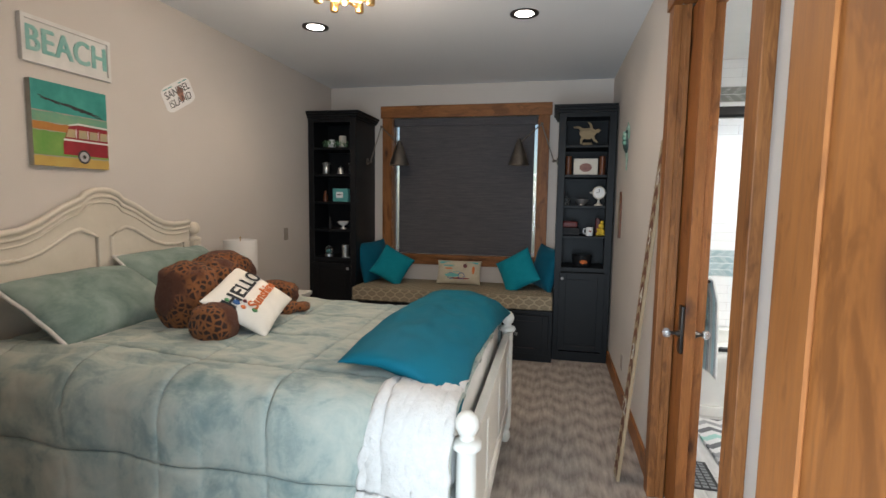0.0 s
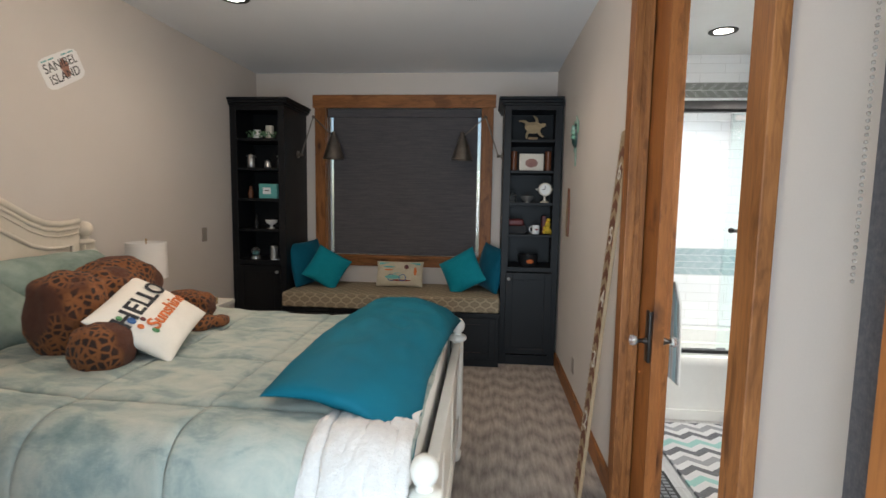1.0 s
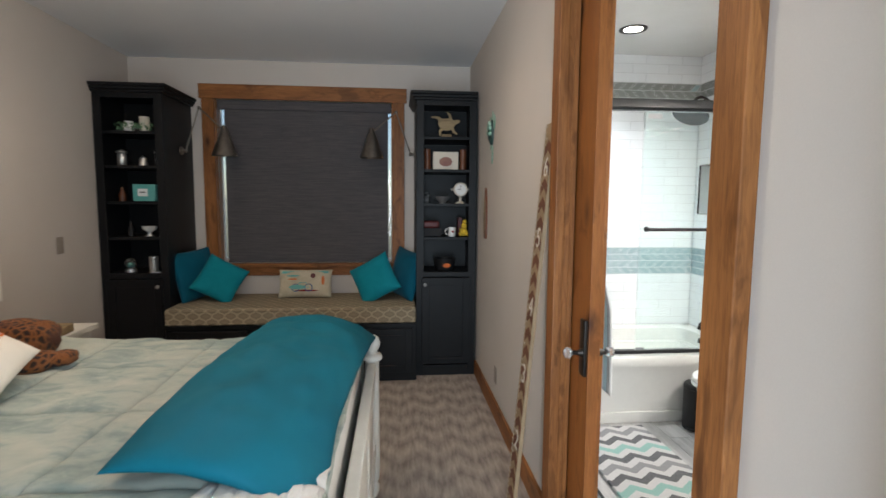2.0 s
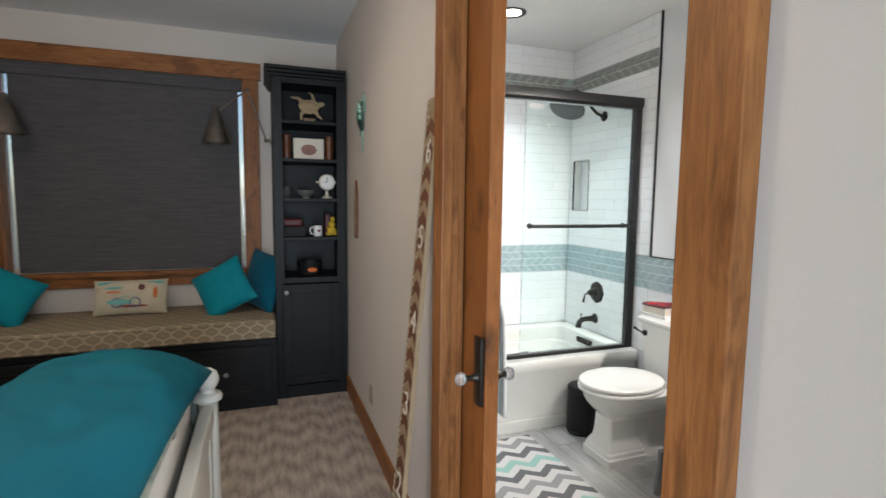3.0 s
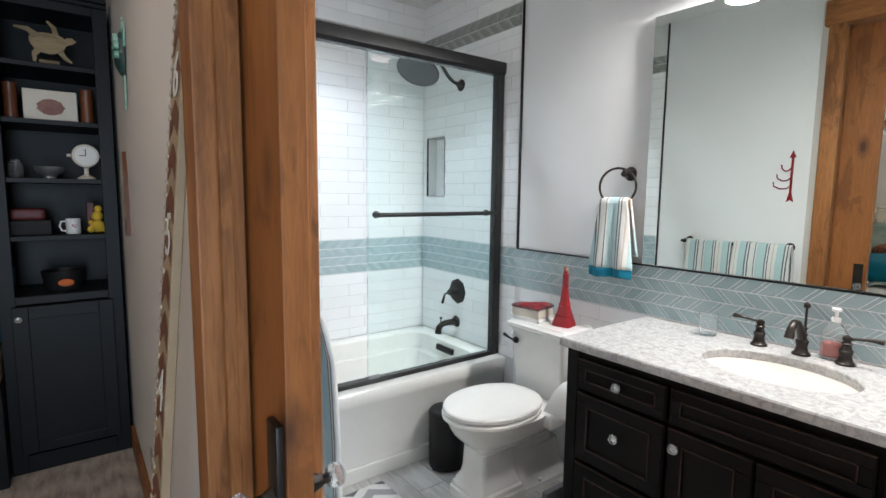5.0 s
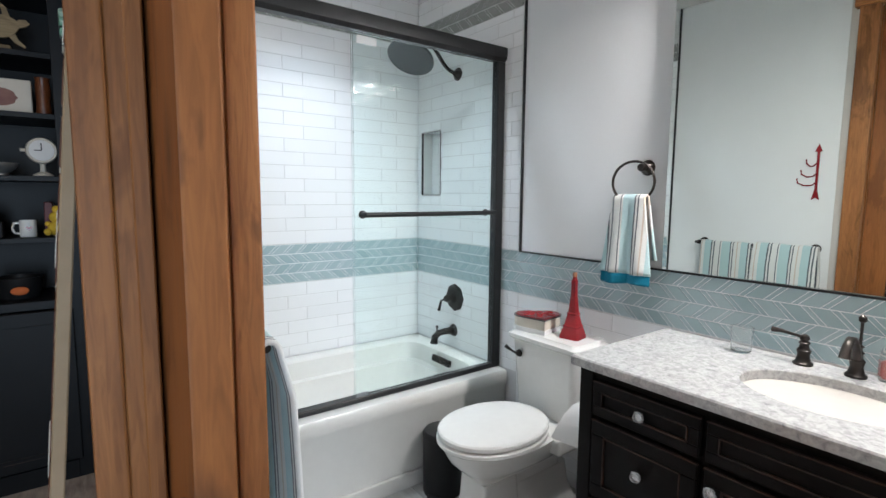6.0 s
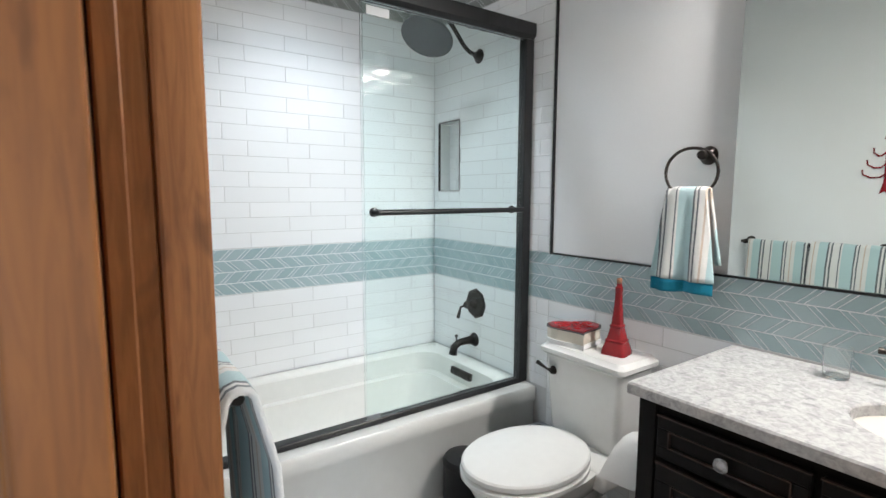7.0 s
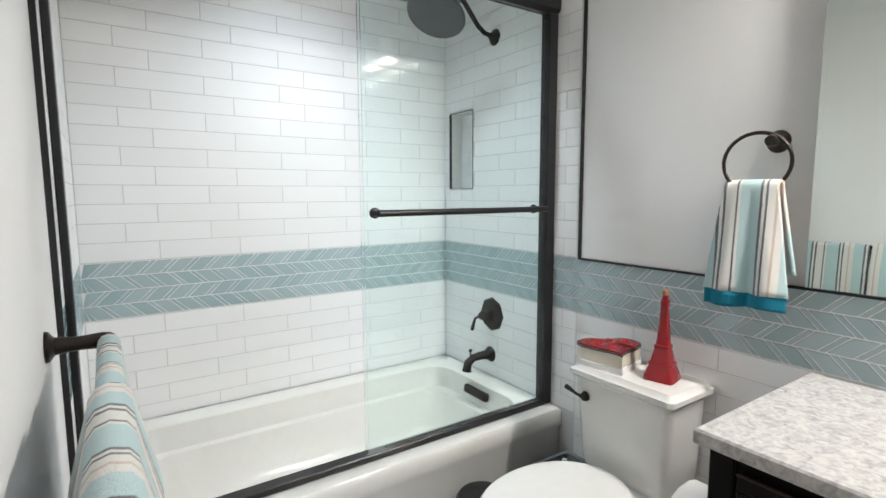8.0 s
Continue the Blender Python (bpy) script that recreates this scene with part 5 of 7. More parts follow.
def bed_pillows():
    for c, s, lean in (((-2.15, 1.76, 0.975), 1.0, 1.25), ((-2.19, 2.40, 1.00), 2.0, 0.85)):
        p = thing("pillow_sham", "sage velvet pillow sham with white piped edge", "pillow", axes(c, (0, 1, 0.0), (0.75, 0, lean)), "shams at the headboard")
        part("cushion", pillow(0.70, 0.46, 0.20, s, 30, 0.04, 0.012), M_SHAM, p, smooth=180)
        part("piping", piping(0.70, 0.46, 0.04, 0.009, s), M_SHERPA, p, "white fleece piping", smooth=180)
    bp = thing("body_pillow", "long teal satin pillow across the foot of the bed", "pillow", axes((-0.50, 2.075, 0.895), (0.06, 1, 0.0), (0.12, 0.0, 1)))
    bm = pillow(1.38, 0.47, 0.20, 7.0, 56, 0.03, 0.013, 0.05)
    for vv in bm.verts:
        f = max(0.0, -vv.co.x / 0.69 - 0.5) * 2 * max(0.0, -vv.co.y / 0.235 - 0.1)
        vv.co.z -= 0.085 * f ** 1.3
        vv.co.y -= 0.03 * f
        vv.co.x += 0.09 * max(0.0, -vv.co.x / 0.69 - 0.4) * max(0.0, vv.co.y / 0.235)
    part("cushion", bm, M_TEAL, bp, smooth=180)
    hp = thing("throw_pillow", "small white pillow embroidered with a sunny greeting", "pillow", axes((-1.455, 1.935, 0.982), (-0.24, 0.94, 0.18), (0.58, -0.14, 0.80)) @ Matrix.Scale(1.12, 4))
    part("cushion", pillow(0.34, 0.30, 0.11, 3.0, 26, 0.05, 0.005), M_LINEN, hp, smooth=180)
    lay_on = lambda x0, y0: (lambda x, y: pillow_height(0.34, 0.30, 0.11, x + x0, y + y0) + 0.006)
    words("HELLO", 0.092, M_BLACKINK, "greeting", hp, pose(-0.012, 0.045, 0, 0, 0, 0), "black embroidered letters", lay_on(-0.012, 0.045), spacing=1.04, bold=0.0016)
    words("Sunshine", 0.066, M_ORANGE, "greeting", hp, pose(0.012, -0.035, 0, 0, 0, 0), "orange embroidered letters", lay_on(0.012, -0.035), bold=0.0012)
    for x, y, r, mm in ((-0.115, 0.03, 0.016, M_BLUET), (-0.12, -0.005, 0.012, M_ORANGE), (-0.105, -0.05, 0.013, M_GREENT), (-0.125, 0.065, 0.011, M_GREENT), (-0.09, 0.005, 0.010, M_DARKRED)):
        z = pillow_height(0.34, 0.30, 0.11, x, y)
        part("flower", lathe(B(), [(r, z + 0.001), (r * 0.8, z + 0.005), (0.0, z + 0.006)], 9, (x, y, 0)), mm, hp)
    bm = B()
    for c, r in (((-1.74, 1.86, 1.00), (0.15, 0.135, 0.185)), ((-1.70, 2.02, 1.01), (0.14, 0.13, 0.17)), ((-1.80, 2.20, 1.015), (0.16, 0.20, 0.185)), ((-1.85, 2.36, 1.02), (0.13, 0.14, 0.12)),
                 ((-1.50, 1.735, 0.915), (0.105, 0.115, 0.100)), ((-1.62, 2.44, 0.915), (0.15, 0.12, 0.085)), ((-1.55, 2.10, 0.87), (0.10, 0.10, 0.06)),
                 ((-1.84, 2.12, 1.14), (0.035, 0.05, 0.04)), ((-1.46, 2.27, 0.875), (0.08, 0.09, 0.04)), ((-1.38, 2.32, 0.875), (0.045, 0.06, 0.03))):
        t = B()
        bmesh.ops.create_icosphere(t, subdivisions=4, radius=1)
        for vv in t.verts:
            d = (1.0 / max(abs(vv.co.x), abs(vv.co.y), abs(vv.co.z))) ** 0.22 * (0.95 + 0.09 * noise.noise(vv.co * 2.3 + Vector(c)) + 0.025 * noise.noise(vv.co * 7))
            vv.co = Vector((c[0] + r[0] * vv.co.x * d, c[1] + r[1] * vv.co.y * d, c[2] + r[2] * vv.co.z * d))
        me = bpy.data.meshes.new("lobe")
        t.to_mesh(me)
        t.free()
        bm.from_mesh(me)
        bpy.data.meshes.remove(me)
    md = solid("plush_toy", bm, M_LEO, "large brown leopard-print plush toy slumped on the bed", "plush toy", smooth=180).modifiers.new("fuse", "REMESH")
    md.mode, md.voxel_size, md.use_smooth_shade = "VOXEL", 0.010, True


bed_pillows()


def nightstand():
    n = thing("nightstand", "small white bedside table behind the bed", "nightstand", pose(-2.16, 3.15, 0))
    part("tabletop", box(B(), -0.27, 0.30, -0.24, 0.24, 0.725, 0.755, 0.006, 2), M_POSTW, n)
    part("body", box(B(), -0.25, 0.27, -0.22, 0.22, 0.12, 0.724, 0.004), M_POSTW, n)
    for x in (-0.22, 0.24):
        for y in (-0.19, 0.19):
            part("leg", lathe(B(), [(0.016, 0.0), (0.024, 0.02), (0.026, 0.119)], 12, (x, y, 0)), M_POSTW, n)
    l = thing("table_lamp", "bedside lamp with a white drum shade", "lamp", pose(-2.24, 3.02, 0.756))
    part("base", lathe(B(), [(0.07, 0.0), (0.07, 0.012), (0.025, 0.025), (0.05, 0.07), (0.055, 0.11), (0.02, 0.16), (0.008, 0.17), (0.008, 0.22)], 20), M_SILVER, l, smooth=40)
    part("shade", lathe(B(), [(0.118, 0.195), (0.116, 0.20), (0.116, 0.42), (0.114, 0.42), (0.114, 0.20)], 32), M_LAMPSH, l, "white fabric drum shade", smooth=40)
    part("finial", lathe(B(), [(0.004, 0.20), (0.004, 0.43), (0.008, 0.435), (0.0, 0.445)], 10), M_BRASS, l)
    b = thing("keepsake_box", "low tan wooden box on the bedside table", "box", pose(-1.97, 3.12, 0.756, 0, 0, 8))
    part("box_body", box(B(), -0.10, 0.10, -0.07, 0.07, 0.0, 0.045, 0.003), M_TANWOOD, b)
    for x in (-0.05, 0.05):
        part("pull", ball(B(), (x, -0.075, 0.025), 0.008), M_BLACKINK, b)


nightstand()

# ---- wall pictures ----
P_WL = frame_of((XL + 0.0005, 0, 0), (0, 1, 0), (1, 0, 0))


def flat(parent, name, outline, base, depth, material, m, label=""):
    return part(name, prism(B(), outline, m @ pose(0, 0, base), depth), material, parent, label)


def rect(x0, x1, y0, y1):
    return [(x0, y0), (x1, y0), (x1, y1), (x0, y1)]


def beach_sign():
    m = P_WL @ pose(1.918, 2.218, 0, 0, 0, 0)
    s = thing("beach_sign", "whitewashed wooden sign with turquoise lettering", "sign", m)
    I = Matrix.Identity(4)
    flat(s, "board", rect(-0.240, 0.240, -0.108, 0.108), 0, 0.012, M_SIGNW, I)
    for r in (rect(-0.240, 0.240, 0.088, 0.108), rect(-0.240, 0.240, -0.108, -0.088), rect(-0.240, -0.222, -0.088, 0.088), rect(0.222, 0.240, -0.088, 0.088)):
        flat(s, "frame", r, 0.0121, 0.010, M_SIGNW, I)
    for dx, dz in ((0, 0), (-0.0055, 0.0003), (0.0055, 0.0006), (0, 0.0009)):
        words("BEACH", 0.175, M_SIGNT, "lettering", s, pose(dx, -0.004 + (0.004 if dz > 0.0008 else 0), 0.0135 + dz) @ Matrix.Diagonal((0.78, 0.95, 1, 1)), "worn turquoise letters", extrude=0.001, spacing=1.06)


def painting():
    m = P_WL @ pose(1.90, 1.83, 0)
    p = thing("van_painting", "square canvas painting of a red van on a beach", "painting", m)
    I = Matrix.Identity(4)
    C = lambda n, a, b, s=14: surface(n, a, b, s, 0.7, grain=60, bump=0.3)
    flat(p, "canvas", rect(-0.205, 0.205, -0.203, 0.203), 0, 0.030, C("canvas_edge", (0.35, 0.33, 0.28), (0.30, 0.28, 0.24)), I)
    rs = random.Random(8)

    def band(v0, v1, mat_, amp):
        n = 14
        lo = [(-0.205 + 0.41 * i / n, v0) for i in range(n + 1)]
        hi = [(-0.205 + 0.41 * i / n, v1 + amp * rs.uniform(-1, 1)) for i in range(n + 1)]
        flat(p, "paint_band", lo + hi[::-1], 0.0302, 0.0008, mat_, I)
    band(0.062, 0.203, C("painted_teal_sky", (0.01, 0.20, 0.18), (0.05, 0.32, 0.27), 9), 0.0)
    band(0.010, 0.058, C("painted_pale_green", (0.20, 0.34, 0.19), (0.10, 0.29, 0.22), 9), 0.003)
    band(-0.030, 0.006, C("painted_orange", (0.42, 0.14, 0.02), (0.42, 0.22, 0.05), 9), 0.003)
    band(-0.150, -0.034, C("painted_green", (0.11, 0.28, 0.05), (0.22, 0.34, 0.08), 9), 0.003)
    band(-0.203, -0.154, C("painted_sand", (0.52, 0.36, 0.09), (0.46, 0.29, 0.07), 9), 0.003)
    red, wht, blk = C("painted_red", (0.30, 0.010, 0.02), (0.22, 0.006, 0.014)), C("painted_white", (0.72, 0.70, 0.68), (0.65, 0.62, 0.60)), C("painted_black", (0.02, 0.02, 0.02), (0.04, 0.04, 0.04))
    van = [(-0.055, -0.140), (-0.055, -0.085), (-0.035, -0.03), (-0.018, 0.004), (0.03, 0.014), (0.203, 0.010), (0.203, -0.140)]
    flat(p, "van_body", van, 0.0312, 0.0008, red, I)
    flat(p, "van_stripe", [(-0.053, -0.070), (-0.05, -0.060), (0.203, -0.062), (0.203, -0.070)], 0.0321, 0.0006, wht, I)
    for a, b in ((-0.028, 0.012), (0.030, 0.078), (0.092, 0.140), (0.154, 0.200)):
        flat(p, "van_window", [(a - 0.012 * (a < 0), -0.052), (b, -0.052), (b, -0.010), (a + 0.004, -0.010)], 0.0321, 0.0006, C("painted_gold", (0.50, 0.36, 0.16), (0.32, 0.30, 0.20)), I)
        flat(p, "window_bar", rect(b + 0.003, b + 0.008, -0.052, -0.008), 0.0321, 0.0006, wht, I)
    flat(p, "roof_line", [(-0.02, 0.004), (0.03, 0.016), (0.203, 0.012), (0.203, 0.020), (0.03, 0.024), (-0.024, 0.010)], 0.0321, 0.0006, wht, I)
    for r, mm, b in ((0.036, blk, 0.0328), (0.026, C("painted_grey", (0.42, 0.42, 0.44), (0.36, 0.36, 0.38)), 0.0337), (0.010, blk, 0.0346)):
        flat(p, "van_wheel", [(0.055 + r * math.cos(i * math.pi / 9), -0.145 + r * math.sin(i * math.pi / 9)) for i in range(18)], b, 0.0008, mm, I)
    for y0, x0, x1 in ((0.118, -0.16, 0.12), (0.104, -0.06, 0.16), (0.128, -0.17, -0.06), (0.092, 0.0, 0.18)):
        n = 10
        lo = [(x0 + (x1 - x0) * i / n, y0 - 0.03 * i / n + rs.uniform(-0.003, 0.003)) for i in range(n + 1)]
        flat(p, "brush_stroke", lo + [(a, b + 0.003 + 0.006 * math.sin(math.pi * i / n)) for i, (a, b) in enumerate(lo)][::-1], 0.0312, 0.0007, blk, I)


def plate_sign():
    m = P_WL @ pose(2.695, 2.155, 0, 0, 0, 30)
    s = thing("island_plate", "white metal island souvenir plate hung at a slant", "sign", m)
    I = Matrix.Identity(4)
    o = [(0.147 * math.copysign(min(1, abs(1.25 * math.cos(t))), math.cos(t)), 0.082 * math.copysign(min(1, abs(1.25 * math.sin(t))), math.sin(t))) for t in [2 * math.pi * (i + 0.5) / 28 for i in range(28)]]
    flat(s, "plate", o, 0, 0.003, M_PAPER, I)
    words("SANIBEL", 0.068, M_BLACKINK, "lettering", s, pose(0, 0.026, 0.004), "black letters", extrude=0.0004)
    words("ISLAND", 0.068, M_BLACKINK, "lettering", s, pose(0, -0.036, 0.004), "black letters", extrude=0.0004)
    for x in (-0.1, -0.05, 0.05, 0.1):
        flat(s, "small_print", rect(x - 0.02, x + 0.02, 0.062, 0.069), 0.0031, 0.0005, M_TEALP, I)
    flat(s, "shell_print", [(0.02 + 0.03 * math.cos(t) * (1 + 0.2 * math.sin(5 * t)), 0.0 + 0.05 * math.sin(t)) for t in [2 * math.pi * i / 20 for i in range(20)]], 0.0031, 0.0006, surface("coral_print", (0.35, 0.17, 0.12), (0.30, 0.14, 0.10), 20, 0.6), I)


beach_sign()
painting()
plate_sign()
sw = thing("light_switch", "taupe wall switch", "switch", P_WL @ pose(4.03, 1.15, 0), kind="structure")
part("cover", box(B(), -0.036, 0.036, -0.058, 0.058, 0.0, 0.005, 0.002), M_SWITCH, sw)
part("rocker", box(B(), -0.016, 0.016, -0.032, 0.032, 0.0052, 0.009, 0.002), M_SWITCH, sw)


# ---- window ----
def window():
    w = thing("window_1", "window in a knotty stained alder frame behind a dark shade", "window", pose(0, 0, 0), kind="structure")
    y0 = YN - 0.030
    part("casing", box(B(), WX0 - 0.105, WX0, y0, YN, WZ0 - 0.0, WZ1, 0.003), M_WZ, w)
    part("casing", box(B(), WX1, WX1 + 0.105, y0, YN, WZ0, WZ1, 0.003), M_WZ, w)
    part("head_casing", box(B(), WX0 - 0.125, WX1 + 0.125, y0 - 0.006, YN, WZ1, WZ1 + 0.125, 0.003), M_WX, w)
    part("sill", box(B(), WX0 - 0.115, WX1 + 0.115, y0 - 0.025, YN, WZ0 - 0.035, WZ0, 0.004), M_WX, w)
    part("apron", box(B(), WX0 - 0.105, WX1 + 0.105, y0 + 0.004, YN, WZ0 - 0.115, WZ0 - 0.036, 0.003), M_WX, w)
    for a in ((WX0, WX0 + 0.012), (WX1 - 0.012, WX1)):
        part("jamb", box(B(), *a, YN + 0.0005, YN + 0.14, WZ0, WZ1), M_WZ, w)
    fr = B()
    for a in ((WX0 + 0.012, WX0 + 0.018, WZ0, WZ1), (WX1 - 0.018, WX1 - 0.012, WZ0, WZ1), (WX0 + 0.018, WX1 - 0.018, WZ0, WZ0 + 0.03), (WX0 + 0.018, WX1 - 0.018, WZ1 - 0.03, WZ1)):
        box(fr, a[0], a[1], YN + 0.09, YN + 0.13, a[2], a[3], 0.003)
    part("window_frame", fr, M_WHITE, w)
    p = part("pane", box(B(), WX0 + 0.018, WX1 - 0.018, YN + 0.105, YN + 0.111, WZ0 + 0.03, WZ1 - 0.03), M_CLEAR, w)
    p.visible_shadow = False
    r = thing("roller_shade", "dark grey woven roller shade drawn down over the window", "roller shade", pose(0, 0, 0))
    part("head_rail", box(B(), WX0 + 0.016, WX1 - 0.016, YN + 0.004, YN + 0.060, WZ1 - 0.085, WZ1 - 0.002, 0.012, 3), M_SHADEF, r)
    part("fabric", box(B(), WX0 + 0.072, WX1 - 0.045, YN + 0.022, YN + 0.026, WZ0 + 0.012, WZ1 - 0.06), M_SHADEF, r)
    part("hem_bar", box(B(), WX0 + 0.072, WX1 - 0.045, YN + 0.018, YN + 0.030, WZ0 + 0.004, WZ0 + 0.030, 0.004), M_SHADEF, r)


window()


# ---- bookcases and window seat ----
def bookcase(x0, x1, hinge_left, label):
    c = thing("bookcase", label, "bookcase", pose(0, 0, 0), "bookcases beside the window")
    y0, y1, t = 4.50, YN - 0.002, 0.035
    levels = (2.245, 2.000, 1.735, 1.455, 1.175, 0.885)
    part("side", box(B(), x0, x0 + 0.03, y0, y1, 0.0, 2.30, 0.002), M_BLACKCAB, c)
    part("side", box(B(), x1 - 0.03, x1, y0, y1, 0.0, 2.30, 0.002), M_BLACKCAB, c)
    part("back", box(B(), x0 + 0.03, x1 - 0.03, y1 - 0.16, y1 - 0.14, 0.09, 2.27), M_BLACKCAB, c)
    part("top", box(B(), x0 + 0.03, x1 - 0.03, y0, y1, 2.27, 2.30), M_BLACKCAB, c)
    ff = B()
    for a in ((x0, x0 + 0.062, 0.0, 2.30), (x1 - 0.062, x1, 0.0, 2.30), (x0 + 0.062, x1 - 0.062, 2.245, 2.30), (x0 + 0.062, x1 - 0.062, 0.845, 0.885), (x0 + 0.062, x1 - 0.062, 0.0, 0.09)):
        box(ff, a[0], a[1], y0 - 0.016, y0 - 0.0005, a[2], a[3], 0.002)
    part("face_frame", ff, M_BLACKCAB, c)
    cr = B()
    for z0, z1, o in ((2.285, 2.305, 0.022), (2.305, 2.328, 0.036), (2.328, 2.352, 0.050)):
        ol, orr = (0.0 if x0 < -2 else o), (0.0 if x0 > 0 else o)
        box(cr, x0 - ol, x1 + orr, y0 - 0.016 - o, y1, z0 + 0.0005, z1, 0.003)
    part("crown", cr, M_BLACKCAB, c)
    for z in levels[1:]:
        part("shelf", box(B(), x0 + 0.031, x1 - 0.031, y0 + 0.004, y1 - 0.161, z - 0.024, z, 0.002), M_BLACKCAB, c)
    d = part("door", box(B(), x0 + 0.045, x1 - 0.045, y0 - 0.034, y0 - 0.0165, 0.105, 0.840, 0.003), M_BLACKCAB, c)
    fr = B()
    a0, a1, w = x0 + 0.046, x1 - 0.046, 0.062
    for a in ((a0, a0 + w, 0.106, 0.839), (a1 - w, a1, 0.106, 0.839), (a0 + w, a1 - w, 0.106, 0.106 + w), (a0 + w, a1 - w, 0.839 - w, 0.839)):
        box(fr, a[0], a[1], y0 - 0.042, y0 - 0.0342, a[2], a[3], 0.002)
    part("door_frame", fr, M_BLACKCAB, d)
    kx = a0 + 0.025 if hinge_left else a1 - 0.025
    part("knob", lathe(B(), [(0.007, -0.001), (0.006, -0.014), (0.015, -0.020), (0.014, -0.030), (0.0, -0.034)], 12, (kx, y0 - 0.042, 0.785), "y"), M_SILVER, d, "small round metal knob")
    part("rubbed_edge", box(B(), x0 + 0.16, x1 - 0.10, y0 - 0.0425, y0 - 0.0415, 0.150, 0.1525), M_RUB, d)
    return c


bookcase(0.030, 0.525, True, "tall black bookcase of keepsakes against the side wall")
bookcase(-2.445, -1.935, False, "tall black bookcase of ornaments by the window seat")


def window_seat():
    s = thing("window_seat", "black window seat with drawers under a cushion", "window seat", pose(0, 0, 0))
    x0, x1, y0 = -1.932, 0.027, 4.375
    part("carcass", box(B(), x0, x1, y0, YN - 0.002, 0.0, 0.485, 0.003), M_BLACKCAB, s)
    part("seat_lip", box(B(), x0, x1, y0 - 0.022, y0 - 0.0005, 0.455, 0.487, 0.003), M_BLACKCAB, s)
    n = 3
    w = (x1 - x0) / n
    for i in range(n):
        a, b = x0 + w * i + 0.035, x0 + w * (i + 1) - 0.035
        d = part("drawer", box(B(), a, b, y0 - 0.014, y0 - 0.0005, 0.075, 0.440, 0.003), M_BLACKCAB, s)
        fr = B()
        e = 0.055
        for q in ((a, a + e, 0.075, 0.44), (b - e, b, 0.075, 0.44), (a + e, b - e, 0.075, 0.075 + e), (a + e, b - e, 0.44 - e, 0.44)):
            box(fr, q[0] + 0.001, q[1] - 0.001, y0 - 0.022, y0 - 0.0142, q[2] + 0.001, q[3] - 0.001, 0.002)
        part("drawer_frame", fr, M_BLACKCAB, d)
        for z in (0.132, 0.384, 0.43):
            part("rubbed_edge", box(B(), a + 0.12, b - 0.08 - 0.05 * (z < 0.2), y0 - 0.0225, y0 - 0.0135, z, z + 0.0022), M_RUB, d)
        part("knob", lathe(B(), [(0.008, -0.001), (0.007, -0.012), (0.017, -0.018), (0.016, -0.028), (0.0, -0.032)], 14, ((a + b) / 2, y0 - 0.0142, 0.262), "y"), M_CRYSTAL, d, "green glass knob")
    c = thing("seat_cushion", "tan trellis-patterned box cushion on the window seat", "cushion", pose(0, 0, 0.488))
    bm = box(B(), x0 + 0.005, x1 - 0.003, y0 - 0.035, YN - 0.035, 0.0, 0.135, 0.03, 4)
    part("cushion_body", bm, M_TRELLIS, c, smooth=50)
    for z in (0.018, 0.117):
        part("piping", tube(B(), [(x0 + 0.012, y0 - 0.034, z), (x1 - 0.010, y0 - 0.034, z)], 0.006, 8), M_TRELLIS, c)


window_seat()

for nm, lab, mt, c, u, n, sz in (
        ("dark", "deep teal square throw pillow on the window seat", M_TEALD, (-1.845, 4.78, 0.835), (0.15, 1, 0), (1, -0.45, 0.25), 0.43),
        ("light", "turquoise square throw pillow on the window seat", M_TEALL, (-1.62, 4.70, 0.80), (0.80, 0.25, -0.55), (0.35, -1, 0.5), 0.35),
        ("dark", "deep teal square throw pillow against the bookcase", M_TEALD, (-0.055, 4.76, 0.835), (-0.1, 1, 0), (-1, -0.55, 0.25), 0.43),
        ("light", "turquoise square throw pillow on the window seat", M_TEALL, (-0.32, 4.68, 0.80), (0.80, -0.25, 0.55), (-0.40, -1, 0.45), 0.37)):
    tp = thing("throw_pillow", lab, "pillow", axes(c, u, n), "throw pillows on the window seat")
    part("cushion", pillow(sz, sz, 0.15, sz * 10 + c[0], 24, 0.06, 0.006), mt, tp, smooth=180)
tp = thing("throw_pillow", "printed beach-themed lumbar pillow on the window seat", "pillow", axes((-0.93, 4.80, 0.745), (1, 0, 0), (0, -1, 0.35)), "throw pillows on the window seat")
part("cushion", pillow(0.46, 0.25, 0.11, 2.2, 24, 0.04, 0.005), plush("printed_canvas", [(0.3, (0.42, 0.38, 0.28)), (0.7, (0.52, 0.47, 0.36))], 14, 600, (1, 1, 1), 0.05, 0.9, 0.001), tp, smooth=180)
for x, y, w, h, mt in ((-0.10, 0.06, 0.09, 0.012, M_TEALP), (-0.10, 0.03, 0.07, 0.010, M_ORANGE), (0.07, 0.06, 0.035, 0.035, M_DARKRED), (0.155, 0.02, 0.022, 0.065, M_ORANGE), (-0.06, -0.04, 0.12, 0.03, M_TEALP), (0.02, -0.07, 0.16, 0.012, M_RED)):
    pts = [(w / 1.6 * math.cos(t), h / 1.6 * math.sin(t)) for t in [2 * math.pi * i / 14 for i in range(14)]]
    z = pillow_height(0.46, 0.25, 0.11, x, y)
    part("print", prism(B(), pts, pose(x, y, z - 0.002), 0.007), mt, tp, "printed beach motif")


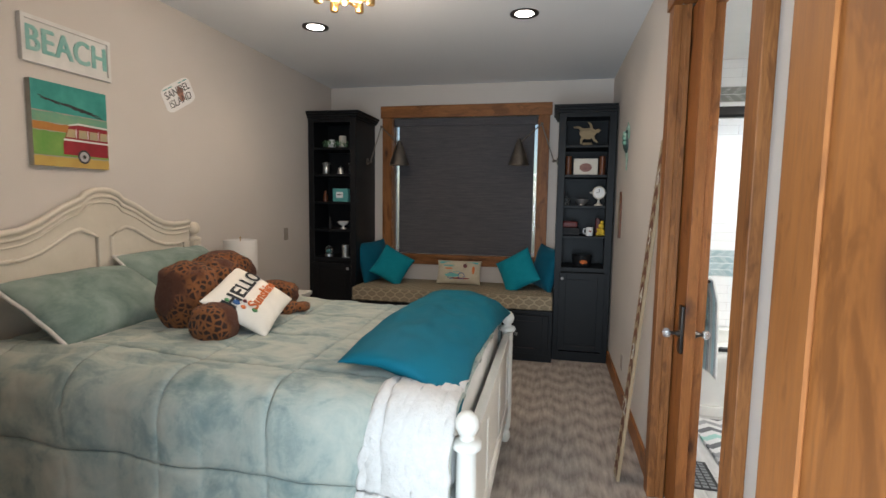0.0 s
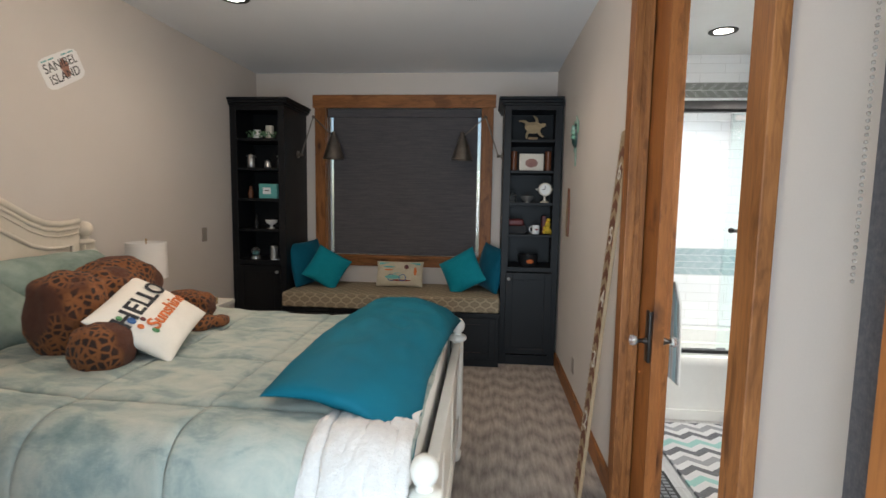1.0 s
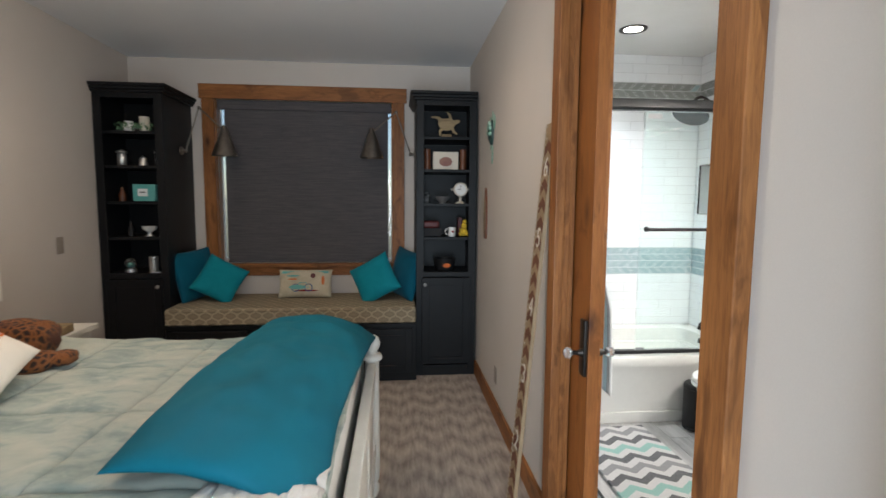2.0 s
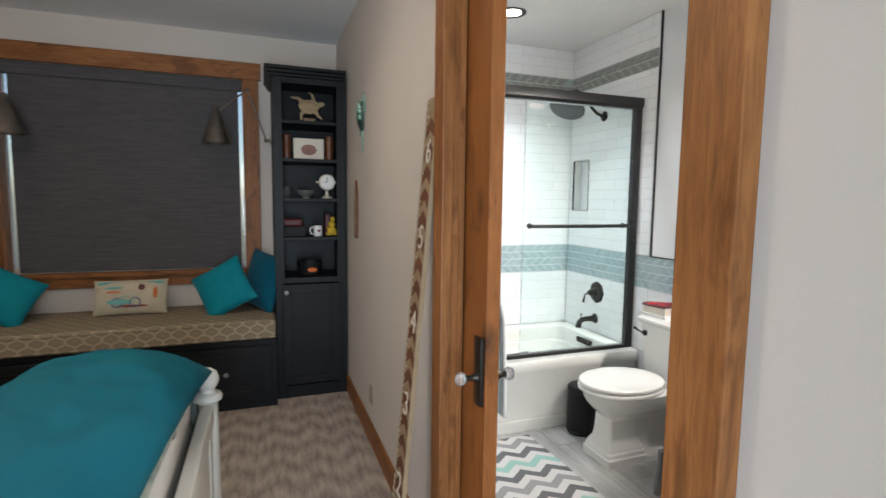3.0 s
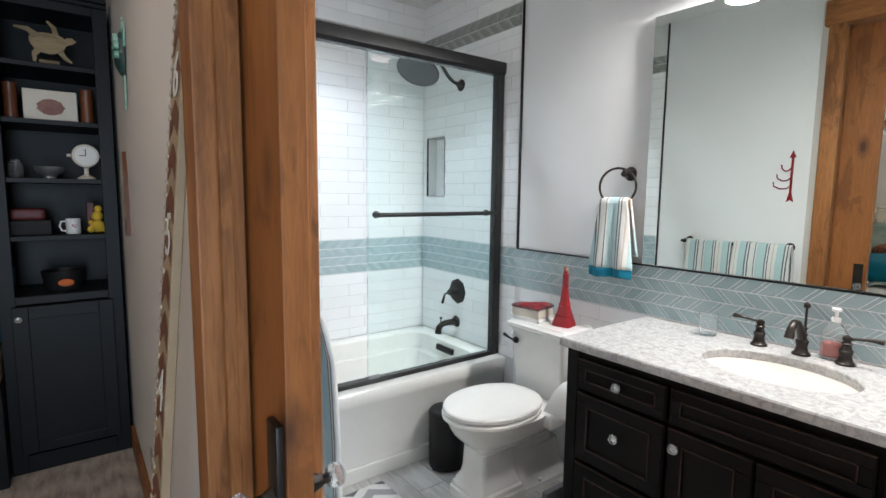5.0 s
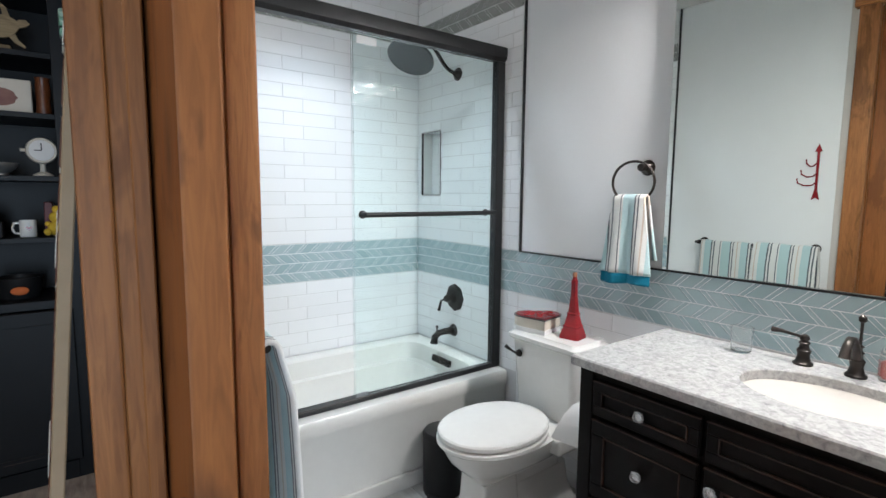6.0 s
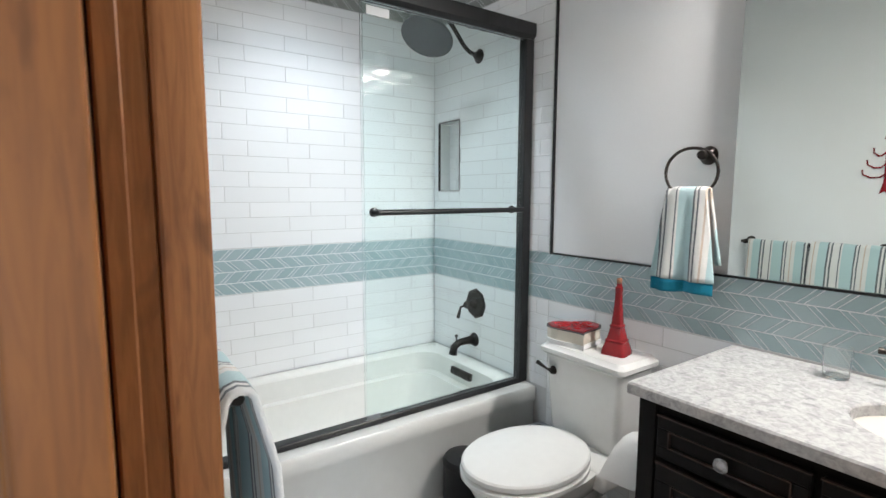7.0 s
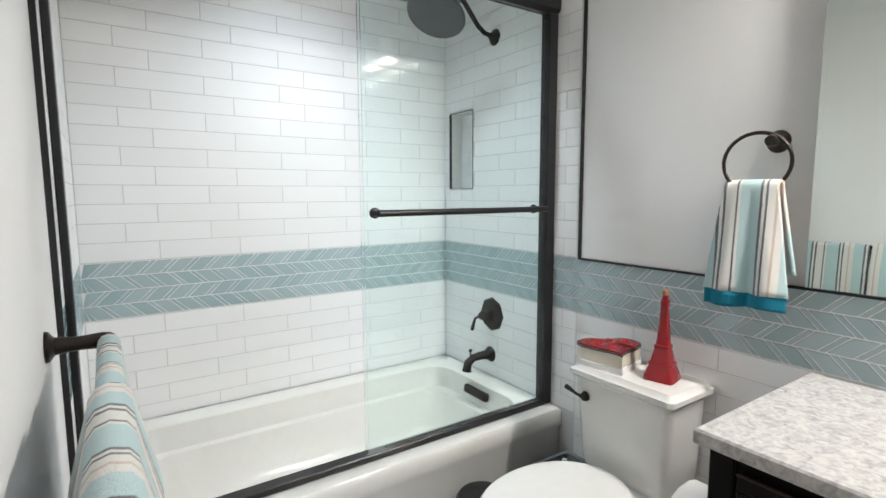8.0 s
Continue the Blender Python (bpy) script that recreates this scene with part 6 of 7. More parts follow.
for x, r in ((-0.075, 0.032), (0.035, 0.032)):
    z = pillow_height(0.46, 0.25, 0.11, x, -0.045)
    part("print", tube(B(), [(x + r * math.cos(t), -0.045 + r * math.sin(t), z + 0.002) for t in [2 * math.pi * i / 18 for i in range(18)]], 0.004, 6, True), M_BLUET, tp, "printed bicycle wheel")
z = pillow_height(0.46, 0.25, 0.11, -0.02, -0.02)
part("print", tube(B(), [(-0.075, -0.045, z - 0.004), (-0.045, 0.0, z), (0.015, 0.0, z), (0.035, -0.045, z - 0.004), (-0.02, -0.045, z), (-0.045, 0.0, z)], 0.003, 6), M_TEALP, tp, "printed bicycle frame")
part("print", prism(B(), [(-0.20, 0.085), (0.20, 0.085), (0.20, 0.105), (-0.20, 0.105)], pose(0, 0, 0.020), 0.010), M_TEALP, tp, "printed teal band")


def sconce(sx, side):
    """A swing-arm sconce fixed to a bookcase's side, reaching to one side."""
    s = thing("swing_arm_sconce", "antique bronze swing-arm lamp with a cone shade", "wall lamp", pose(sx, 4.80, 1.88))
    d = -side
    part("back_plate", lathe(B(), [(0.035, 0.0006 * d), (0.034, 0.010 * d), (0.012, 0.016 * d), (0.010, 0.035 * d)], 18, axis="x"), M_IRON, s, smooth=40)
    part("knuckle", ball(B(), (0.040 * d, 0, 0), 0.016), M_IRON, s, smooth=180)
    el = (0.165 * d, -0.02, 0.355)
    part("lower_arm", tube(B(), [(0.040 * d, 0, 0), el], 0.006), M_IRON, s, smooth=60)
    part("elbow", ball(B(), el, 0.014), M_IRON, s, smooth=180)
    tip = (0.375 * d, -0.06, 0.165)
    part("upper_arm", tube(B(), [el, tip], 0.006), M_IRON, s, smooth=60)
    sh = part("shade", lathe(B(), [(0.012, 0.19), (0.018, 0.185), (0.022, 0.155), (0.032, 0.14), (0.100, -0.055), (0.102, -0.062), (0.098, -0.060), (0.028, 0.135), (0.0, 0.145)], 28, (tip[0] + 0.0 * d, tip[1], 0.02)), M_IRON, s, "cone-shaped antique bronze shade", smooth=40)


sconce(0.030, 1)
sconce(-1.935, -1)


# ---- things on the shelves ----
def shelf_thing(name, label, cat, x, y, z, *parts):
    t = thing(name, label, cat, pose(x, y, z + 0.0008))
    for nm, bm, mt in parts:
        part(nm, bm, mt, t, smooth=40)
    return t


def turtle(m):
    bm = B()
    shell = [(0.074 * math.cos(t), 0.050 * math.sin(t) + 0.006 * math.cos(2 * t)) for t in [2 * math.pi * i / 20 for i in range(20)]]
    prism(bm, shell, m, 0.016)
    for pts in ([(0.06, 0.016), (0.075, 0.034), (0.098, 0.036), (0.112, 0.022), (0.098, 0.006), (0.066, -0.006)], [(-0.03, 0.036), (-0.075, 0.062), (-0.125, 0.060), (-0.128, 0.050), (-0.08, 0.040), (-0.058, 0.016)],
                [(0.02, 0.040), (0.016, 0.072), (-0.004, 0.098), (0.006, 0.102), (0.034, 0.078), (0.046, 0.034)], [(0.03, -0.038), (0.056, -0.072), (0.088, -0.088), (0.092, -0.080), (0.068, -0.056), (0.056, -0.022)], [(-0.05, -0.026), (-0.066, -0.058), (-0.062, -0.098), (-0.050, -0.098), (-0.046, -0.066), (-0.022, -0.042)]):
        prism(bm, pts, m @ pose(0, 0, 0.002), 0.011)
    return bm


S1, S2, S3, S4, S5 = 2.000, 1.735, 1.455, 1.175, 0.885
UPR = frame_of((0, 0, 0), (1, 0, 0), (0, -1, 0))
shelf_thing("turtle_ornament", "carved pale wood sea turtle on a stand", "ornament", 0.285, 4.60, S1,
            ("turtle", turtle(UPR @ pose(0, 0.115, 0)), M_TANWOOD), ("stand", box(B(), -0.04, 0.04, -0.03, 0.02, 0.0, 0.028, 0.003), M_TANWOOD))
for x in (0.125, 0.425):
    shelf_thing("wood_candlestick", "carved reddish-brown wooden pillar", "ornament", x, 4.60, S2,
                ("pillar", lathe(B(), [(0.028, 0.0), (0.03, 0.01), (0.026, 0.06), (0.029, 0.12), (0.026, 0.16), (0.03, 0.17), (0.0, 0.17)], 14), M_BROWNGL))
sp = shelf_thing("shell_picture", "small cream box picture of a shell", "picture", 0.278, 4.59, S2,
            ("frame", box(B(), -0.082, 0.082, -0.015, 0.015, 0.0, 0.115, 0.003), M_CREAM),
            ("print", prism(B(), [(0.038 * math.cos(t) * (1.1 + 0.1 * math.cos(9 * t)), 0.03 * math.sin(t)) for t in [2 * math.pi * i / 24 for i in range(24)]], UPR @ pose(0, 0.052, 0.0152), 0.002), surface("shell_print_ink", (0.22, 0.10, 0.09), (0.32, 0.17, 0.13), 30, 0.7)))
shelf_thing("glass_jar", "small clear glass jar", "jar", 0.125, 4.60, S3, ("jar", lathe(B(), [(0.026, 0.0), (0.030, 0.006), (0.030, 0.065), (0.016, 0.08), (0.018, 0.09), (0.0, 0.092)], 18), M_CLEAR))
sb = shelf_thing("silver_bowl", "small silver footed bowl", "bowl", 0.255, 4.60, S3, ("bowl", lathe(B(), [(0.022, 0.0), (0.02, 0.008), (0.045, 0.03), (0.053, 0.052), (0.050, 0.052), (0.04, 0.03), (0.0, 0.014)], 24), M_SILVER))
ck = shelf_thing("desk_clock", "round white desk clock on a cream pedestal", "clock", 0.405, 4.59, S3,
                 ("pedestal", lathe(B(), [(0.040, 0.0), (0.038, 0.008), (0.012, 0.022), (0.010, 0.055), (0.014, 0.06), (0.0, 0.062)], 18), M_CREAM),
                 ("case", lathe(B(), [(0.0, -0.022), (0.056, -0.022), (0.060, -0.012), (0.056, 0.016), (0.0, 0.02)], 28, (0, 0, 0.118), "y"), M_CREAM),
                 ("dial", lathe(B(), [(0.0, -0.0242), (0.046, -0.0242), (0.047, -0.0222)], 28, (0, 0, 0.118), "y"), M_PAPER),
                 ("clock_hand", box(B(), -0.002, 0.002, -0.0262, -0.0246, 0.118, 0.152), M_BLACKINK),
                 ("clock_hand", box(B(), -0.026, 0.0, -0.0262, -0.0246, 0.116, 0.120), M_BLACKINK),
                 ("ear", tube(B(), [(-0.078, 0, 0.118), (-0.06, 0, 0.118)], 0.008), M_CREAM), ("ear", tube(B(), [(0.06, 0, 0.118), (0.078, 0, 0.118)], 0.008), M_CREAM))
rc = shelf_thing("red_case", "dark red leather case stacked on a box", "box", 0.155, 4.61, S4,
            ("box", box(B(), -0.055, 0.07, -0.05, 0.06, 0.0, 0.055, 0.006, 2), M_BLACKINK), ("case", box(B(), -0.05, 0.055, -0.045, 0.055, 0.056, 0.10, 0.014, 3), M_DARKRED))
mg = shelf_thing("mug", "white mug with a small red heart", "mug", 0.335, 4.58, S4,
                 ("cup", lathe(B(), [(0.030, 0.0), (0.032, 0.003), (0.032, 0.078), (0.029, 0.078), (0.028, 0.006), (0.0, 0.006)], 24), M_PORC),
                 ("mug_handle", tube(B(), [(-0.030, 0, 0.064), (-0.05, 0, 0.064), (-0.056, 0, 0.04), (-0.048, 0, 0.018), (-0.030, 0, 0.016)], 0.005, 8), M_PORC),
                 ("heart_print", prism(B(), heart(0.013), UPR @ pose(0.005, 0.042, 0.0315), 0.0016), M_RED))
bm = B()
for c, r in (((0, 0, 0.035), 0.034), ((0, 0, 0.088), 0.026), ((0.005, -0.006, 0.125), 0.018), ((-0.03, -0.02, 0.02), 0.017), ((0.03, -0.02, 0.02), 0.017), ((-0.03, -0.01, 0.058), 0.012)):
    ball(bm, c, r, u=14, v=10)
solid("yellow_plush", bm, M_YELLOW, "small yellow plush toy on the shelf", "plush toy", pose(0.438, 4.575, S4 + 0.002), smooth=180)
shelf_thing("books", "two dark standing books", "books", 0.43, 4.68, S4, ("book", box(B(), -0.035, -0.002, -0.05, 0.05, 0.0, 0.16, 0.003), M_DARKRED), ("book", box(B(), 0.0, 0.03, -0.05, 0.05, 0.0, 0.15, 0.003), M_BLACKINK))
shelf_thing("black_basket", "low black lacquer bowl with a red ornament", "bowl", 0.28, 4.64, S5,
            ("bowl", lathe(B(), [(0.075, 0.0), (0.08, 0.01), (0.095, 0.10), (0.088, 0.10), (0.07, 0.012), (0.0, 0.012)], 24), M_RUBBER), ("ornament", ball(B(), (0.01, -0.10, 0.045), 0.028, 1.2, 0.3, 0.7), M_ORANGE))
sp.scale, rc.scale, sb.scale = (1.3, 1.0, 1.3), (1.3, 1.0, 1.3), (1.2, 1.2, 1.1)
# the other bookcase
bm = B()
rs = random.Random(3)
for i in range(70):
    a = rs.uniform(-0.13, 0.15)
    m = pose(a, rs.uniform(-0.045, 0.02), rs.uniform(0.012, 0.06), rs.uniform(0, 360), rs.uniform(0, 360), rs.uniform(0, 360))
    prism(bm, [(-0.016, 0), (0, -0.008), (0.018, 0), (0, 0.008)], m, 0.0015)
solid("leaf_garland", bm, M_GREENP, "short garland of green leaves along the shelf", "garland", pose(-2.19, 4.58, S1 + 0.005))
shelf_thing("white_pitcher", "small round white pitcher", "pitcher", -2.245, 4.61, S1, ("body", lathe(B(), [(0.03, 0.0), (0.048, 0.03), (0.044, 0.06), (0.028, 0.075), (0.032, 0.085), (0.0, 0.085)], 20), M_PORC))
shelf_thing("pillar_candle", "thick cream wax pillar candle", "candle", -2.13, 4.62, S1, ("wax", lathe(B(), [(0.036, 0.0), (0.037, 0.12), (0.033, 0.124), (0.0, 0.118)], 20), M_CREAM))
for x, h in ((-2.305, 0.125), (-2.015, 0.125), (-2.145, 0.075)):
    shelf_thing("silver_cup", "small silver and glass lidded jar", "jar", x, 4.60, S2,
                ("jar", lathe(B(), [(0.030, 0.0), (0.034, 0.005), (0.034 - 0.008 * (h < 0.1), h * 0.7), (0.026, h * 0.8)], 20), M_SILVER),
                ("lid", lathe(B(), [(0.045 - 0.02 * (h < 0.1), h * 0.81), (0.04 - 0.02 * (h < 0.1), h * 0.92), (0.008, h), (0.0, h + 0.01)], 20), M_SILVER))
shelf_thing("amber_bottle", "small pink and amber bottle", "bottle", -2.315, 4.60, S3, ("bottle", lathe(B(), [(0.022, 0.0), (0.026, 0.05), (0.012, 0.085), (0.010, 0.11), (0.0, 0.112)], 16), M_BROWNGL))
shelf_thing("teal_radio", "teal tin box with a white dial", "box", -2.135, 4.61, S3,
            ("box", box(B(), -0.085, 0.085, -0.045, 0.045, 0.0, 0.135, 0.008, 2), M_TEALP), ("dial", box(B(), -0.045, 0.03, -0.049, -0.0452, 0.04, 0.10, 0.002), M_PAPER), ("needle", box(B(), -0.03, 0.015, -0.0515, -0.0492, 0.068, 0.076), M_BLACKINK))
shelf_thing("dark_bottle", "slim dark glass bottle", "bottle", -2.27, 4.61, S4, ("bottle", lathe(B(), [(0.02, 0.0), (0.022, 0.06), (0.009, 0.085), (0.009, 0.12), (0.0, 0.12)], 16), M_RUBBER))
shelf_thing("compote", "white footed compote dish", "bowl", -2.12, 4.60, S4, ("dish", lathe(B(), [(0.032, 0.0), (0.014, 0.012), (0.012, 0.03), (0.05, 0.055), (0.058, 0.08), (0.054, 0.08), (0.0, 0.045)], 24), M_PORC))
shelf_thing("snow_globe", "glass snow globe on a dark base", "snow globe", -2.28, 4.60, S5, ("base", lathe(B(), [(0.044, 0.0), (0.042, 0.022), (0.034, 0.028), (0.0, 0.028)], 20), M_SILVER), ("globe", ball(B(), (0, 0, 0.068), 0.045), M_CLEAR), ("scene", ball(B(), (0, 0, 0.055), 0.024, 1, 1, 0.8), M_TEALP))
shelf_thing("lidded_jar", "ribbed silver jar beside a white card", "jar", -2.10, 4.60, S5, ("jar", lathe(B(), [(0.034, 0.0), (0.036, 0.10), (0.03, 0.105), (0.036, 0.108), (0.036, 0.125), (0.0, 0.125)], 20), M_SILVER), ("card", box(B(), 0.0, 0.10, -0.06, -0.03, 0.0, 0.004), M_PAPER))


# ---- along the side wall ----
def growth_chart():
    b = Vector((0.372, 2.500, 0.001))
    t = Vector((0.526, 2.500, 1.81))
    up = (t - b).normalized()
    u = Vector((0, -1, 0))
    m = Matrix((u, up, u.cross(up))).transposed().to_4x4()
    m.translation = b
    L = (t - b).length
    r = thing("growth_chart", "tall wooden ruler board with numbers leaning on the wall", "growth chart", m)
    cream, brown = surface("tan_board", (0.33, 0.235, 0.14), (0.26, 0.18, 0.10), 9, 0.7), surface("brown_stencil", (0.14, 0.045, 0.016), (0.10, 0.03, 0.011), 16, 0.7)
    ticks = surface("cream_stencil", (0.44, 0.38, 0.30), (0.36, 0.31, 0.24), 20, 0.8)
    part("board", box(B(), -0.058, 0.058, 0.0, L, -0.018, -0.0005, 0.002), cream, r)
    z = 0.03
    while z < L - 0.10:
        part("chevron", prism(B(), [(-0.036, z), (0.010, z + 0.030), (0.0565, z), (0.0565, z + 0.042), (0.010, z + 0.072), (-0.036, z + 0.042)], Matrix.Identity(4), 0.0012), brown, r)
        z += 0.082
    z, i = 0.02, 0
    while z < L - 0.01:
        w = 0.034 if i % 4 == 0 else 0.022
        part("tick", box(B(), -0.0575, -0.0575 + w, z, z + 0.008, 0.0, 0.0022), ticks, r)
        z += 0.0254
        i += 1
    for j, ch in enumerate("23456"):
        words(ch, 0.120, M_CREAM, "numeral", r, pose(0.014, 1.62 - 0.305 * (4 - j), 0.0022), "white painted numeral", extrude=0.0006)


growth_chart()
P_WE = frame_of((XW - 0.0005, 0, 0), (0, -1, 0), (-1, 0, 0))


def wall_ornaments():
    s = thing("sea_ornament", "green and white metal sea creature on the wall", "wall ornament", P_WE @ pose(-3.88, 1.90, 0))
    I = Matrix.Identity(4)
    gl = surface("green_capiz", (0.05, 0.26, 0.16), (0.50, 0.58, 0.50), 34, 0.3)
    dk = surface("dark_enamel", (0.012, 0.03, 0.028), (0.03, 0.07, 0.06), 30, 0.3)
    part("body", loft(B(), [[(0.050 * f * math.cos(t), 0.055 + 0.090 * f * math.sin(t), h) for t in [2 * math.pi * i / 18 for i in range(18)]] for f, h in ((1.0, 0.006), (0.95, 0.020), (0.6, 0.036), (0.1, 0.042))], True), dk, s, "dark enamel shell", smooth=40)
    for i in range(7):
        a = -0.2 + i * 0.57
        part("shell_plate", loft(B(), [[(0.036 * math.cos(a) + 0.014 * f * math.cos(t), 0.055 + 0.062 * math.sin(a) + 0.017 * f * math.sin(t), h) for t in [2 * math.pi * q / 10 for q in range(10)]] for f, h in ((1.0, 0.024), (0.8, 0.040), (0.2, 0.043))], True), gl, s, "green and white capiz plate", smooth=40)
    for pts in ([(-0.03, 0.13), (-0.075, 0.175), (-0.095, 0.13), (-0.075, 0.075), (-0.03, 0.08)], [(0.03, 0.13), (0.07, 0.165), (0.085, 0.12), (0.07, 0.07), (0.03, 0.08)],
                [(-0.012, 0.14), (-0.02, 0.18), (0.0, 0.20), (0.02, 0.18), (0.012, 0.14)], [(-0.03, 0.0), (-0.075, -0.035), (-0.06, -0.06), (-0.015, -0.03)], [(-0.010, -0.03), (-0.028, -0.10), (0.0, -0.165), (0.022, -0.10), (0.012, -0.03)]):
        flat(s, "fin", pts, 0.003, 0.007, gl, I)
    w = thing("wood_plaque", "narrow upright wooden fish plaque on the wall", "wall ornament", P_WE @ pose(-4.10, 1.385, 0))
    part("plaque", prism(B(), [(-0.03, -0.19), (0.03, -0.19), (0.045, -0.05), (0.03, 0.10), (0.0, 0.19), (-0.03, 0.10), (-0.045, -0.05)], I, 0.016), M_BROWNGL, w)
    part("inlay", prism(B(), [(-0.012, -0.12), (0.012, -0.12), (0.02, 0.0), (0.0, 0.12), (-0.02, 0.0)], pose(0, 0, 0.0162), 0.003), M_TANWOOD, w)
    o = thing("wall_outlet", "taupe wall outlet cover near the baseboard", "outlet", P_WE @ pose(-3.66, 0.285, 0), kind="structure")
    part("cover", box(B(), -0.036, 0.036, -0.058, 0.058, 0.0, 0.005, 0.002), M_SWITCH, o)
    for z in (-0.022, 0.022):
        part("socket", box(B(), -0.014, 0.014, z - 0.014, z + 0.014, 0.0052, 0.0072, 0.0008), M_SWITCH, o)


wall_ornaments()


def chandelier():
    c = thing("chandelier", "brass ceiling light with candle arms and glowing bulbs", "chandelier", pose(-1.06, 2.20, ZC))
    part("canopy", lathe(B(), [(0.07, -0.0005), (0.07, -0.012), (0.02, -0.03), (0.012, -0.04)], 24), M_BRASS, c, smooth=40)
    part("stem", lathe(B(), [(0.008, -0.03), (0.008, -0.20), (0.02, -0.205), (0.024, -0.235), (0.012, -0.25), (0.0, -0.252)], 14), M_BRASS, c, smooth=40)
    for i in range(6):
        a = 2 * math.pi * i / 6 + 0.3
        d = Vector((math.cos(a), math.sin(a), 0))
        arm = part("arm", tube(B(), [d * 0.015 + Vector((0, 0, -0.225)), d * 0.09 + Vector((0, 0, -0.225)), d * 0.13 + Vector((0, 0, -0.222)), d * 0.13 + Vector((0, 0, -0.19))], 0.007, 8), M_BRASS, c, smooth=60)
        part("cup", lathe(B(), [(0.018, -0.245), (0.022, -0.24), (0.022, -0.20), (0.010, -0.195)], 12, tuple(d * 0.13)), M_BRASS, arm, smooth=40)
        part("bulb", lathe(B(), [(0.010, -0.194), (0.018, -0.175), (0.016, -0.15), (0.0, -0.125)], 12, tuple(d * 0.13)), M_LENS, arm, "glowing bulb", smooth=60)
    d = bpy.data.lights.new("chandelier_glow", "POINT")
    d.energy, d.color, d.shadow_soft_size = CHAND, WARM, 0.12
    new("chandelier_glow", d).location = (-1.06, 2.20, 2.40)


chandelier()


def entry_door():
    d = thing("door_2", "open knotty alder entry door standing along the wall", "door", pose(0, 0, 0), kind="structure")
    x0, x1, y0, y1 = 0.345, 0.389, -0.02, 0.655
    part("leaf", box(B(), x0, x1, y0, y1, 0.012, 2.10, 0.003), M_DOORW, d)
    for a in ((y1 - 0.13, y1), (y0, y0 + 0.13)):
        part("stile", box(B(), x0 - 0.009, x0 - 0.0004, a[0], a[1] - 0.002, 0.014, 2.098, 0.004), M_DOORW, d)
    s = thing("door_shade", "dark woven shade with a bead chain behind the open door", "roller shade", pose(0, 0, 0))
    part("fabric", box(B(), 0.405, 0.43, 0.10, 0.785, 0.06, 1.80, 0.004), M_SHADEF, s)
    part("cassette", box(B(), 0.392, 0.46, 0.08, 0.775, 1.755, 1.83, 0.012, 3), M_SHADEF, s)
    part("mount", box(B(), 0.431, XW - 0.001, 0.40, 0.46, 1.60, 1.66, 0.002), M_BLACKTRIM, s)
    part("mount", box(B(), 0.431, XW - 0.001, 0.40, 0.46, 0.10, 0.16, 0.002), M_BLACKTRIM, s)
    ch = B()
    z = 1.752
    while z > 1.37:
        bmesh.ops.create_icosphere(ch, subdivisions=1, radius=0.0032, matrix=Matrix.Translation((0.398, 0.792, z)))
        z -= 0.0095
    part("bead_chain", ch, M_SWITCH, s, "pale bead chain", smooth=180)


entry_door()

# ---- tiles, mosaic and floor planks, laid last ----
HOLE = (YT - NY1, YT - NY0, NZ0, NZ1)
tn = thing("tile_wall_north", "white subway tiles with a blue-grey glass chevron band behind the bathtub", "tiled wall", kind="structure")
te = thing("tile_wall_east", "white subway tiles with a blue-grey glass chevron band beside the vanity", "tiled wall", kind="structure")
tw = thing("tile_wall_west", "white subway tiles at the tub's other end", "tiled wall", kind="structure")
grout(tn, P_N, 0.0, WN, 0.452, BZ0, M_GROUTW)
grout(tn, P_N, 0.0, WN, BZ0, BZ1, M_GROUTL)
grout(tn, P_N, 0.0, WN, BZ1, ZCB, M_GROUTW)
grout(te, P_E, 0.0, 3.20, 0.0, BZ0, M_GROUTW)
grout(te, P_E, 0.0, 3.20, BZ0, BZ1, M_GROUTL)
niche_grout(te, P_E, 0.0, WA, BZ1, ZCB, HOLE)
grout(tw, P_W, YP - 1.12, YT - 1.12, 0.452, ZCB, M_GROUTW)
subway(tn, P_N, 0.010, WN - 0.010, 0.452, BZ0 - 0.003, False)
chevrons(tn, P_N, 0.010, WN - 0.010, BZ0, BZ1, 4)
subway(tn, P_N, 0.010, WN - 0.010, BZ1 + 0.003, HZ0 - 0.002)
chevrons(tn, P_N, 0.010, WN - 0.010, HZ0, HZ1, 2, 0.062, 0.014, M_BANDGREY)
subway(tn, P_N, 0.010, WN - 0.010, HZ1 + 0.002, ZCB - 0.002)
subway(te, P_E, 0.001, WA - 0.004, 0.452, BZ0 - 0.003, False)
subway(te, P_E, WA - 0.003, 1.80, 0.0, BZ0 - 0.003, False)
chevrons(te, P_E, 0.001, 3.20, BZ0, BZ1, 4)
subway(te, P_E, 0.001, WA - 0.010, BZ1 + 0.003, HZ0 - 0.002, True, HOLE)
chevrons(te, P_E, 0.001, WA - 0.010, HZ0, HZ1, 2, 0.062, 0.014, M_BANDGREY)
subway(te, P_E, 0.001, WA - 0.010, HZ1 + 0.002, ZCB - 0.002)
subway(tw, P_W, YP - 1.12 + 0.008, YT - 1.12 - 0.010, 0.452, BZ0 - 0.003, False)
chevrons(tw, P_W, YP - 1.12 + 0.008, YT - 1.12 - 0.010, BZ0, BZ1, 4)
subway(tw, P_W, YP - 1.12 + 0.008, YT - 1.12 - 0.010, BZ1 + 0.003, HZ0 - 0.002)
chevrons(tw, P_W, YP - 1.12 + 0.008, YT - 1.12 - 0.010, HZ0, HZ1, 2, 0.062, 0.014, M_BANDGREY)
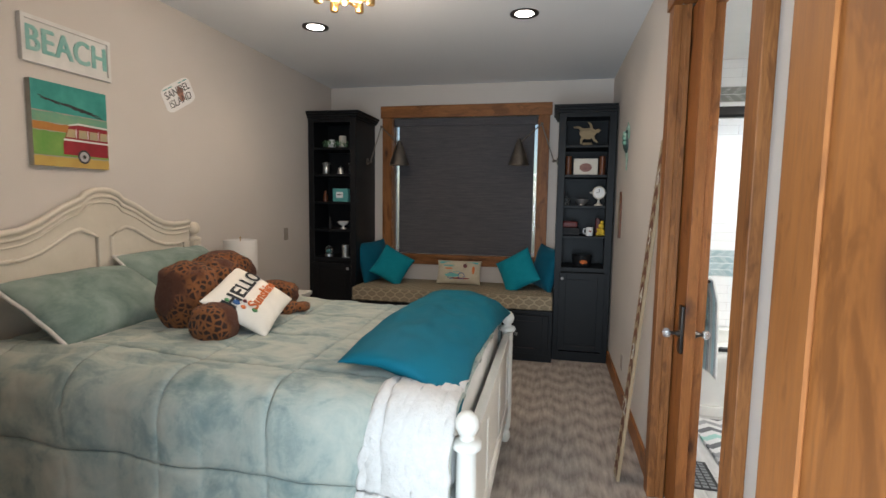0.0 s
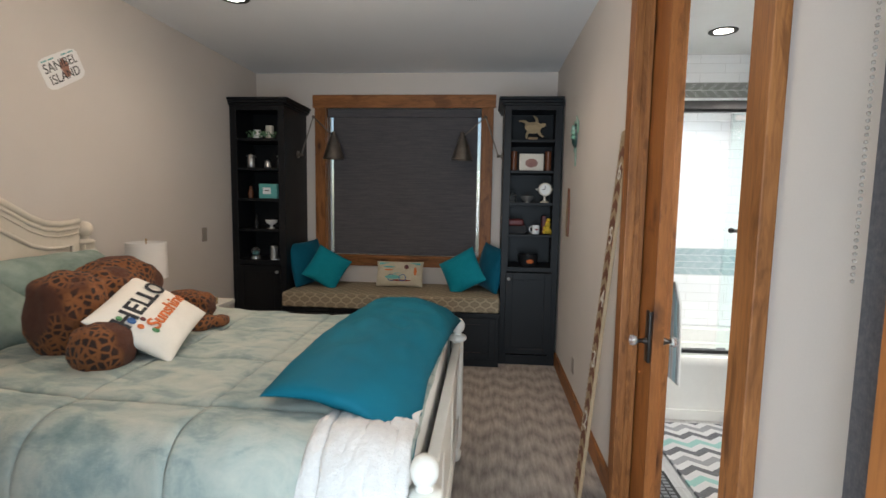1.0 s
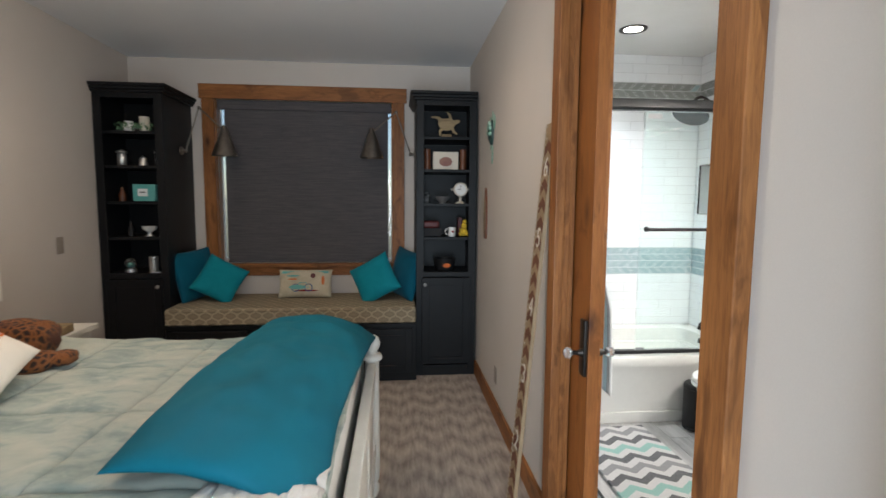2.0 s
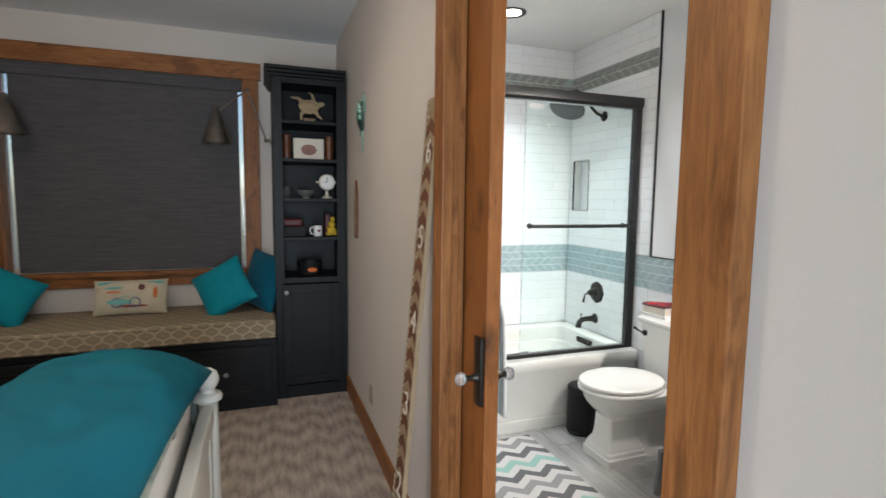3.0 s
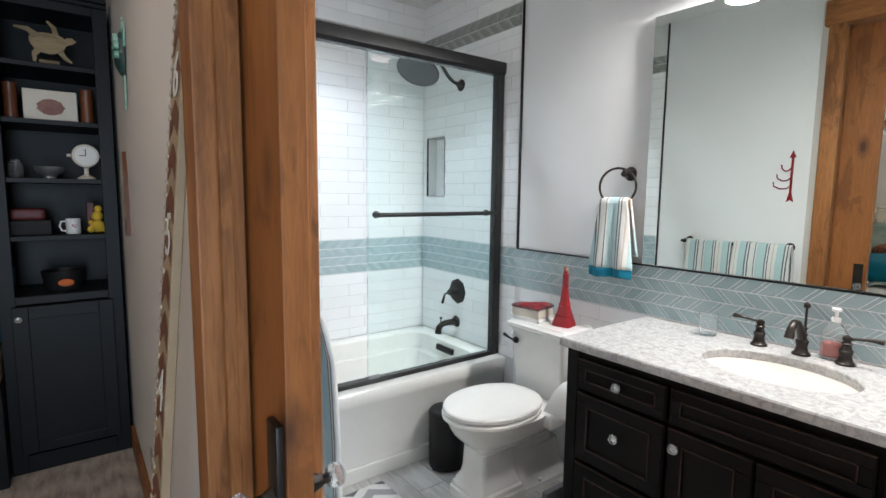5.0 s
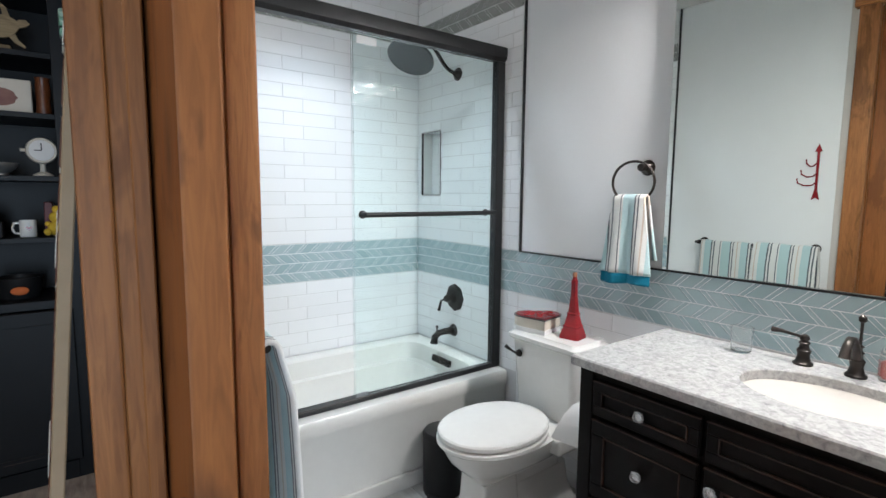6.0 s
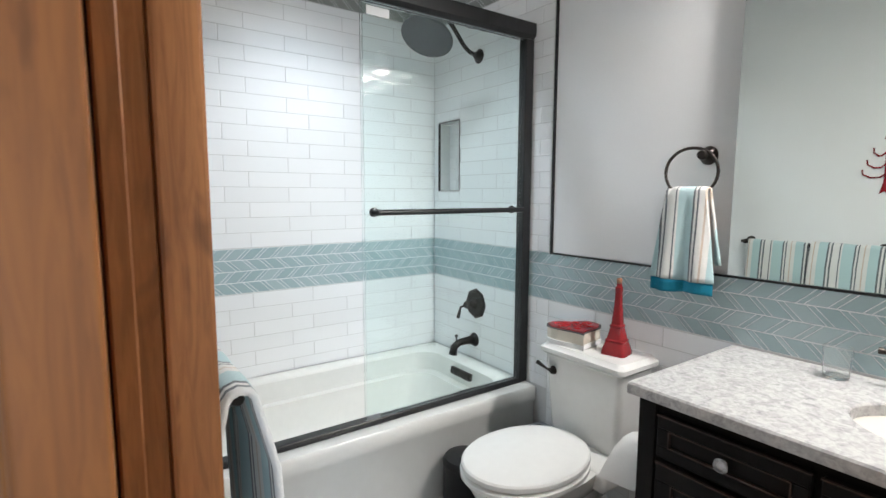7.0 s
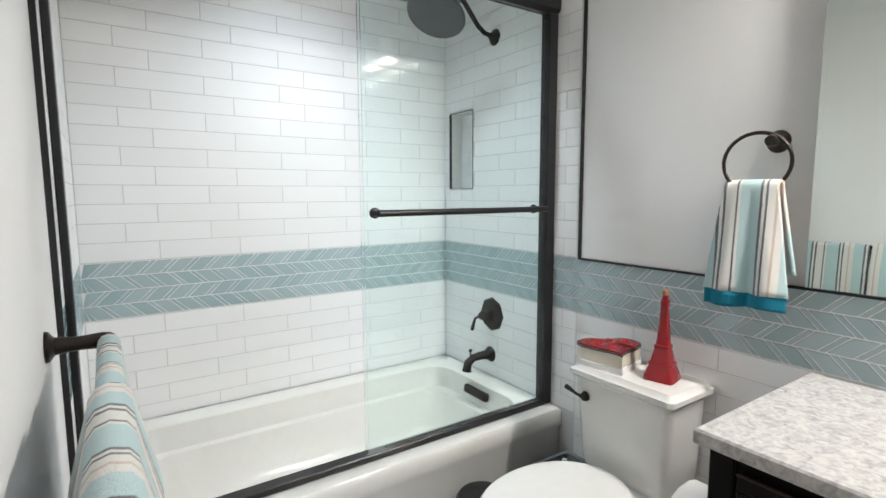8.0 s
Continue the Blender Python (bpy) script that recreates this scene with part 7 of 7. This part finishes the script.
# black edging between tile and paint, and round the niche
ed = thing("tile_edging", "thin black metal edging round the painted wall", "edging", kind="structure")
part("edge_strip", box(B(), XR - 0.0125, XR, YP - 0.007, YP + 0.001, BZ1 + 0.003, ZCB), M_BLACKTRIM, ed)
part("edge_strip", box(B(), XR - 0.0125, XR, 1.13, YP + 0.001, BZ1 - 0.004, BZ1 + 0.0028), M_BLACKTRIM, ed)
part("edge_strip", box(B(), XB + 0.004, XB + 0.0165, YP - 0.004, YP + 0.004, 0.49, ZCB), M_BLACKTRIM, ed)
nc = thing("shower_niche", "recessed tiled shelf niche with a black edge", "niche", kind="structure")
bm = B()
for a in ((NY0, NY0 + 0.002, NZ0, NZ1), (NY1 - 0.003, NY1, NZ0, NZ1), (NY0 + 0.002, NY1 - 0.003, NZ0, NZ0 + 0.002), (NY0 + 0.002, NY1 - 0.003, NZ1 - 0.002, NZ1)):
    box(bm, XR - 0.011, XR + 0.003, *a)
part("niche_edge", bm, M_BLACKTRIM, nc)
PN = frame_of((XR + ND, NY1, 0), (0, -1, 0), (-1, 0, 0))
for r in range(6):
    a = NZ0 + 0.002 + r * 0.066
    for s, e in (((0.002, 0.13), (0.133, 0.208)) if r % 2 else ((0.002, 0.07), (0.073, 0.208))):
        lay(nc, "tile", ("t", round(e - s, 3), 0.063), [(0, 0), (e - s, 0), (e - s, 0.063), (0, 0.063)], 0.005, M_TILE, PN @ pose(s, a, 0.0))
lin = B()
box(lin, XR + 0.0035, XR + ND, NY0 + 0.0005, NY0 + 0.004, NZ0 + 0.004, NZ1 - 0.004)
box(lin, XR + 0.0035, XR + ND, NY1 - 0.004, NY1 - 0.0005, NZ0 + 0.004, NZ1 - 0.004)
box(lin, XR + 0.0035, XR + ND, NY0 + 0.004, NY1 - 0.004, NZ0 + 0.0005, NZ0 + 0.004)
box(lin, XR + 0.0035, XR + ND, NY0 + 0.004, NY1 - 0.004, NZ1 - 0.004, NZ1 - 0.0005)
part("niche_lining", lin, M_PORC, nc)

k = Nodes("grey_plank_tile", 0.35)
rnd = k.n("ObjectInfo").outputs["Random"]
gr = k.noise(40, 4, 0.65, k.scaled(1.0, 0.08, 1.0), 1.0)
bl = k.noise(5, 3, 0.6)
base = k.ramp(rnd, [(0.0, (0.44, 0.44, 0.44)), (0.5, (0.54, 0.54, 0.535)), (1.0, (0.62, 0.615, 0.60))])
col = k.mix(k.ramp(gr, [(0.4, 0.5), (0.6, 0.0)]), base, (0.30, 0.29, 0.28))
k.set("Base Color", k.mix(k.ramp(bl, [(0.4, 0.0), (0.8, 0.5)]), col, (0.66, 0.65, 0.63)))
k.bump(gr, 0.15, 0.002)
M_PLANK = k.mat
fl = thing("floor_bathroom", "pale grey wood-look plank tiles on the bathroom floor", "floor", kind="structure")
rs = random.Random(5)
pw, pl = 0.152, 0.92
x = XB - 0.02
i = 0
while x < XR:
    y = 1.12 - pl * (0.0, 0.37, 0.7, 0.18)[i % 4]
    while y < 3.47:
        y0, y1, x1 = max(y, 1.12), min(y + pl, 3.47), min(x + pw, XR)
        if y1 - y0 > 0.02 and x1 - x > 0.01:
            w, h = x1 - x - 0.003, y1 - y0 - 0.003
            lay(fl, "plank", ("p", round(w, 3), round(h, 3)), [(0, 0), (w, 0), (w, h), (0, h)], 0.006, M_PLANK, pose(x + 0.0015, y0 + 0.0015, -0.006))
        y += pl
    x += pw
    i += 1
solid("threshold", box(B(), XW + 0.122, XB - 0.021, DY0, DY1, -0.006, 0.002), M_PLANK, "pale grey tile threshold under the doorway", "threshold", kind="structure")
